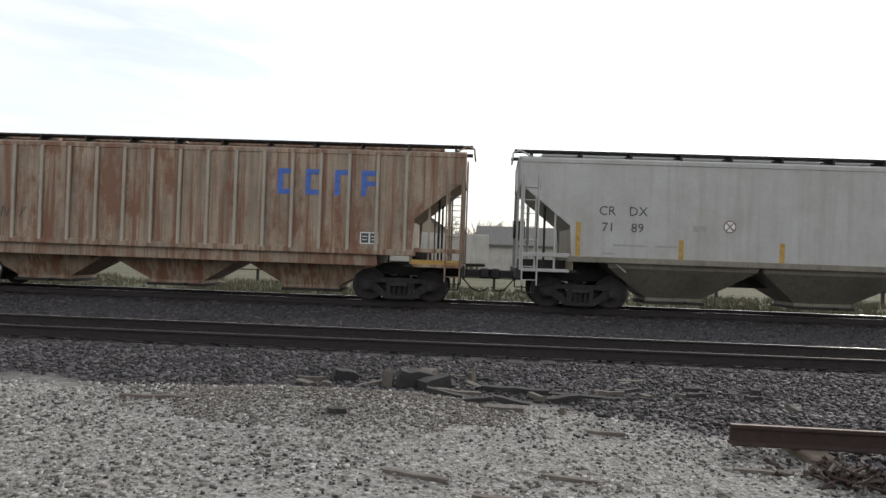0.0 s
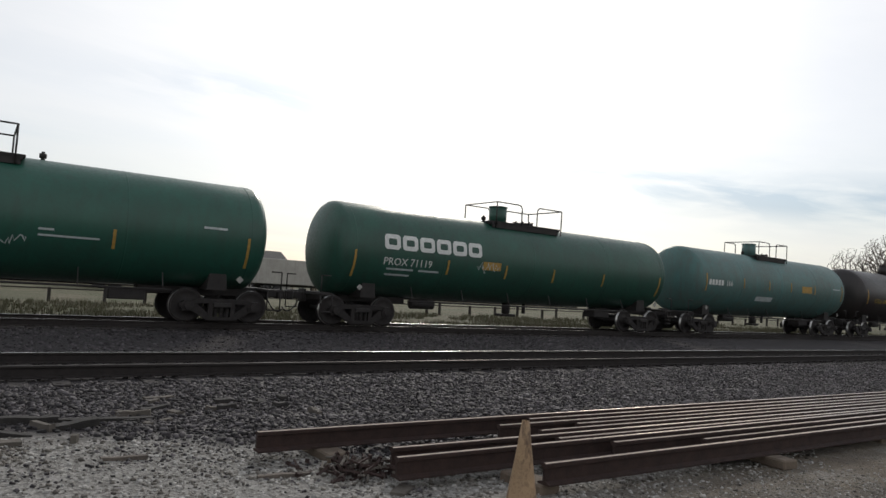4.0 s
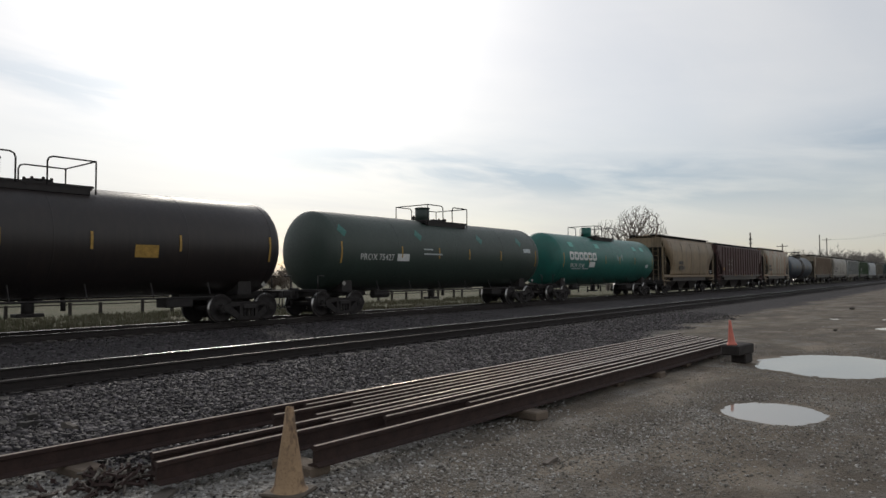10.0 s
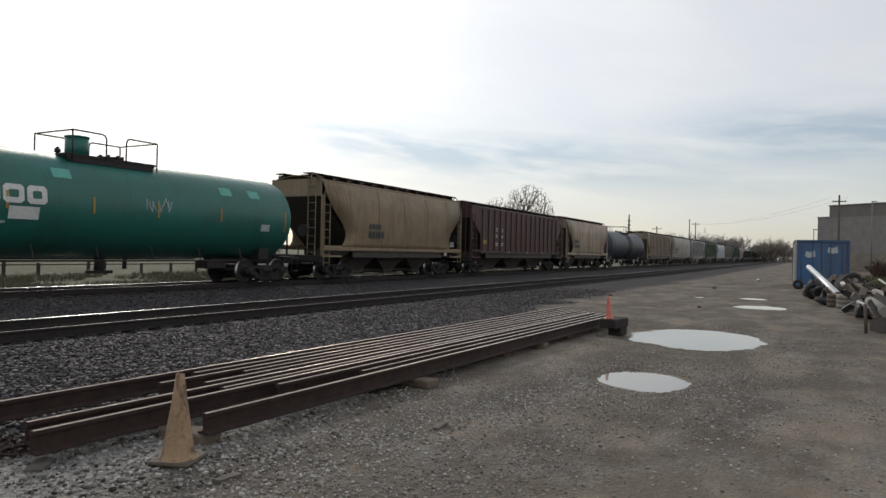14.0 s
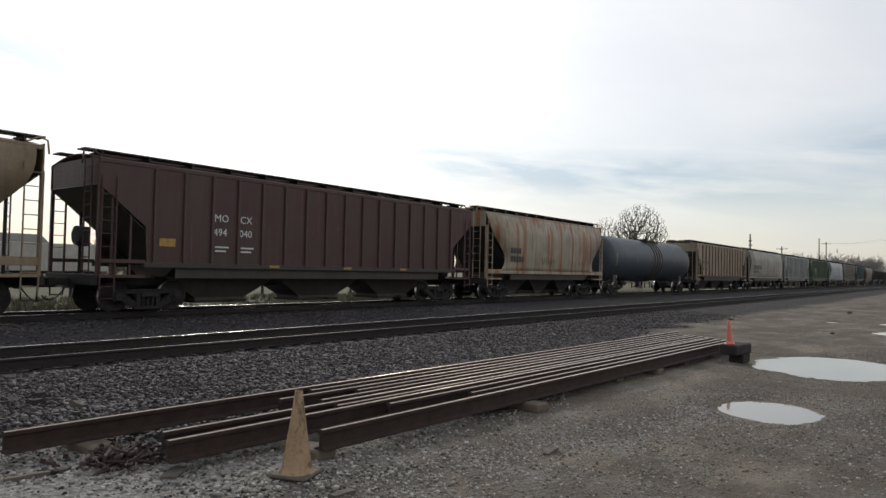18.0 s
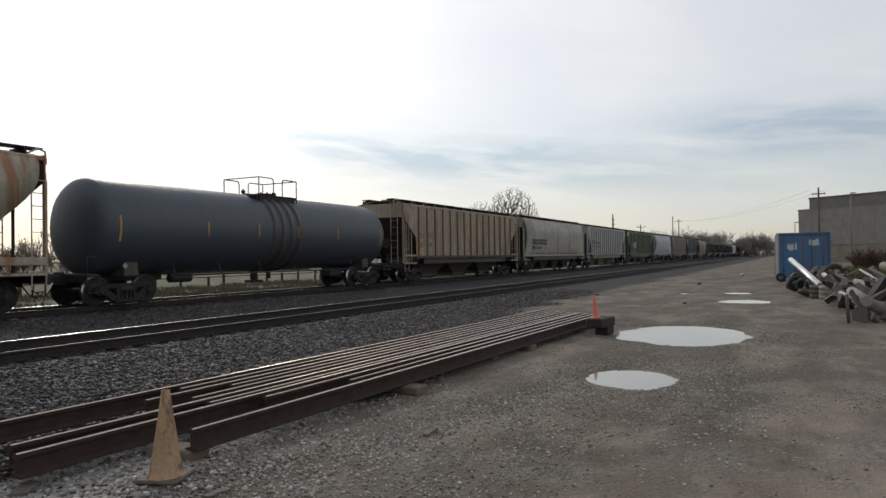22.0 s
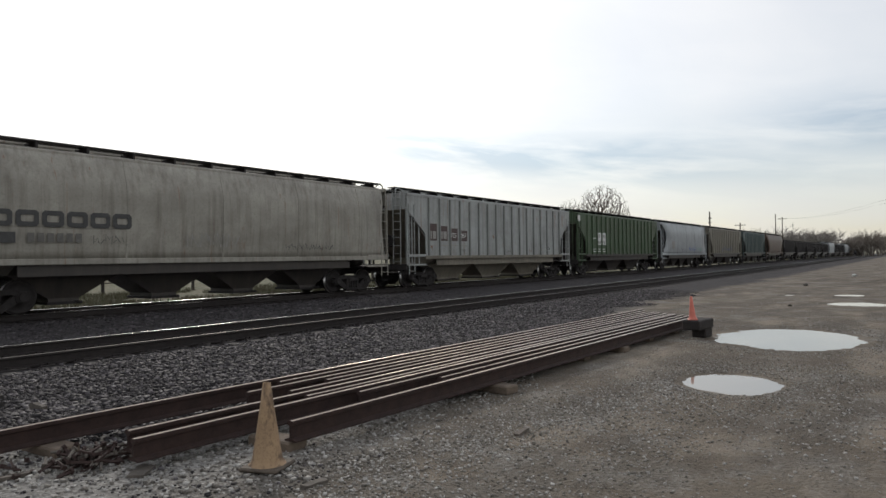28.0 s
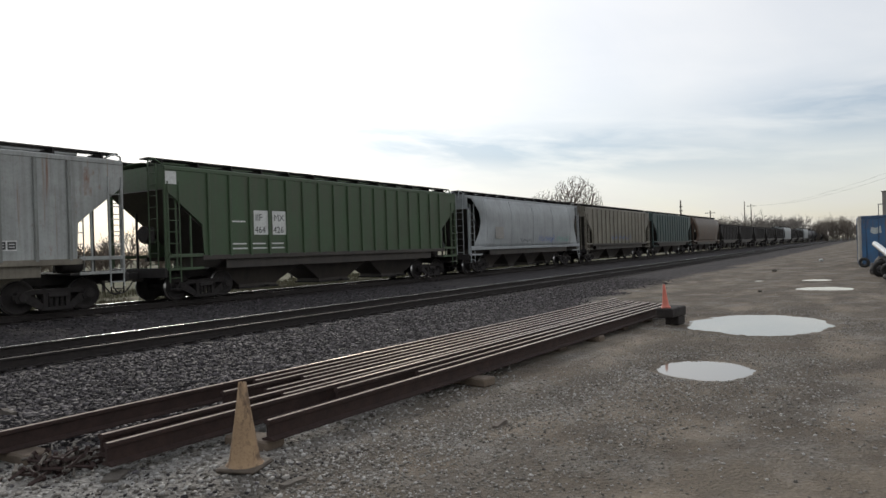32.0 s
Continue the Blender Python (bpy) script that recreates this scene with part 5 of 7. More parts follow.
def marks_green(car, hb, zc, r):
    tank_blocks(car, -6.12, zc + 0.05, 3.70, 0.46, 6, M_WHITE, zc, r)
    tank_text(car, "PROX 71149", -6.08, zc - 0.42, 0.30, M_WHITE, zc, r)
    for row, spans in ((-0.62, ((-6.1, 0.18), (-5.85, 0.22), (-5.3, 0.62), (-4.55, 0.16), (-4.32, 0.34))), (-0.80, ((-6.1, 0.18), (-5.82, 0.2), (-5.25, 0.5), (-4.5, 0.18), (-4.25, 0.28)))):
        tank_bars(car, [(x, zc + row, w, 0.07) for x, w in spans], M_TAG, zc, r)
    tank_bars(car, [(2.0, zc - 0.30, 0.32, 0.05), (2.0, zc - 0.44, 1.3, 0.045), (5.75, zc + 0.10, 0.62, 0.06), (-0.2, zc + 0.86, 0.5, 0.05), (-0.2, zc + 0.76, 0.4, 0.05)], M_TAG, zc, r)
    tank_bars(car, [(-3.28, zc - 0.46, 0.82, 0.30)], M_YELLOW, zc, r, "warning_panel")
    tank_tag(car, -3.75, zc - 1.2, 1.0, 0.45, M_TAG, zc, r, 1)
    tank_tag(car, -2.14, zc - 1.0, 1.1, 0.36, M_TAG, zc, r, 2)
    tank_tag(car, 0.31, zc - 0.85, 0.7, 0.55, M_TAG, zc, r, 3)
    tank_tag(car, 0.95, zc - 0.72, 0.85, 0.30, M_TAG, zc, r, 13)


def marks_green2(car, hb, zc, r):
    tank_blocks(car, -6.35, zc + 0.04, 3.95, 0.48, 6, M_WHITE, zc, r)
    tank_text(car, "PROX 71119", -6.35, zc - 0.45, 0.34, M_WHITE, zc, r)
    tank_bars(car, [(-6.2, zc - 0.6, 1.0, 0.06), (-5.0, zc - 0.6, 0.8, 0.06), (-6.2, zc - 0.78, 0.9, 0.06)], M_TAG, zc, r)
    tank_bars(car, [(-2.4, zc - 0.36, 0.8, 0.28)], M_YELLOW, zc, r, "warning_panel")
    tank_tag(car, -2.6, zc - 0.5, 0.9, 0.4, M_TAG, zc, r, 4)


def marks_teal4(car, hb, zc, r):
    tank_bars(car, [(-6.3 + 0.24 * j, zc - 0.2, 0.17, 0.25) for j in range(5)], M_WHITE, zc, r)
    tank_text(car, "166", -4.95, zc - 0.2, 0.36, M_WHITE, zc, r)
    tank_bars(car, [(2.0, zc - 0.2, 1.0, 0.34)], M_YELLOW, zc, r, "warning_panel")
    tank_bars(car, [(-2.2, zc - 0.8, 1.5, 0.22), (5.3, zc + 0.1, 0.8, 0.06)], M_TAG, zc, r)


def marks_black(car, hb, zc, r):
    tank_text(car, "UTLX 600686", -5.98, zc - 0.42, 0.38, M_YLET, zc, r)
    tank_bars(car, [(2.15, zc - 0.44, 0.7, 0.36)], M_YELLOW, zc, r, "warning_panel")


def marks_olive(car, hb, zc, r):
    tank_text(car, "PROX 75427", -6.25, zc - 0.36, 0.36, M_WHITE, zc, r)
    tank_bars(car, [(-4.1, zc - 0.38, 0.75, 0.30)], M_WHITE, zc, r, "pale_panel")
    tank_bars(car, [(-2.4, zc + 0.12, 0.6, 0.06), (-2.4, zc - 0.08, 1.3, 0.06), (5.9, zc + 0.2, 0.7, 0.2)], M_TAG, zc, r)
    for x in (-7.1, -2.6, 2.0, 5.6):
        bm = bmesh.new()
        slab(bm, [(x - 0.24, zc + 0.75), (x + 0.05, zc + 0.5), (x + 0.26, zc + 0.72), (x, zc + 1.0)], -0.004, 0)
        wrapped(part("paint_patch", bm, P_TEAL, car, "bright green patch of fresh paint"), zc, r)


def marks_teal(car, hb, zc, r):
    tank_blocks(car, -6.28, zc - 0.08, 3.7, 0.50, 6, M_WHITE, zc, r)
    tank_text(car, "PROX 75168", -6.15, zc - 0.52, 0.34, M_WHITE, zc, r)
    tank_bars(car, [(-3.65, zc - 0.50, 0.8, 0.34)], M_WHITE, zc, r, "pale_panel")
    tank_bars(car, [(-5.95, zc - 0.62, 1.2, 0.06), (-4.5, zc - 0.62, 0.8, 0.06), (5.6, zc - 0.5, 0.45, 0.25)], M_TAG, zc, r)
    tank_tag(car, 0.5, zc - 0.1, 1.0, 0.6, M_TAG, zc, r, 6)
    for x in (-6.0, -2.4, 3.7, 5.1):
        bm = bmesh.new()
        box(bm, x, x + 0.55, -0.004, 0, zc + 0.72, zc + 1.0)
        wrapped(part("paint_patch", bm, M_FRESH, car, "pale green patch of fresh paint"), zc, r)


def marks_beige(car, hb, y):
    y -= 0.12
    for k, (w, h) in enumerate(((0.9, 0.24), (1.2, 0.3))):
        bars_on(car, [(-3.2 + 0.26 * j, 2.35 - 0.42 * k, 0.19, h) for j in range(int(w / 0.26) + 1)], M_BLACKP, y)
    small_panel(car, 4.9, 1.62, 0.5, 0.26, y)


def panel_x(hb, ribs, k, cut=1.35):
    """The left edge of the k-th panel between the ribs of a car's side."""
    span = hb - cut - 0.25
    return -span + 2 * span * k / (ribs - 1) + 0.07


def marks_maroon(car, hb, y):
    for k, (up, down) in enumerate((("MO", "494"), ("CX", "040"))):
        x = panel_x(hb, 16, 2 + k)
        letters_on(car, up, x + 0.0, 2.76, 0.33, M_WHITE, y)
        letters_on(car, down, x - 0.02, 2.32, 0.33, M_WHITE, y)
        bars_on(car, [(x + 0.05, 1.94, 0.5, 0.05), (x + 0.05, 1.82, 0.4, 0.05)], M_WHITE, y)
    for x in (-3.0, 0.4, 3.6):
        bm = bmesh.new()
        box(bm, x, x + 0.4, y - 0.07, y - 0.06, 1.35, 1.43)
        part("reflector", bm, M_YELLOW, car, "orange reflector strip on the sill")
    x = panel_x(hb, 16, 0)
    bm = bmesh.new()
    box(bm, x + 0.1, x + 0.6, y - 0.004, y, 1.92, 2.15)
    part("warning_panel", bm, M_YELLOW, car)


def marks_streak(car, hb, y):
    y -= 0.10
    for k in range(2):
        bars_on(car, [(-4.6 + 0.27 * j, 2.35 - 0.42 * k, 0.2, 0.28) for j in range(4 + k)], M_BLACKP, y)
    scribble(car, -1.4, 1.65, 1.6, 0.7, M_BLACKP, y, 8)
    scribble(car, 3.1, 1.7, 0.9, 0.5, M_BLACKP, y, 9)


def marks_cream(car, hb, y):
    for k, (up, down) in enumerate((("FU", "81"), ("RX", "89"))):
        x = panel_x(hb, 15, k)
        letters_on(car, up, x + 0.12, 2.45, 0.40, M_BLACKP, y)
        letters_on(car, down, x + 0.12, 1.92, 0.40, M_BLACKP, y)
    scribble(car, panel_x(hb, 15, 5), 1.6, 0.5, 0.4, M_BLUEP, y, 10)
    scribble(car, panel_x(hb, 15, 6), 1.62, 0.6, 0.4, M_BLACKP, y, 11)
    scribble(car, panel_x(hb, 15, 12), 1.6, 0.6, 0.4, M_BLACKP, y, 12)
    bm = bmesh.new()
    x = panel_x(hb, 15, 0) - 0.32
    box(bm, x, x + 0.12, y - 0.004, y, 1.5, 2.3)
    part("reflector", bm, M_YELLOW, car, "faded yellow reflector strip")


def marks_stone(car, hb, y):
    y -= 0.10
    block_letters(car, -6.85, 2.28, 3.75, 0.42, 6, M_BLACKP, y)
    bars_on(car, [(-6.85, 1.86, 0.62, 0.27)], M_BLACKP, y)
    bars_on(car, [(-5.95 + 0.24 * k, 1.88, 0.16, 0.24) for k in range(6)], M_STENCIL2, y)
    scribble(car, -4.35, 1.82, 0.9, 0.35, M_STENCIL2, y, 17)
    scribble(car, -1.4, 1.7, 2.0, 0.6, M_STENCIL, y, 13)
    scribble(car, 2.6, 1.62, 2.4, 0.35, M_BLACKP, y, 14)


def marks_ice(car, hb, y):
    small_panel(car, 5.2, 1.7, 0.5, 0.26, y)
    for k, (x, z, w, h) in enumerate(((-6.9, 1.6, 0.18, 0.4), (-4.2, 1.5, 0.3, 0.35), (-1.8, 2.6, 0.16, 0.22), (-1.2, 2.3, 0.12, 0.3), (0.9, 2.4, 0.18, 0.4), (0.2, 1.55, 0.5, 0.2), (3.0, 1.6, 0.3, 0.16))):
        scribble(car, x, z, w, h, M_STENCIL2 if k % 3 else M_RUSTSPOT, y, 40 + k, "paint_scuff")
    for k in range(4):
        bm = bmesh.new()
        x = panel_x(hb, 17, k)
        box(bm, x, x + 0.60, y - 0.004, y, 2.15, 2.95 - 0.09 * k)
        part("brown_panel", bm, M_DARKPANEL, car, "brown painted panel behind the numbers")
        if k > 1:
            letters_on(car, ("125", "067")[k - 2], x + 0.02, 2.32, 0.32, M_WHITE, y - 0.006)
        else:
            bars_on(car, [(x + 0.08, 2.24, 0.1, 0.36), (x + 0.26, 2.24, 0.26, 0.36)], M_STENCIL, y - 0.004)
        bars_on(car, [(x + 0.05, 1.9, 0.55, 0.05)], M_STENCIL, y)


def marks_fern(car, hb, y):
    for k, (up, down) in enumerate((("IIF", "464"), ("MX", "426"))):
        bm = bmesh.new()
        x = panel_x(hb, 17, 2 + k)
        box(bm, x + 0.10, x + 0.79, y - 0.004, y, 2.12, 2.98)
        part("white_panel", bm, M_WHITE, car, "white painted panel behind the numbers")
        letters_on(car, up, x + 0.16, 2.62, 0.34, M_BLACKP, y - 0.006)
        letters_on(car, down, x + 0.13, 2.18, 0.34, M_BLACKP, y - 0.006)
        bars_on(car, [(x, 1.78, 0.62, 0.05), (x, 1.62, 0.66, 0.05)], M_WHITE, y)
    x = panel_x(hb, 17, 1)
    bars_on(car, [(x, 2.55, 0.6, 0.05), (x, 1.78, 0.62, 0.05), (x, 1.62, 0.66, 0.05)], M_WHITE, y)
    bm = bmesh.new()
    box(bm, -hb + 0.03, -hb + 0.42, y - 0.004, y, 3.70, 4.10)
    part("pale_panel", bm, M_WHITE, car)


def marks_white(car, hb, y):
    y -= 0.10
    scribble(car, -2.0, 1.55, 1.6, 0.4, M_BLACKP, y, 15)
    scribble(car, 0.6, 1.55, 2.6, 0.6, M_BLUEP, y, 18)
    scribble(car, 3.6, 1.6, 2.2, 0.55, M_FRESH, y, 19)
    bars_on(car, [(-5.2, 1.9, 1.0, 0.7)], M_STENCIL, y)


def marks_dust(car, hb, y):
    scribble(car, -2.6, 1.6, 5.2, 0.6, M_BLUEP, y, 16)


M_DARKPANEL = plain("dark_brown_panel_paint", (0.075, 0.05, 0.045), 0.6, 0.3, 9.0)
M_RUSTSPOT = plain("rust_scuff", (0.20, 0.10, 0.05), 0.8, 0.3, 12.0)
M_STENCIL2 = plain("dark_grey_stencil", (0.13, 0.125, 0.115), 0.7, 0.3, 12.0)
M_STENCIL = plain("faint_grey_stencil", (0.30, 0.29, 0.27), 0.7, 0.2, 12.0)
M_FRESH = plain("pale_green_fresh_paint", (0.10, 0.36, 0.30), 0.5, 0.15, 6.0)

COUPLINGS = [-17.85, 0.30, 18.77, 36.15, 54.03, 70.18, 87.16, 104.83, 122.05, 136.55, 155.25, 169.97, 188.05, 206.3, 224.58, 243.25, 261.75, 279.1, 297.5, 314.9, 332.1]
TABS = (-6.95, -4.2, -1.55, 1.23, 4.14, 7.1)


def car_of(k, n):
    """The k-th car, n metres long."""
    if k == 0:
        return hopper_car(n, "tan covered hopper car streaked with rust, blue sprayed marks", P_TAN, ribs=18, inset=0.80, rib_paint=P_PALERIB, top=4.12, lower=P_TAN, marks=marks_tan)
    if k == 1:
        return hopper_car(n, "pale grey smooth-sided covered hopper car with black numbers", P_GREY, ribs=0, top=4.06, open_bays=True, full_sill=True, inset=0.72, lower=P_GREYLOW, marks=marks_grey, tabs=TABS)
    if k == 2:
        return tank_car(n, "dark green tank car with white block marks and pale graffiti", P_GREEN, marks=marks_green, flip=1, tab_z=-0.38)
    if k == 3:
        return tank_car(n, "sooty green tank car with white block marks", P_GREEN2, marks=marks_green2, flip=-1, deck=1.62, tab_z=-0.38)
    if k == 4:
        return tank_car(n, "faded teal tank car with yellow reflectors", P_TEALGREY, radius=1.56, marks=marks_teal4, flip=-1, deck=1.35)
    if k == 5:
        return tank_car(n, "glossy black tank car with yellow numbers", P_BLACK, radius=1.56, marks=marks_black, flip=-1, deck=1.6, top_x=-0.42)
    if k == 6:
        return tank_car(n, "dull grey-green tank car with bright green paint patches", P_OLIVE, radius=1.56, marks=marks_olive, flip=-1, deck=1.5)
    if k == 7:
        return tank_car(n, "bright teal tank car with white block marks", P_TEAL, radius=1.56, marks=marks_teal, flip=-1, deck=1.45, top_x=-0.25)
    if k == 8:
        return hopper_car(n, "grimy beige bulging covered hopper car with rounded ends", P_BEIGE, style="flow", top=4.36, marks=marks_beige, lower=P_UNDER, bays=3)
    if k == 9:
        return hopper_car(n, "maroon ribbed covered hopper car with white numbers", P_MAROON, ribs=16, top=4.25, full_sill=True, lower=P_UNDER, marks=marks_maroon, tabs=())
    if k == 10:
        return hopper_car(n, "cream covered hopper car streaked with orange rust", P_STREAK, style="flow", top=4.33, lower=P_UNDER, marks=marks_streak, bays=3)
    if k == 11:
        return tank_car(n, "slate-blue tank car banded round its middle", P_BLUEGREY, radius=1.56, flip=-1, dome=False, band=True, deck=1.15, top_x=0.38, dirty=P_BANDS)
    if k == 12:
        return hopper_car(n, "faded cream ribbed covered hopper car with rusty ribs", P_CREAM, ribs=15, rib_paint=P_RUSTRIB, top=4.25, lower=P_UNDER, marks=marks_cream)
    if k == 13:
        return hopper_car(n, "grimy stone-grey bulging covered hopper car with black block marks", P_STONE, style="flow", top=4.3, notch=(0.35, 0.5, 0.45), lower=P_UNDER, marks=marks_stone, bays=4)
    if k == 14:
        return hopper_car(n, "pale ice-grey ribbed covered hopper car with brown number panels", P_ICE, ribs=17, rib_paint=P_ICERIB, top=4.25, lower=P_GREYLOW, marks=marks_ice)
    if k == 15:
        return hopper_car(n, "leaf-green ribbed covered hopper car with white number panels", P_FERN, ribs=17, top=4.25, lower=P_UNDER, marks=marks_fern)
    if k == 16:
        return hopper_car(n, "chalky white bulging covered hopper car with dark graffiti", P_WHITE, style="flow", top=4.25, notch=(1.0, 0.5, 0.45), lower=P_UNDER, marks=marks_white, bays=4)
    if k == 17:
        return hopper_car(n, "dusty tan ribbed covered hopper car", P_DUST, ribs=15, top=4.25, lower=P_UNDER, marks=marks_dust)
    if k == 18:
        return hopper_car(n, "faded blue-green ribbed covered hopper car", P_TEAL2, ribs=14, top=4.25, lower=P_UNDER, far=True)
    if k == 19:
        return hopper_car(n, "rusty brown covered hopper car", P_BROWN, style="flow", top=4.25, lower=P_UNDER, far=True)
    if k in (25, 28, 34):
        return hopper_car(n, "white covered hopper car far down the train", P_WHITE, style="flow", lower=P_UNDER, far=True)
    if k in (29, 30, 31, 32):
        return tank_car(n, "dull navy tank car far down the train", P_NAVY, far=True, dome=True)
    return hopper_car(n, "sooty black open hopper car far down the train", P_COAL, ribs=10, top=3.55, arch=0.12, lower=P_UNDER, far=True)


CARS = []
ends = list(COUPLINGS)
while len(ends) < 36:
    ends.append(ends[-1] + (15.6 if len(ends) < 26 else 17.4))
for k, (a, b) in enumerate(zip(ends, ends[1:])):
    c = car_of(k, b - a)
    c.location = ((a + b) / 2, FAR_Y, RAIL_Z)
    CARS.append((c, (a + b) / 2))


def run(t):
    """How far the train has rolled by t seconds, along x."""
    q = t / 16 - 1
    return -115.4223 * (q + 1) - 1.2883 * (q * q - 1) - 0.149 * (q ** 3 + 1)


def motions():
    steps = [i * 2.0 for i in range(17)]
    for car, x in CARS:
        walk(car, [(t, pose(x + run(t), FAR_Y, RAIL_Z)) for t in steps])
    spin = [i / 15 for i in range(481)]
    for w in TRAIN_WHEELS[:80]:
        x, y, z = w.location
        walk(w, [(t, pose(x, y, z, 0, math.degrees(run(t) / WHEEL_R) % 360, 0)) for t in spin])

# ---- stacked rails beside the track ----
def rail_stack():
    slope, turn = -0.037, math.degrees(math.atan(-0.037))
    rows = ((6.03, 1.97, 16.1), (5.84, 4.84, 15.7), (5.66, 4.29, 15.3), (5.50, 5.2, 15.4), (5.34, 4.55, 15.3), (5.18, 2.79, 15.2), (5.02, 4.47, 15.1), (4.90, 2.67, 15.1), (4.73, 4.89, 14.95), (4.53, 5.95, 14.9), (4.35, 3.68, 14.3))
    for k, (c, x0, x1) in enumerate(rows):
        # two head faces towards -y take the painted highlight
        me = rail_mesh("stacked_rail", 0, math.hypot(x1 - x0, (x1 - x0) * slope), (M_STOCK, M_STOCKGLINT), 1, range(10, 12))
        ob = new("stacked_rail", me)
        ob.matrix_world = pose(x0, c + slope * x0, 0.088, 0, 0, turn + random.uniform(-0.12, 0.12))
        tagged(ob, "rusty steel rail with a worn head lying in the stack", "rail", "stacked rails")
    spots = ((3.75, 4.45, 0.5), (6.75, 4.08, 0.5), (6.5, 5.3, 1.3), (9.5, 5.0, 1.9), (12.2, 4.85, 1.8), (4.9, 5.4, 1.2), (2.6, 5.9, 0.5), (10.6, 4.15, 0.6), (13.6, 4.7, 1.6))
    for x, y, n in spots:
        bm = bmesh.new()
        box(bm, -0.11, 0.11, -n / 2, n / 2, 0, 0.10, 0.015)
        solid("timber_block", bm, M_TIMBER, "weathered timber block under the stacked rails", "timber", "blocks under the rails", at=pose(x, y, 0.086 - 0.10, 0, 0, random.uniform(-6, 6)))


rail_stack()


# ---- cones ----
def traffic_cone(x, y, z, h, material, foot, label, lean=0.0, base=0.36):
    c = thing("traffic_cone", label, "traffic cone", "traffic cones", at=pose(x, y, z, lean, lean * 0.5, 20))
    bm = bmesh.new()
    n = 28
    r0, r1 = base * 0.36, h * 0.045
    prof = [(r0 + 0.03, 0.03), (r0 + 0.012, 0.045), (r0, 0.07), (r0 * 0.62 + r1 * 0.38, 0.03 + h * 0.38), (r0 * 0.3 + r1 * 0.7, h * 0.7), (r1, h), (r1 - 0.008, h), (r1 * 1.2, h * 0.7)]
    rings = [[bm.verts.new((math.cos(2 * math.pi * i / n) * r, math.sin(2 * math.pi * i / n) * r, zz)) for i in range(n)] for r, zz in prof]
    for a, b in zip(rings, rings[1:]):
        for i in range(n):
            bm.faces.new((a[i], a[(i + 1) % n], b[(i + 1) % n], b[i]))
    rag = random.Random(7)
    for v in rings[5] + rings[6]:
        v.co.z -= rag.choice((0.0, 0.0, 0.01, 0.03)) * (h / 0.68)
    bmesh.ops.recalc_face_normals(bm, faces=bm.faces)
    part("cone", bm, material, c, smooth=True)
    bm = bmesh.new()
    box(bm, -base / 2, base / 2, -base / 2, base / 2, 0, 0.032, 0.012)
    part("base", bm, foot, c)
    return c


M_CONE, nt_, b_ = start("faded_grimy_orange_plastic")
col_ = mix_of(nt_, ramp_of(nt_, noise_of(nt_, 7.0, 5, 0.7), [(0.35, 0.0), (0.7, 1.0)]), (0.38, 0.255, 0.145), (0.27, 0.178, 0.105))
col_ = mix_of(nt_, ramp_of(nt_, noise_of(nt_, 11.0, 6, 0.7, stretch=(1, 1, 0.5), seed=4), [(0.52, 0.0), (0.64, 0.85)]), col_, (0.09, 0.055, 0.035))
col_ = mix_of(nt_, ramp_of(nt_, noise_of(nt_, 60.0, 3, 0.6, seed=2), [(0.5, 0.0), (0.8, 0.6)]), col_, (0.12, 0.075, 0.045))
nt_.links.new(col_, b_.inputs["Base Color"])
b_.inputs["Roughness"].default_value = 0.7
M_CONEBASE = plain("grimy_cone_base", (0.085, 0.066, 0.05), 0.8, 0.4, 8.0)
M_RED = plain("orange_red_plastic", (0.55, 0.155, 0.11), 0.5, 0.15, 7.0)
traffic_cone(3.26, 4.0, ground_z(3.26, 4.0) + 0.01, 0.635, M_CONE, M_CONEBASE, "faded dirty tan-orange traffic cone with scuffed sides", 0, 0.31)
traffic_cone(12.92, 3.42, ground_z(13.2, 3.4) + 0.345, 0.45, M_RED, M_RED, "small bright orange-red traffic cone on a dark block", -3, 0.17)

bm = bmesh.new()
box(bm, -0.48, 0.28, -0.17, 0.15, 0.17, 0.35, 0.02)
box(bm, -0.1, 0.26, -0.15, 0.12, 0.0, 0.17, 0.02)
solid("end_block", bm, M_TIE, "dark creosoted timber block at the end of the rail stack", "timber", at=pose(13.25, 3.38, ground_z(13.2, 3.4), 0, 0, -6))


# ---- litter: broken tie pieces, boards, sticks and spikes ----
def scrap(name, label, category, x, y, l, w, h, turn, material, group="", tilt=0.0, lift=0.0, seed=0):
    rng = random.Random(seed)
    bm = bmesh.new()
    n = 4
    rings = []
    for k in range(n + 1):
        u = -l / 2 + l * k / n
        jw, jh = w * rng.uniform(0.86, 1.04) / 2, h * rng.uniform(0.8, 1.04)
        rings.append([bm.verts.new((u + rng.uniform(-0.02, 0.02) * l, s * jw, zz)) for s, zz in ((-1, 0), (1, 0), (1, jh), (-1, jh))])
    for a, b in zip(rings, rings[1:]):
        for i in range(4):
            bm.faces.new((a[i], a[(i + 1) % 4], b[(i + 1) % 4], b[i]))
    bm.faces.new(rings[0][::-1])
    bm.faces.new(rings[-1])
    bmesh.ops.recalc_face_normals(bm, faces=bm.faces)
    solid(name, bm, material, label, category, group, at=pose(x, y, ground_z(x, y) - 0.004 + lift, 0, tilt, turn))


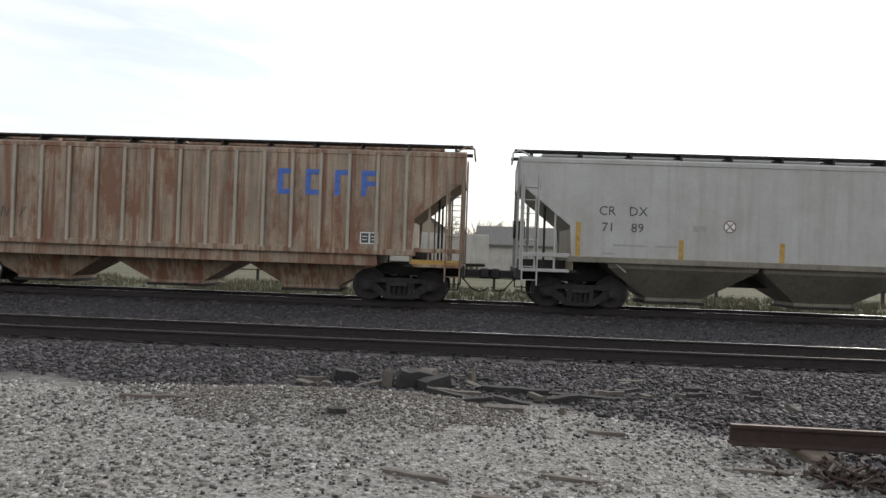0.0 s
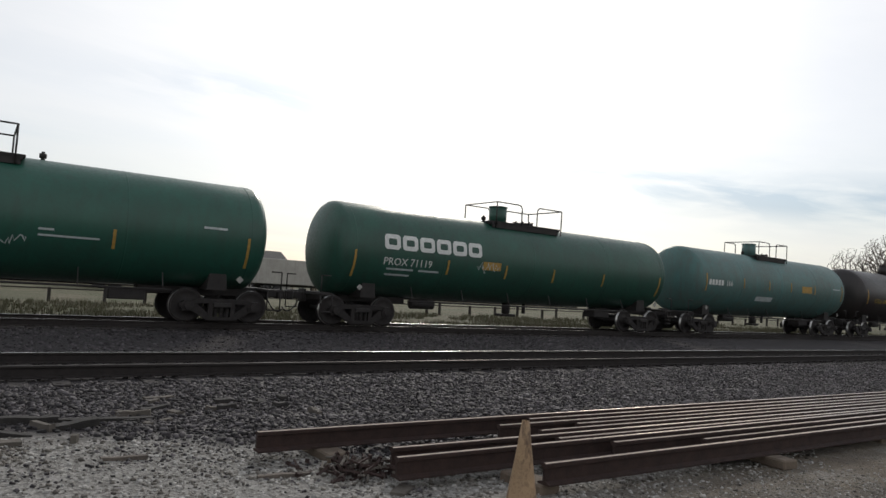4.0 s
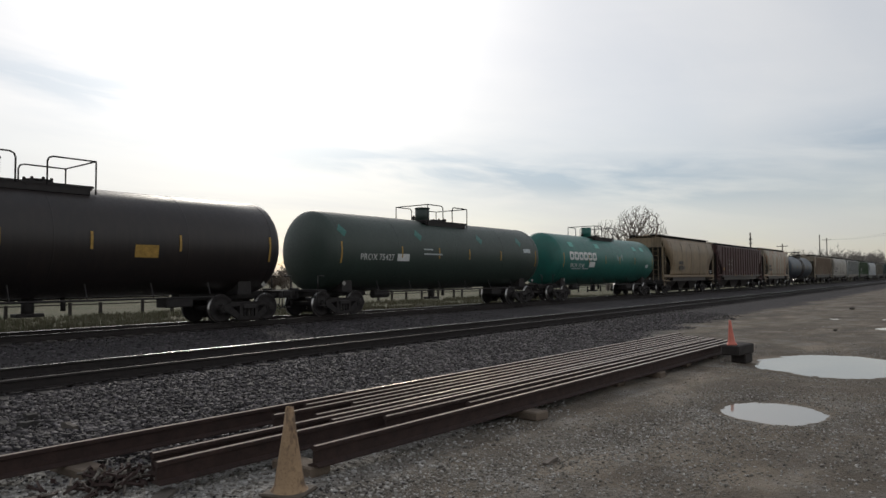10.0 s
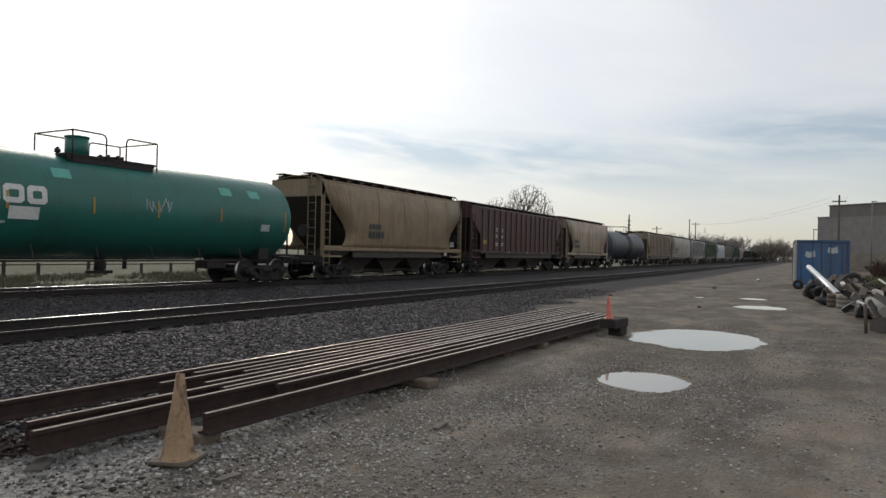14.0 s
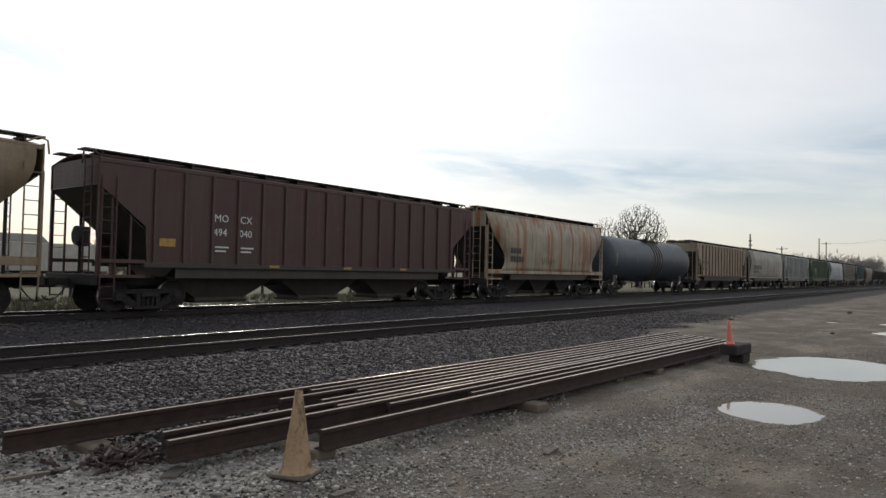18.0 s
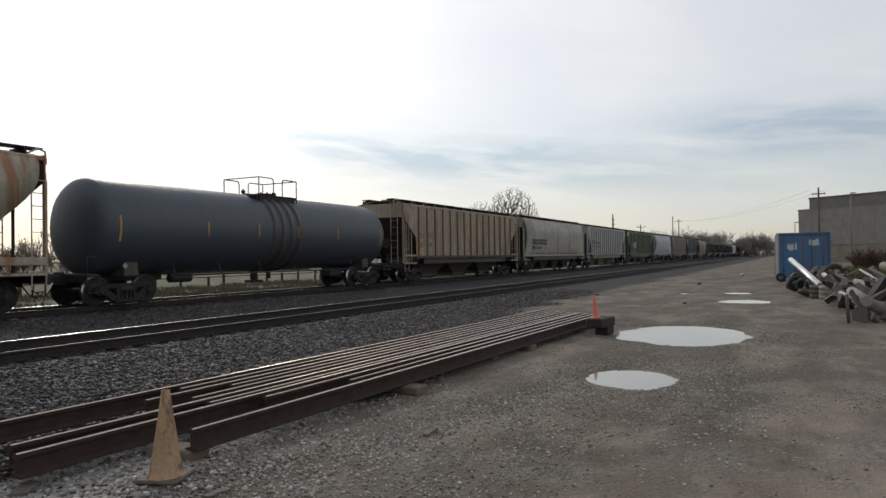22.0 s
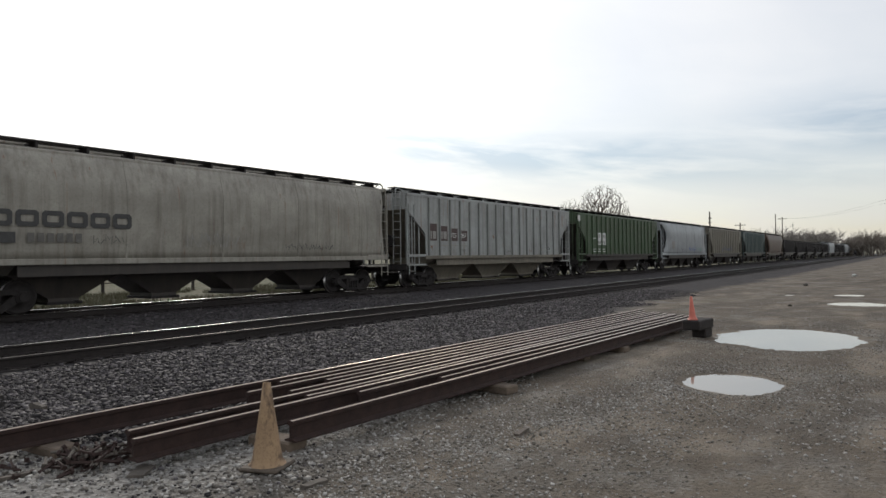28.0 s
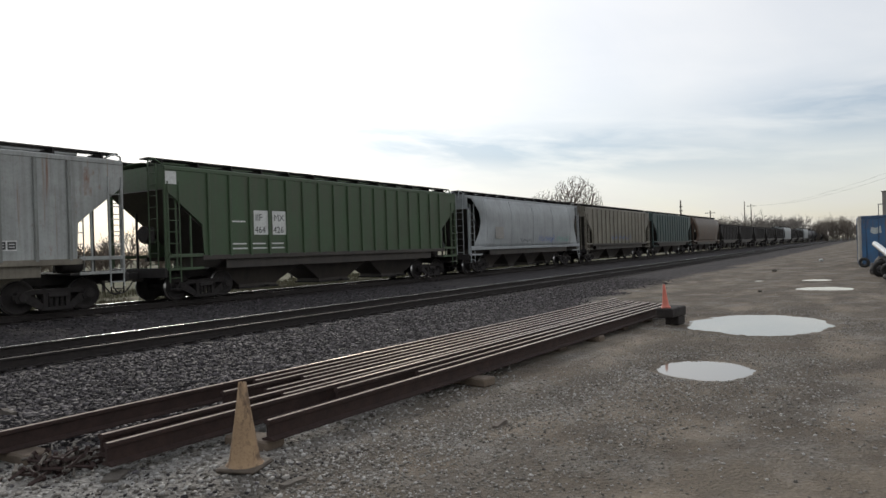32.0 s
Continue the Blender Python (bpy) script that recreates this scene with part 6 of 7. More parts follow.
M_CHAR = plain("charred_tie_wood", (0.030, 0.027, 0.025), 0.9, 0.4, 8.0, 0, 0.5)
M_PLANK = plain("bleached_board_wood", (0.098, 0.085, 0.072), 0.9, 0.3, 9.0, 0, 0.5, 2.0)
M_BARK = plain("grey_brown_stick_bark", (0.12, 0.10, 0.085), 0.9, 0.35, 9.0, 0, 0.5)
# charred ties and boards heaped at the edge of the ballast
DEBRIS = ((-0.88, 8.05, 0.40, 0.28, 0.22, 12, M_CHAR), (-0.62, 7.92, 0.34, 0.2, 0.16, 40, M_CHAR), (-1.17, 7.96, 0.10, 0.12, 0.22, 80, M_PLANK), (-0.66, 7.86, 0.30, 0.05, 0.05, -50, M_PLANK), (-0.19, 8.57, 0.12, 0.05, 0.16, 65, M_PLANK), (-1.42, 6.22, 0.16, 0.10, 0.05, 18, M_CHAR), (-0.45, 7.45, 0.5, 0.12, 0.06, 8, M_CHAR), (-0.2, 7.12, 0.45, 0.10, 0.05, -4, M_CHAR), (-0.35, 7.6, 0.5, 0.10, 0.07, 14, M_PLANK), (0.2, 7.3, 0.4, 0.12, 0.06, 6, M_CHAR), (0.75, 7.6, 0.5, 0.15, 0.07, 4, M_CHAR), (0.71, 6.95, 0.10, 0.05, 0.08, 70, M_PLANK), (-1.76, 8.4, 0.3, 0.25, 0.14, 20, M_BALLAST))
rg = random.Random(5)
for k in range(34):
    x, y = rg.uniform(-2.2, 3.4), rg.gauss(8.2, 0.35)
    dark = rg.random() < 0.6
    scrap("broken_tie_piece", "dark splintered piece of an old railway tie" if dark else "grey weathered splinter of wood on the ballast", "wood scrap", x, y, rg.uniform(0.1, 0.4), rg.uniform(0.04, 0.12), rg.uniform(0.02, 0.08), rg.uniform(0, 180), M_CHAR if dark else M_PLANK, "wood scraps by the track", rg.uniform(-12, 12), seed=k)
for k, (x, y, l, w, h, a) in enumerate(((-0.77, 8.74, 0.26, 0.2, 0.12, 70), (1.86, 9.06, 0.34, 0.10, 0.04, 8), (1.75, 8.85, 0.14, 0.08, 0.05, 30), (0.11, 6.9, 0.40, 0.13, 0.04, 4), (2.95, 8.5, 0.22, 0.10, 0.05, 80), (1.1, 7.9, 0.9, 0.10, 0.05, -6), (0.3, 8.0, 0.8, 0.12, 0.08, -10))):
    scrap("board", "weathered broken board lying on the stones", "board", x, y, l, w, h, a, M_PLANK if k < 4 else M_CHAR, "wood scraps by the track", seed=50 + k)
for k, (x, y, l, w, h, a, m) in enumerate(DEBRIS):
    scrap("broken_tie_piece" if m is M_CHAR else "board", "charred block of an old railway tie" if m is M_CHAR else "pale broken board by the track", "wood scrap", x, y, l, w, h, a, m, "wood scraps by the track", (12, -9, 5)[k % 3], seed=300 + k)
for k, (x, y, l, a) in enumerate(((0.51, 5.05, 0.42, -14), (-0.6, 5.0, 0.5, -20), (0.0, 4.6, 0.4, -12), (1.0, 6.3, 0.35, -8), (-3.3, 6.6, 0.6, 3), (2.6, 6.4, 0.5, -16), (5.2, 2.9, 0.22, 5), (2.0, 5.4, 0.4, -10))):
    scrap("stick", "dark broken stick on the gravel", "stick", x, y, l, 0.05, 0.035, a, M_BARK, "sticks on the gravel", seed=80 + k)
scrap("bark_chip", "pale flat chip of wood beside the rail ends", "wood chip", 2.69, 4.72, 0.24, 0.13, 0.03, 40, M_PLANK, seed=99)
scrap("bark_chip", "pale flat chip of wood on the gravel", "wood chip", 3.2, 3.45, 0.2, 0.07, 0.03, -4, M_PLANK, seed=97)
for k in range(85):
    x, y = rg.gauss(2.60, 0.20), rg.gauss(5.28, 0.16)
    bm = bmesh.new()
    l = rg.uniform(0.12, 0.2)
    box(bm, -l / 2, l / 2, -0.009, 0.009, -0.009, 0.009)
    box(bm, l / 2 - 0.02, l / 2, -0.016, 0.018, -0.014, 0.02)
    solid("rail_spike", bm, M_STOCK if rg.random() < 0.8 else M_PLANK, "rusty used rail spike in a heap by the rail ends", "rail spike", "heap of rail spikes", at=pose(x, y, ground_z(x, y) + rg.uniform(0.015, 0.10), rg.uniform(0, 90), rg.uniform(-25, 25), rg.uniform(0, 360)))
for k, (x, y, r) in enumerate(((9.0, 6.6, 0.10), (7.6, 6.75, 0.06), (6.3, 6.5, 0.05), (8.1, 6.45, 0.05), (22.0, 3.0, 0.06), (36, 4.2, 0.11))):
    bm = bmesh.new()
    bmesh.ops.create_icosphere(bm, subdivisions=2, radius=r)
    for v in bm.verts:
        v.co *= 1 + 0.3 * noise.noise(v.co * (3 / r) + Vector((k, 0, 0)))
        v.co.z *= 0.7
    solid("stone", bm, M_BALLAST if k < 2 else M_PLANK, "loose stone lying on its own", "stone", "lone stones", at=pose(x, y, ground_z(x, y) + r * 0.45))


# ---- blue container ----
M_SIDING = paint("pale_house_siding", (0.50, 0.48, 0.44), dirty=0.2, seed=55, streak=0.2, rough=0.8)
def container():
    c = thing("storage_container", "scuffed blue steel storage container with rust and white patches", "container", at=pose(41.0, -0.52, 0.0, 0, 0, 2))
    blue = paint("scuffed_blue_paint", (0.040, 0.165, 0.36), dirty=0.45, rust=0.3, seed=41, streak=0.4)
    rim = paint("dark_blue_frame_paint", (0.03, 0.10, 0.23), dirty=0.4, rust=0.2, seed=42)
    w, l, h = 1.29, 6.06, 2.62
    bm = bmesh.new()
    box(bm, 0.05, l, -w + 0.06, w - 0.06, 0.12, 0.22)
    box(bm, 0.05, l, -w + 0.05, w - 0.05, h - 0.06, h - 0.02)
    part("floor_and_roof", bm, blue, c)
    for s in (-1, 1):
        bm = bmesh.new()
        pts = []
        x, k = 0.12, 0
        while x < l - 0.1:
            pts += [(x, s * (w - 0.03)), (x + 0.07, s * (w - 0.03)), (x + 0.14, s * (w - 0.08)), (x + 0.21, s * (w - 0.08))]
            x += 0.28
        sheet(bm, [[(px, py, z) for px, py in pts] for z in (0.16, h - 0.1)], 0.01)
        part("side_wall", bm, M_SIDING if s > 0 else blue, c, "white painted side wall" if s > 0 else "")
        for x in (0, l - 0.12):
            bm = bmesh.new()
            box(bm, x, x + 0.12, s * (w - 0.06) - 0.06, s * (w - 0.06) + 0.06, 0, h, 0.01)
            part("corner_post", bm, M_SIDING if s > 0 and x == 0 else rim, c, "white painted corner post" if s > 0 and x == 0 else "")
        for z in (0.0, h - 0.12):
            bm = bmesh.new()
            box(bm, 0.12, l - 0.12, s * (w - 0.06) - 0.05, s * (w - 0.06) + 0.05, z, z + 0.12, 0.01)
            part("side_rail", bm, rim, c)
    for z in (0.0, h - 0.14):
        bm = bmesh.new()
        box(bm, 0.0, 0.1, -w + 0.12, w - 0.12, z, z + 0.14, 0.01)
        part("end_rail", bm, rim, c)
    for s in (-1, 1):
        bm = bmesh.new()
        y0, y1 = sorted((s * 0.01, s * (w - 0.13)))
        box(bm, 0.03, 0.07, y0, y1, 0.15, h - 0.15, 0.008)
        door = part("door", bm, blue, c)
        for q in (0.35, 0.8):
            bm = bmesh.new()
            rod(bm, (0.0, s * q * (w - 0.1), 0.1), (0.0, s * q * (w - 0.1), h - 0.1), 0.02, 8)
            part("lock_rod", bm, rim, door)
        bm = bmesh.new()
        z = 1.72 if s > 0 else 1.95
        slab(bm, [(-0.24, z), (0.1, z - 0.06), (0.26, z + 0.05), (0.22, z + 0.30), (-0.02, z + 0.26), (-0.20, z + 0.36)], 0.0, 0.008)
        bm.transform(pose(0.03, s * 0.52, 0, 0, 0, 90))
        part("white_patch", bm, M_TAG, door, "worn pale patch of paint")
    bm = bmesh.new()
    rows = [[(l - 0.02, -w + 0.1 + (2 * w - 0.2) * j / 4, z) for j in range(5)] for z in (0.1, h - 0.1)]
    sheet(bm, rows, 0.02)
    part("end_wall", bm, blue, c)
    return c


container()


# ---- scrap yard beside the container ----
M_GALV = plain("dull_galvanised_steel", (0.34, 0.34, 0.33), 0.5, 0.25, 6.0, 0.5)
M_ALU = plain("bright_aluminium_pipe", (0.72, 0.72, 0.71), 0.3, 0.12, 6.0, 0.8)
M_CONC = plain("pale_concrete", (0.27, 0.245, 0.205), 0.9, 0.2, 8.0)
M_SCRAP = plain("rusty_scrap_steel", (0.085, 0.065, 0.052), 0.8, 0.4, 7.0, 0.2)


def pipe(name, label, a, b, r, material, category="pipe", r2=None):
    a, b = Vector(a), Vector(b)
    bm = bmesh.new()
    d = (b - a)
    q = d.to_track_quat("Z", "Y")
    n = 14
    rings = []
    for zz, rr in ((0, r), (d.length, r2 or r), (d.length, (r2 or r) * 0.86), (0, r * 0.86)):
        rings.append([bm.verts.new((math.cos(2 * math.pi * i / n) * rr, math.sin(2 * math.pi * i / n) * rr, zz)) for i in range(n)])
    for u, v in zip(rings, rings[1:] + rings[:1]):
        for i in range(n):
            bm.faces.new((u[i], u[(i + 1) % n], v[(i + 1) % n], v[i])).smooth = True
    bmesh.ops.recalc_face_normals(bm, faces=bm.faces)
    return solid(name, bm, material, label, category, "scrap beside the container", at=Matrix.LocRotScale(a, q, None))


def tyre(x, y, z, r, tilt, turn):
    bm = bmesh.new()
    n, m = 20, 8
    rings = [[bm.verts.new(((r - 0.3 * r + 0.3 * r * math.cos(b)) * math.cos(a), (r - 0.3 * r + 0.3 * r * math.cos(b)) * math.sin(a), 0.32 * r * math.sin(b))) for b in [2 * math.pi * j / m for j in range(m)]] for a in [2 * math.pi * i / n for i in range(n)]]
    for i in range(n):
        for j in range(m):
            bm.faces.new((rings[i][j], rings[(i + 1) % n][j], rings[(i + 1) % n][(j + 1) % m], rings[i][(j + 1) % m])).smooth = True
    bmesh.ops.recalc_face_normals(bm, faces=bm.faces)
    solid("tyre", bm, M_RUBBER, "old black tyre thrown on the scrap heap", "tyre", "scrap beside the container", at=pose(x, y, z, tilt, 0, turn))


def drum(x, y, r, h, material, label, tilt=0, turn=0, z=0.0):
    bm = bmesh.new()
    for z0, z1, rr in ((0, h * 0.32, r), (h * 0.32, h * 0.36, r * 1.04), (h * 0.36, h * 0.64, r), (h * 0.64, h * 0.68, r * 1.04), (h * 0.68, h, r)):
        rod(bm, (0, 0, z0), (0, 0, z1), rr, 18)
    solid("drum", bm, material, label, "drum", "scrap beside the container", at=pose(x, y, z, tilt, 0, turn))


M_DUSTY = plain("dust_grey_painted_steel", (0.185, 0.172, 0.152), 0.7, 0.3, 5.0, 0.1)
M_BAG = plain("black_plastic_sheeting", (0.022, 0.021, 0.021), 0.5, 0.4, 5.0, 0, 0.6, 1.0, 0.04)
HEAP = "scrap beside the container"
pipe("pipe", "bright aluminium pipe leaning on the scrap heap", (33.2, 0.06, 1.24), (26.6, -0.84, 0.40), 0.11, M_ALU)
pipe("pipe", "thick dusty steel tube resting across the frame", (22.5, -2.28, 1.16), (17.3, -3.58, 0.97), 0.115, M_DUSTY)
pipe("pipe", "long dusty beam sloping down the heap", (22.6, -1.62, 0.70), (17.5, -2.80, 0.32), 0.095, M_DUSTY)
pipe("pipe", "grey conduit sloping down the heap", (21.8, -1.9, 0.62), (17.8, -3.1, 0.40), 0.05, M_GALV)
for k, (p, q, r) in enumerate((((22.0, -2.41, 1.05), (19.5, -2.45, 0.43), 0.045), ((21.0, -2.65, 1.03), (19.0, -2.65, 0.5), 0.045), ((20.0, -2.9, 1.0), (17.8, -2.91, 0.40), 0.05), ((19.2, -3.1, 0.98), (18.2, -3.35, 0.1), 0.04), ((22.2, -2.35, 1.05), (21.4, -2.9, 0.05), 0.05), ((20.6, -2.75, 0.98), (20.2, -3.6, 0.1), 0.04), ((18.6, -3.25, 0.98), (20.3, -3.5, 0.2), 0.035))):
    pipe("strut", "dusty steel strut of the collapsed frame", p, q, r, M_DUSTY if k % 3 else M_GALV, "strut")
for k, (p, q, r, m) in enumerate((((27.5, -1.0, 0.75), (25.2, -1.9, 0.35), 0.10, M_GALV), ((26.5, -1.3, 0.8), (24.0, -1.75, 0.55), 0.05, M_SCRAP), ((25.0, -2.2, 1.0), (22.5, -3.2, 0.3), 0.05, M_SCRAP), ((29.0, -2.2, 0.9), (24.6, -2.6, 0.5), 0.04, M_GALV), ((23.4, -2.6, 0.9), (21.2, -3.4, 0.9), 0.04, M_SCRAP), ((24.5, -3.4, 0.8), (20.8, -4.4, 0.75), 0.06, M_GALV), ((22.4, -3.9, 1.1), (19.0, -4.5, 0.6), 0.07, M_SCRAP), ((19.0, -3.6, 0.55), (16.9, -3.9, 0.5), 0.05, M_DUSTY), ((23.0, -1.35, 0.55), (20.2, -1.45, 0.2), 0.06, M_DUSTY), ((21.4, -1.15, 0.45), (19.6, -1.6, 0.3), 0.05, M_GALV))):
    pipe("pipe", "bent length of old pipe in the scrap heap", p, q, r, m)


def valve_body():
    """Flanged pump body lying at the front of the heap."""
    c = thing("pump_body", "dusty cast pump body with a round flange lying on the ground", "machine part", HEAP, at=pose(17.75, -1.70, 0.26, 0, 12, -28))
    bm = bmesh.new()
    rod(bm, (-0.62, 0, 0.10), (0.55, 0, 0), 0.12, 14, 0.15)
    rod(bm, (0.05, 0, 0.02), (0.4, 0, 0), 0.20, 14, 0.19)
    part("barrel", bm, M_DUSTY, c)
    bm = bmesh.new()
    n = 18
    rod(bm, (0.55, 0, 0), (0.62, 0, 0), 0.24, n)
    flange = part("flange", bm, M_SCRAP, c)
    bm = bmesh.new()
    rod(bm, (0.615, 0, 0), (0.63, 0, 0), 0.14, n)
    part("cover", bm, M_DUSTY, flange)
    for x in (-0.05, 0.35):
        bm = bmesh.new()
        rod(bm, (x, 0.02, -0.1), (x + 0.04, 0.06, -0.27 - 0.21 * (x - 0.0) * 0.0), 0.07, 10, 0.09)
        part("foot", bm, M_DUSTY, c)
    pipe("hose", "pale dented duct lying behind the pump body", (20.1, -1.34, 0.55), (18.3, -1.58, 0.36), 0.13, M_DUSTY, "duct")


valve_body()
drum(26.1, -0.72, 0.22, 0.44, M_TIMBER, "short concrete pipe section standing on end")
drum(25.7, -1.09, 0.33, 0.45, M_CONC, "wide pale concrete ring standing on the dirt")
drum(29.8, -0.75, 0.36, 0.8, M_SCRAP, "rusty steel drum in the scrap heap")
drum(27.7, -2.0, 0.30, 0.8, M_STEEL_DARK, "dark steel drum lying on its side", 90, 30, 0.33)
for k, (x, y, z, r, ti, tu) in enumerate(((39.6, 0.55, 0.26, 0.26, 84, 76), (30.4, -0.1, 0.32, 0.32, 86, 110), (29.0, -0.35, 0.30, 0.30, 82, 60), (28.9, -1.3, 0.85, 0.36, 50, 130), (26.9, -0.42, 0.12, 0.30, 20, 0), (28.0, -0.55, 0.3, 0.30, 85, 20))):
    tyre(x, y, z, r, ti, tu)


def slumped_bag(x, y, z, rx, ry, rz, seed, material=None):
    bm = bmesh.new()
    bmesh.ops.create_icosphere(bm, subdivisions=3, radius=1.0)
    for v in bm.verts:
        k = 1 + 0.32 * noise.noise(v.co * 1.7 + Vector((seed, 0, 0))) + 0.12 * noise.noise(v.co * 5 + Vector((0, seed, 0)))
        v.co = Vector((v.co.x * rx * k, v.co.y * ry * k, max(-0.75, v.co.z) * rz * k))
    solid("rubbish_sack", bm, material or M_BAG, "slumped black plastic sack on the scrap heap", "sack", HEAP, at=pose(x, y, z, 0, 0, seed * 40), smooth=True)


for k, (x, y, z, rx, ry, rz) in enumerate(((29.2, -1.15, 0.85, 0.7, 0.5, 0.42), (28.4, -1.6, 0.6, 0.6, 0.45, 0.45), (30.3, -0.75, 0.55, 0.6, 0.5, 0.6), (27.6, -1.5, 0.42, 0.6, 0.4, 0.42), (26.8, -1.75, 0.35, 0.5, 0.4, 0.45), (21.0, -1.18, 0.27, 0.22, 0.2, 0.32), (21.6, -1.3, 0.35, 0.3, 0.25, 0.4), (25.6, -1.9, 0.3, 0.5, 0.4, 0.4), (31.6, -0.25, 0.5, 0.4, 0.35, 0.6), (31.0, 0.0, 0.28, 0.35, 0.28, 0.36), (31.3, -0.1, 0.7, 0.3, 0.25, 0.3), (32.3, 0.1, 0.3, 0.3, 0.3, 0.4))):
    slumped_bag(x, y, z * 0.8, rx * 0.62, ry * 0.62, rz * 0.66, k + 1)
rg = random.Random(12)
for k in range(230):
    t = rg.random()
    x, y = 31.5 - 13.5 * t + rg.uniform(-0.7, 0.7), -0.75 - 2.3 * t + rg.gauss(0, 0.18 + 0.5 * t)
    if y > -0.2 - 1.25 * t:
        y = -0.5 - 1.5 * t
    l, w, h = rg.uniform(0.2, 1.0), rg.uniform(0.06, 0.28), rg.uniform(0.05, 0.22)
    scrap("scrap_piece", rg.choice(("rusty bent piece of scrap steel", "dark greasy machine part on the heap", "grey battered piece of scrap metal")), "scrap metal", x, y, l, w, h, rg.uniform(0, 180), rg.choice((M_SCRAP, M_STEEL_DARK, M_STEEL_DARK, M_BAG, M_TIMBER, M_DUSTY)), HEAP, rg.uniform(-55, 55), rg.uniform(0, 0.85 - 0.40 * t), seed=200 + k)
scrap("leaning_plate", "rusty square plate leaning at the front of the heap", "plate", 17.6, -1.35, 0.75, 0.05, 0.36, 20, M_STEEL_DARK, HEAP, 10, seed=340)
pipe("post", "thin upright rusty post at the front of the heap", (17.15, -1.08, 0.0), (17.3, -1.06, 0.62), 0.035, M_SCRAP, "post")


def lying_ladder(x, y, z, ry, rz, half, wide, label, rungs):
    c = thing("ladder", label, "ladder", HEAP, at=pose(x, y, z, 0, ry, rz))
    for s in (-1, 1):
        bm = bmesh.new()
        box(bm, -half, half, s * wide - 0.025, s * wide + 0.025, -0.04, 0.04)
        part("rail", bm, M_DUSTY, c)
    for k in range(rungs):
        bm = bmesh.new()
        u = -half + 0.12 + (2 * half - 0.24) * k / (rungs - 1)
        rod(bm, (u, -wide, 0), (u, wide, 0), 0.02, 6)
        part("rung", bm, M_DUSTY, c)


lying_ladder(22.6, -3.62, 1.20, 9, 197, 1.45, 0.26, "dusty steel ladder lying on top of the scrap", 10)
lying_ladder(20.2, -3.3, 0.62, -6, 24, 1.6, 0.2, "old steel ladder buried in the scrap", 8)


def trestle(x, y, turn, top):
    c = thing("steel_trestle", "rusty steel trestle frame at the edge of the scrap", "trestle", at=pose(x, y, 0, 0, 0, turn))
    for s in (-1, 1):
        bm = bmesh.new()
        box(bm, -1.0, 1.0, s * 0.42 - 0.04, s * 0.42 + 0.04, top - 0.1, top, 0.01)
        part("top_bar", bm, M_SCRAP, c)
    for u in (-0.9, 0.9):
        bm = bmesh.new()
        box(bm, u - 0.04, u + 0.04, -0.38, 0.38, top - 0.1, top - 0.02)
        part("cross_bar", bm, M_SCRAP, c)
        for s in (-1, 1):
            bm = bmesh.new()
            rod(bm, (u, s * 0.42, top - 0.1), (u * 1.05, s * 0.5, 0), 0.045, 8)
            part("leg", bm, M_SCRAP, c)


trestle(16.75, -3.05, -42, 0.80)
trestle(18.9, -4.3, -30, 0.9)


def pallet(x, y, turn, z=0.0, tilt=0):
    c = thing("pallet", "broken grey wooden pallet lying on the dirt", "pallet", at=pose(x, y, z, tilt, 0, turn))
    for s in (-0.5, 0, 0.5):
        bm = bmesh.new()
        box(bm, -0.6, 0.6, s - 0.025, s + 0.025, 0.02, 0.11)
        part("bearer", bm, M_PLANK, c)
    for k in range(6):
        bm = bmesh.new()
        u = -0.55 + 0.22 * k
        box(bm, u - 0.05, u + 0.05, -0.52, 0.52, 0.11, 0.13)
        part("board", bm, M_PLANK, c)


pallet(15.3, -3.25, -30)
bm = bmesh.new()
bmesh.ops.create_icosphere(bm, subdivisions=4, radius=1.0)
for v in bm.verts:
    k = 1 + 0.25 * noise.noise(v.co * 1.5) + 0.10 * noise.noise(v.co * 6)
    v.co = Vector((v.co.x * 2.6 * k, v.co.y * 2.8 * k, max(-0.2, v.co.z) * 1.45 * k))
solid("soil_heap", bm, plain("dark_brown_soil", (0.055, 0.042, 0.032), 0.95, 0.4, 3.0, 0, 0.6, 2.0, 0.05), "heap of dark brown soil behind the scrap", "soil heap", at=pose(33.5, -8.0, 0.0))
bm = bmesh.new()
bmesh.ops.create_icosphere(bm, subdivisions=2, radius=0.13)
for v in bm.verts:
    v.co *= 1 + 0.4 * noise.noise(v.co * 9)
    v.co.z *= 0.7
solid("plastic_bag", bm, M_WHITE, "crumpled white plastic bag blown onto the yard", "plastic bag", at=pose(50.0, 3.05, 0.1))


# ---- plants ----
M_TWIG = plain("grey_brown_twigs", (0.17, 0.145, 0.125), 0.95, 0.25, 2.0, 0, 0)

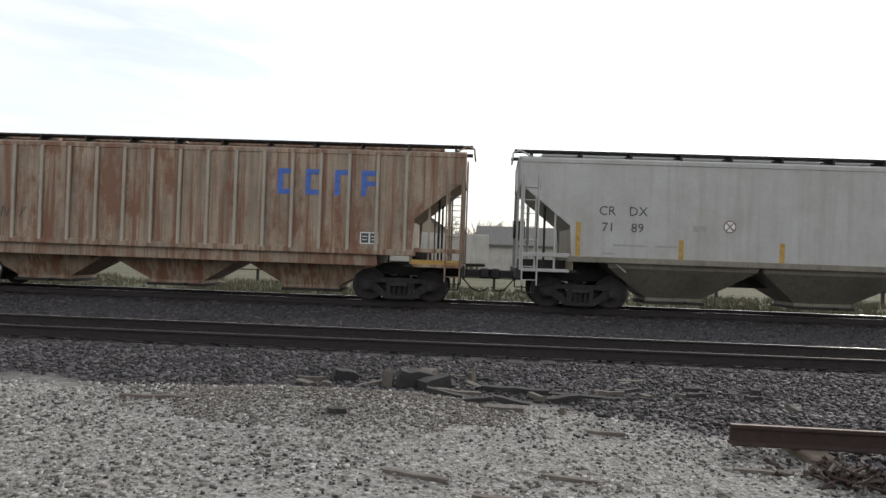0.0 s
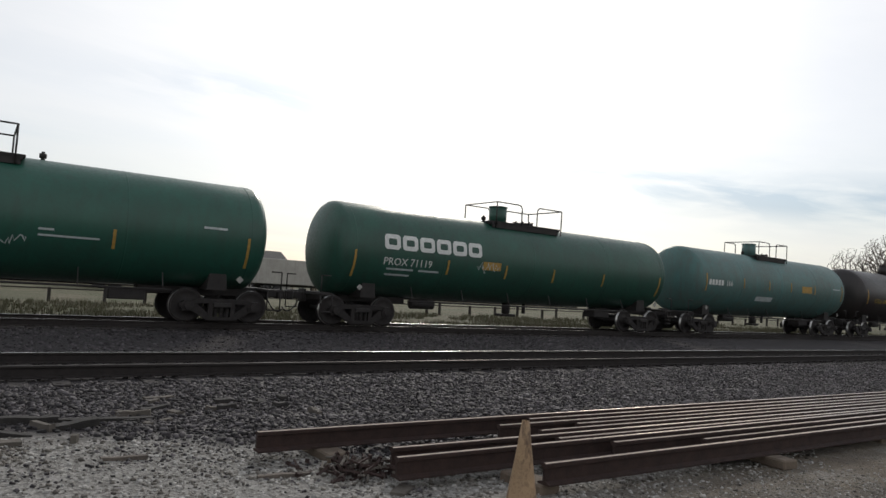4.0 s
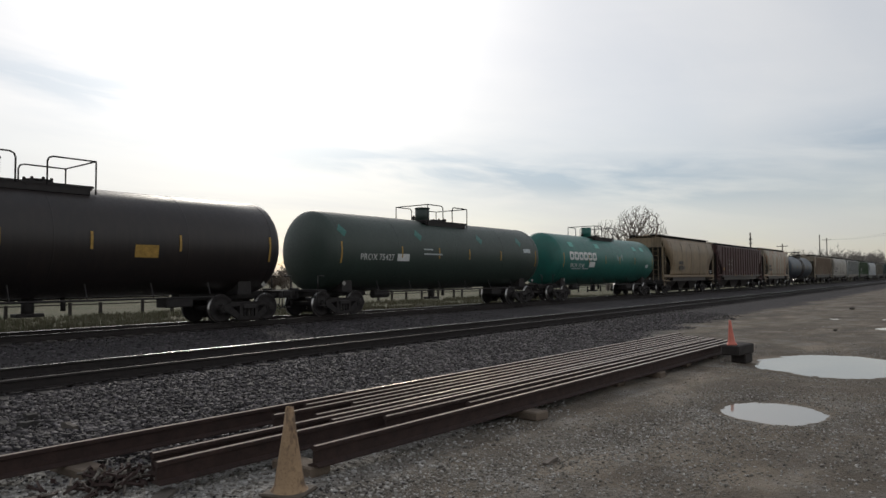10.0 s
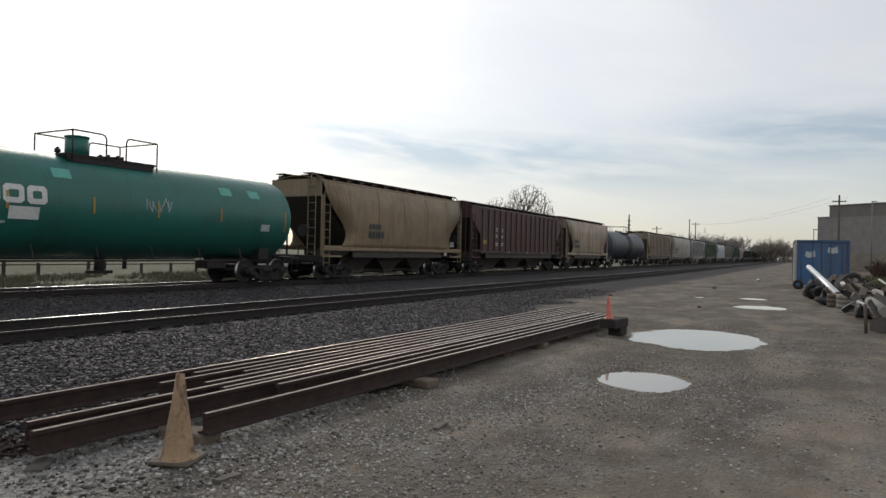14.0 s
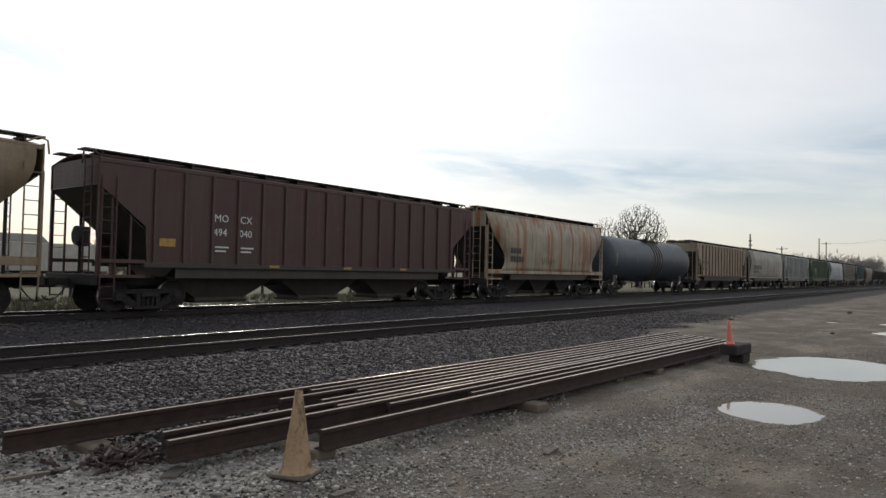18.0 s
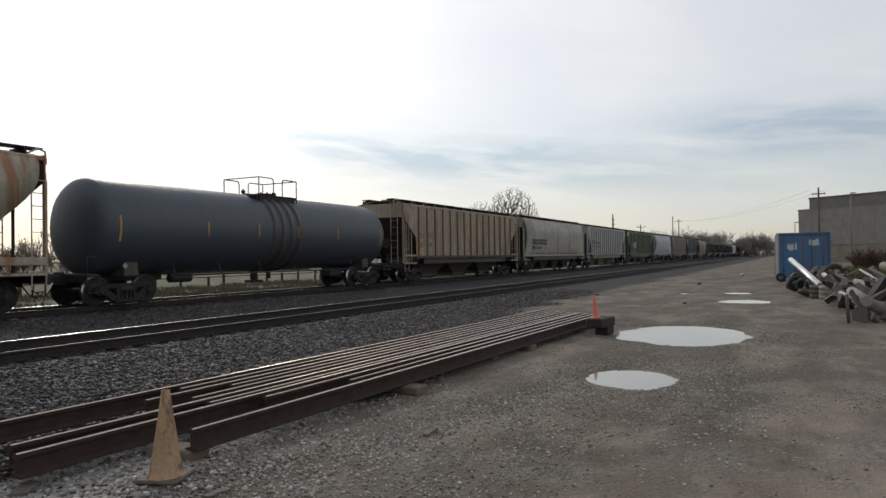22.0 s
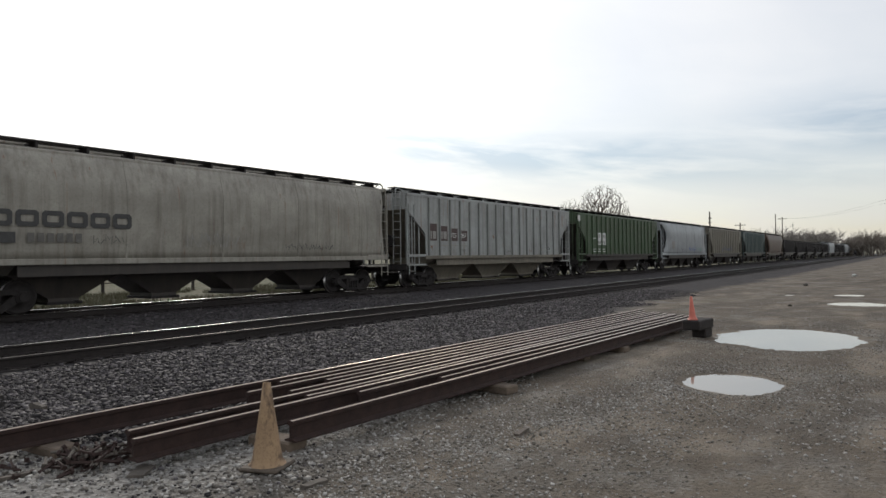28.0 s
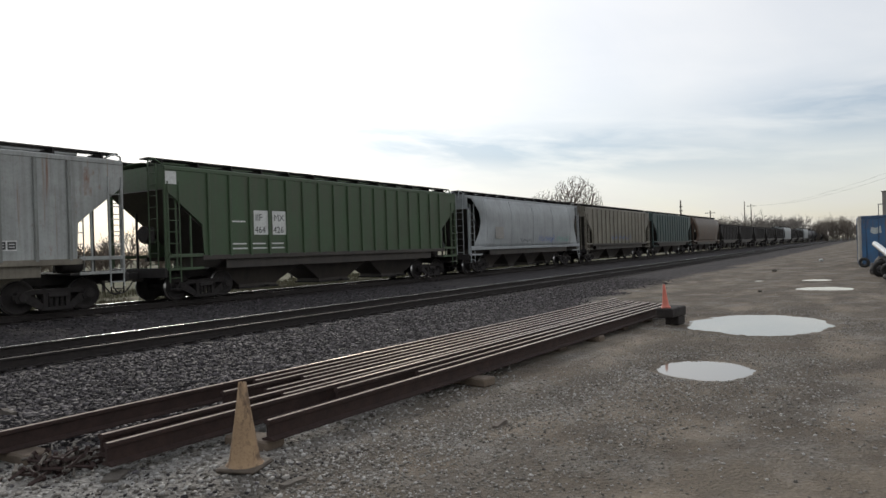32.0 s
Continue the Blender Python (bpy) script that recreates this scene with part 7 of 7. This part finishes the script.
def bare_tree(x, y, h, wide, seed, label, twigs=1500, thick=0.011, stems=5):
    """A leafless round-headed tree: stems that fork towards points spread through its crown."""
    rng = np.random.default_rng(seed)
    t = thing("bare_tree", label, "tree", at=pose(x, y, ground_z(x, y) - 0.1))
    foot = h * 0.10
    lo = h * 0.20
    goals = []
    while len(goals) < twigs:
        p = rng.uniform(-1, 1, 3)
        r = np.linalg.norm(p)
        if r > 1 or rng.uniform() > r ** 1.4 + 0.12:
            continue
        edge = 1 + 0.16 * noise.noise((p[0] * 2.2 + seed, p[1] * 2.2, p[2] * 2.2)) * 2
        if r * edge > 1:
            continue
        goals.append((p[0] * wide, p[1] * wide, lo + (p[2] + 1) / 2 * (h - lo) * (1.0 if p[2] > -0.4 else 1.1)))
    goals = np.array(goals)
    goals = goals[np.argsort(np.linalg.norm(goals - (0, 0, foot), axis=1))]
    nodes, up, far = [np.array((0, 0, 0.0)), np.array((0, 0, foot))], [0, 0], [0.0, foot]
    for k in range(stems):
        a, m = 2.4 * k, 1
        for q in range(1, 5):
            u = q / 4
            nodes.append(np.array((math.cos(a) * wide * 0.42 * u ** 1.3 + rng.normal(0, 0.06), math.sin(a) * wide * 0.42 * u ** 1.3 + rng.normal(0, 0.06), foot + h * 0.42 * u * (0.75 + 0.25 * (k % 2)))))
            up.append(m)
            m = len(nodes) - 1
            far.append(far[up[-1]] + float(np.linalg.norm(nodes[m] - nodes[up[-1]])))
    for p in goals:
        known = np.array(nodes)
        j = int(np.argmin(np.linalg.norm(known - p, axis=1) * (1 + 0.6 * (known[:, 2] > p[2])) + 0.22 * np.array(far)))
        nodes.append(p)
        up.append(j)
        far.append(far[j] + float(np.linalg.norm(p - nodes[j])))
    load = [1.0] * len(nodes)
    for k in range(len(nodes) - 1, 0, -1):
        load[up[k]] += load[k]
    trunk, crown = bmesh.new(), bmesh.new()
    for k in range(1, len(nodes)):
        r = thick * load[k] ** 0.42
        rod(trunk if k == 1 else crown, nodes[up[k]], nodes[k], thick * max(load[k], 1.0) ** 0.45, 8 if load[k] > 60 else 3, r * 0.85, caps=False)
    part("trunk", trunk, M_TWIG, t)
    part("crown", crown, M_TWIG, t)
    return t


bare_tree(89.1, 35.1, 11.9, 3.9, 3, "large bare round-headed tree behind the train", 2600, 0.017)
bare_tree(87.3, 39.0, 10.0, 2.9, 8, "smaller bare tree beside the large one", 1200, 0.016, 4)


def thicket(name, label, spots, seed, material, twig=0.05, levels=4):
    """Far bare woods: many small trees in one mesh."""
    rng = random.Random(seed)
    bm = bmesh.new()

    def grow(p, d, length, r, level):
        q = p + d * length
        rod(bm, p, q, r, 3, r * 0.7, caps=False)
        if level >= levels:
            return
        for k in range(3 if level else 5):
            nd = (d + Vector((rng.gauss(0, 0.5), rng.gauss(0, 0.5), rng.uniform(0, 0.3)))).normalized()
            grow(p + d * length * rng.uniform(0.3, 1.0), nd, length * (rng.uniform(0.6, 0.85) if level else 2.0), max(r * 0.6, twig), level + 1)

    for x, y, h in spots:
        h *= 1.3
        grow(Vector((x, y, -0.3)), Vector((rng.gauss(0, 0.05), rng.gauss(0, 0.05), 1)).normalized(), h * 0.12, h * 0.016, 0)
    solid(name, bm, material, label, "woods", kind="stuff")


M_FARBRUSH = plain("grey_brown_brush_twigs", (0.145, 0.118, 0.095), 0.95, 0.25, 0.5, 0, 0)
# far bark tones, lightened so the colour carries the distance haze
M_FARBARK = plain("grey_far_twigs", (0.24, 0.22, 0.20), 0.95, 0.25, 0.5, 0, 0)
M_HAZEBARK = plain("hazed_brown_twigs", (0.20, 0.175, 0.15), 0.95, 0.25, 0.5, 0, 0)
rg = random.Random(21)
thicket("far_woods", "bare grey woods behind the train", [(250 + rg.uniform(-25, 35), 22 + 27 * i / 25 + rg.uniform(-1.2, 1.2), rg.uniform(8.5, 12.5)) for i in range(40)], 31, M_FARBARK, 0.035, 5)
thicket("far_trees", "dense brown trees beyond the end of the yard", [(300 + rg.uniform(-12, 12), 4.5 + 17 * i / 29, (8.5 + 7.5 * math.sin(math.pi * (i + 1) / 31)) * rg.uniform(0.72, 0.86)) for i in range(30)], 32, M_HAZEBARK, 0.03, 4)
thicket("far_woods", "bare trees along the far side of the field", [(-75 + 4.2 * i + rg.uniform(-2, 2), 104 + rg.uniform(-8, 8), rg.uniform(5.5, 8.5)) for i in range(46)], 33, M_HAZEBARK, 0.03)
thicket("field_brush", "dense brown bare trees and brush along the far side of the field", [(-85 + 0.52 * i + rg.uniform(-0.5, 0.5), 86 + rg.uniform(-5, 8), rg.uniform(5.0, 8.0) if i < 190 else rg.uniform(3.0, 5.5)) for i in range(310)], 36, M_FARBRUSH, 0.028, 4)


M_BRUSH = plain("brown_brush_twigs", (0.070, 0.042, 0.030), 0.95, 0.3, 0.8, 0, 0)
thicket("brown_brush", "dead reddish-brown brush in front of the warehouse", [(58 + rg.uniform(-2.5, 2.5), -4.2 - 3.6 * i / 33 + rg.uniform(-0.2, 0.2), rg.uniform(2.2, 3.1)) for i in range(34)], 34, M_BRUSH, 0.02, 3)
thicket("brown_brush", "low tangled dead weeds along the edge of the yard", [(46 + rg.uniform(-9, 12), -2.6 - 12 * i / 119 + rg.uniform(-0.5, 0.5), rg.uniform(0.7, 1.3)) for i in range(120)], 35, M_BRUSH, 0.012, 3)


# ---- poles and wires ----
M_POLE = plain("weathered_pole_wood", (0.10, 0.085, 0.07), 0.9, 0.3, 3.0)


def utility_pole(x, y, h, arms=1, label="weathered wooden utility pole with a crossarm", r=0.15):
    p = thing("utility_pole", label, "utility pole", "utility poles", at=pose(x, y, -0.3))
    bm = bmesh.new()
    rod(bm, (0, 0, 0), (0, 0, h + 0.3), r, 10, r * 0.7)
    part("pole", bm, M_POLE, p)
    for k in range(arms):
        bm = bmesh.new()
        z = h - 0.25 - k * 0.55 - (0.3 if arms > 1 else 0)
        half = 0.75 if arms > 1 else 1.0
        box(bm, -0.05, 0.05, -half, half, z, z + 0.12)
        arm = part("crossarm", bm, M_POLE, p)
        for yy in (-half + 0.12, half - 0.12):
            bm = bmesh.new()
            rod(bm, (0, yy, z + 0.14), (0, yy, z + 0.26), 0.04, 8)
            part("insulator", bm, M_GALV, arm)
    return p


def at_bearing(deg, dist):
    return dist * math.sin(radians(deg)), dist * math.cos(radians(deg))


for deg, dist, el, arms in ((76.77, 120, 3.32, 0), (78.97, 150, 2.38, 1), (81.45, 185, 2.98, 0), (81.91, 190, 2.73, 1), (91.8, 95, 4.75, 2)):
    x, y = at_bearing(deg, dist)
    utility_pole(x, y, 1.6 + dist * math.tan(radians(el)), arms, "weathered wooden utility pole with a crossarm" if arms else "bare wooden utility pole")
for k in range(3):
    x, y = at_bearing(76.77, 120)
    bm = bmesh.new()
    box(bm, -0.08, 0.3, -0.2, 0.2, 6.0 + k * 0.7, 6.2 + k * 0.7)
    solid("pole_bracket", bm, M_POLE, "small bracket on the utility pole", "bracket", at=pose(x, y, 0))


M_LAMP = plain("dull_lamp_post_steel", (0.16, 0.155, 0.15), 0.6, 0.2, 3.0, 0.3)


def lamp_post(x, y, h, turn):
    p = thing("street_lamp", "tall grey lamp post in front of the warehouse", "street lamp", "lamp posts", at=pose(x, y, 0, 0, 0, turn))
    bm = bmesh.new()
    rod(bm, (0, 0, 0), (0, 0, h), 0.075, 10, 0.05)
    part("post", bm, M_LAMP, p)
    bm = bmesh.new()
    box(bm, -0.5, 0.1, -0.12, 0.12, h - 0.03, h + 0.1, 0.03)
    part("lamp_head", bm, M_GALV, p)


for deg, dist, el in ((99.6, 62, 5.9), (93.85, 92, 4.2), (90.2, 112, 2.2)):
    x, y = at_bearing(deg, dist)
    lamp_post(x, y, 1.6 + dist * math.tan(radians(el)), 90)


def wire(a, b, sag, r=0.03):
    c = bpy.data.curves.new("overhead_wire", "CURVE")
    c.dimensions, c.bevel_depth = "3D", r
    s = c.splines.new("POLY")
    s.points.add(16)
    for i in range(17):
        u = i / 16
        p = Vector(a).lerp(Vector(b), u)
        s.points[i].co = (p.x, p.y, p.z - sag * 4 * u * (1 - u), 1)
    c.materials.append(M_RUBBER)
    tagged(new("overhead_wire", c), "thin overhead wire between the utility poles", "wire", "overhead wires")


xa, ya = at_bearing(81.91, 190)
xb, yb = at_bearing(91.8, 95)
for dy in (-0.9, 0.9):
    wire((xa, ya + dy, 10.3), (xb, yb + dy, 9.2), 1.2, 0.009)


# ---- buildings ----
M_CLADB = paint("dull_brown_metal_cladding", (0.215, 0.197, 0.185), dirty=0.3, seed=58, streak=0.3, rough=0.7)
M_CLAD = paint("dull_grey_metal_cladding", (0.285, 0.268, 0.258), dirty=0.2, seed=51, streak=0.3, rough=0.6)
M_CLAD2 = paint("pale_grey_metal_cladding", (0.33, 0.325, 0.315), dirty=0.2, seed=52, streak=0.2, rough=0.6)
M_BLOCKW = paint("pale_block_wall", (0.30, 0.27, 0.225), dirty=0.3, seed=53, streak=0.2, rough=0.9)
M_TANWALL = paint("tan_metal_wall", (0.34, 0.29, 0.23), dirty=0.25, seed=54, streak=0.3, rough=0.7)
M_GLASSD = plain("dark_window_glass", (0.03, 0.035, 0.04), 0.15, 0.2, 3.0)
M_SHINGLE = plain("dark_roof_shingles", (0.10, 0.095, 0.09), 0.9, 0.3, 4.0)


def warehouse():
    # x runs along the front, away from the track; the front faces -y in its own space
    b = thing("warehouse", "long dull grey metal-clad warehouse with a brown upper storey", "warehouse", at=pose(115, -2.4, 0, 0, 0, 232))
    low, h, l, base = 7.85, 9.5, 60, 2.55
    bm = bmesh.new()
    box(bm, -1.9, l, 0, 30, base, low)
    part("wall", bm, M_CLAD, b)
    bm = bmesh.new()
    box(bm, -1.9, l, 0.06, 29.9, 0, base)
    part("base_wall", bm, M_BLOCKW, b)
    bm = bmesh.new()
    box(bm, 0.0, 15.0, -0.03, 29.5, low, h)
    part("upper_wall", bm, M_CLADB, b)
    bm = bmesh.new()
    box(bm, 15.0, l, -0.03, 29.5, low, h + 0.4)
    part("pale_upper_wall", bm, M_CLAD2, b, "pale upper wall panels")
    bm = bmesh.new()
    box(bm, -0.15, 15.0, -0.15, 29.7, h, h + 0.16, 0.03)
    part("roof_edge", bm, M_CLADB, b)
    bm = bmesh.new()
    box(bm, -2.0, 0.0, -0.1, 29, low, low + 0.14, 0.03)
    part("roof_edge", bm, M_CLADB, b)
    for k in range(29):
        bm = bmesh.new()
        x = -1.6 + k * 2.0
        box(bm, x, x + 0.05, -0.010, 0.0, base, low)
        part("cladding_rib", bm, M_CLAD, b)
    bm = bmesh.new()
    box(bm, 19.9, 21.7, -0.5, 0.06, 0.0, 3.9)
    door = part("door_recess", bm, M_GLASSD, b, "dark doorway")
    bm = bmesh.new()
    box(bm, 19.6, 22.0, -0.9, 0.0, 3.9, 4.15)
    part("canopy", bm, M_CLADB, door)
    bm = bmesh.new()
    box(bm, -2.5, -1.95, 3.0, 4.2, 4.6, 5.8)
    part("vent_box", bm, M_CLADB, b)


warehouse()


def shed():
    b = thing("shed", "tan metal shed at the edge of the yard", "shed", at=pose(62, -14.7, 0, 0, 0, 275))
    bm = bmesh.new()
    box(bm, 0, 9, 0, 8, 0, 4.3)
    part("wall", bm, M_TANWALL, b)
    bm = bmesh.new()
    slab(bm, [(-0.3, 4.3), (9.3, 4.3), (9.3, 4.45), (-0.3, 4.75)], -0.3, 8.3)
    part("roof", bm, M_CLAD2, b)
    bm = bmesh.new()
    box(bm, 1.2, 4.2, -0.05, 0.02, 0, 3.2)
    part("door", bm, M_BLOCKW, b)


shed()


def house(x, y, w, d, h, peak, turn, label, walls):
    b = thing("house", label, "house", "houses beyond the field", at=pose(x, y, -0.3, 0, 0, turn))
    bm = bmesh.new()
    slab(bm, [(-w / 2, 0), (w / 2, 0), (w / 2, h), (0, peak), (-w / 2, h)], 0, d)
    part("wall", bm, walls, b)
    for s in (-1, 1):
        bm = bmesh.new()
        slab(bm, [(0, peak + 0.02), (s * (w / 2 + 0.4), h - 0.26), (s * (w / 2 + 0.4), h - 0.06), (0, peak + 0.24)], -0.35, d + 0.35)
        part("roof", bm, M_SHINGLE, b)
    for s in (-1, 1):
        bm = bmesh.new()
        box(bm, s * w * 0.24 - 0.5, s * w * 0.24 + 0.5, -0.05, 0.03, 1.2, 2.6)
        win = part("window", bm, M_WHITE, b)
        bm = bmesh.new()
        box(bm, s * w * 0.24 - 0.42, s * w * 0.24 + 0.42, -0.07, -0.05, 1.28, 2.52)
        part("pane", bm, M_GLASSD, win)
    bm = bmesh.new()
    box(bm, -0.5, 0.5, -0.05, 0.03, 0, 2.1)
    part("door", bm, M_BROWNP, b)


house(-7.6, 78, 8.5, 12, 4.6, 7.6, 0, "house with a grey gable roof and pale siding beyond the field", M_TANWALL)
house(9.5, 82, 11, 9, 3.2, 5.2, 90, "low house with a dark roof beyond the field", M_SIDING)
house(34, 88, 10, 9, 3.0, 5.0, 90, "pale low house beyond the field", M_SIDING)
house(-34, 86, 10, 9, 3.4, 5.6, 90, "low house with pale walls beyond the field", M_SIDING)


def box_trailer(x, y, l, turn, label, material):
    t = thing("box_trailer", label, "trailer", "parked trailers", at=pose(x, y, ground_z(x, y), 0, 0, turn))
    bm = bmesh.new()
    box(bm, -l / 2, l / 2, -1.25, 1.25, 1.1, 3.6, 0.05)
    part("body", bm, material, t)
    bm = bmesh.new()
    box(bm, -l / 2 + 0.2, l / 2 - 0.2, -0.5, 0.5, 0.85, 1.1)
    for s in (-1, 1):
        box(bm, l / 2 - 2.6, l / 2 - 2.45, s * 0.8 - 0.05, s * 0.8 + 0.05, 0, 0.9)
    part("chassis", bm, M_STEEL_DARK, t)
    for u in (-l / 2 + 1.2, -l / 2 + 2.4):
        for s in (-1, 1):
            bm = bmesh.new()
            rod(bm, (u, s * 0.85, 0.5), (u, s * 1.2, 0.5), 0.5, 16)
            part("wheel", bm, M_RUBBER, t)


box_trailer(-3.2, 58, 8.5, 4, "white box trailer parked beyond the field", M_SIDING)
box_trailer(12.5, 62, 10, -3, "pale grey box trailer parked beyond the field", P_WHITE)
box_trailer(27, 66, 9, 8, "white box trailer parked beyond the field", M_SIDING)


# ---- low fence in the field ----
def fence():
    f = thing("fence", "low dark post-and-rail fence along the field", "fence", kind="structure", at=pose(0, 37, -0.28))
    bm = bmesh.new()
    box(bm, -0.07, 0.07, -0.07, 0.07, 0, 0.78, 0.01)
    post = mesh_of("post", bm, M_TIMBERD)
    for k in range(60):
        part("post", post, None, f).location = (-16 + 2.1 * k + random.uniform(-0.5, 0.5), random.uniform(-0.3, 0.3), random.uniform(-0.12, 0.05))
    for z in (0.60,):
        bm = bmesh.new()
        box(bm, -17, 112, -0.025, 0.025, z, z + 0.06)
        part("rail", bm, M_TIMBERD, f)


M_TIMBERD = plain("dark_fence_timber", (0.034, 0.028, 0.024), 0.9, 0.35, 6.0)
fence()


# ---- grass ----
def grass_tufts(name, n, x0, x1, y0, y1, lo, hi, colours, seed, label, blade=0.012):
    rng = np.random.default_rng(seed)
    xs, ys = rng.uniform(x0, x1, n), rng.uniform(y0, y1, n)
    verts, faces = [], []
    for x, y in zip(xs, ys):
        if noise.noise((x * 0.25, y * 0.25, 5)) < -0.2:
            continue
        z = ground_z(x, y)
        for k in range(5):
            a, h = rng.uniform(0, 6.28), rng.uniform(lo, hi)
            bx, by = x + rng.normal(0, 0.05), y + rng.normal(0, 0.05)
            dx, dy, w = math.cos(a) * blade, math.sin(a) * blade, h * rng.uniform(0.15, 0.6)
            i = len(verts)
            verts += [(bx - dx, by - dy, z - 0.02), (bx + dx, by + dy, z - 0.02), (bx + math.sin(a) * w, by - math.cos(a) * w, z + h)]
            faces.append((i, i + 1, i + 2))
    me = bpy.data.meshes.new(name)
    me.from_pydata(verts, [], faces)
    me.materials.append(per_piece(name + "_blades", colours[0], colours, 0.9))
    tagged(new(name, me), label, "grass", kind="stuff")


grass_tufts("field_grass", 15000, -26, 60, 22.6, 37, 0.08, 0.30, [(0.125, 0.108, 0.068), (0.095, 0.092, 0.048), (0.062, 0.078, 0.034), (0.145, 0.126, 0.085)], 41, "dry yellow and green grass behind the railway tracks", 0.02)
grass_tufts("yard_weeds", 5200, 25, 60, -12, -3.3, 0.2, 0.65, [(0.07, 0.10, 0.03), (0.10, 0.12, 0.045), (0.16, 0.15, 0.07)], 42, "green weeds round the scrap heap", 0.03)

motions()
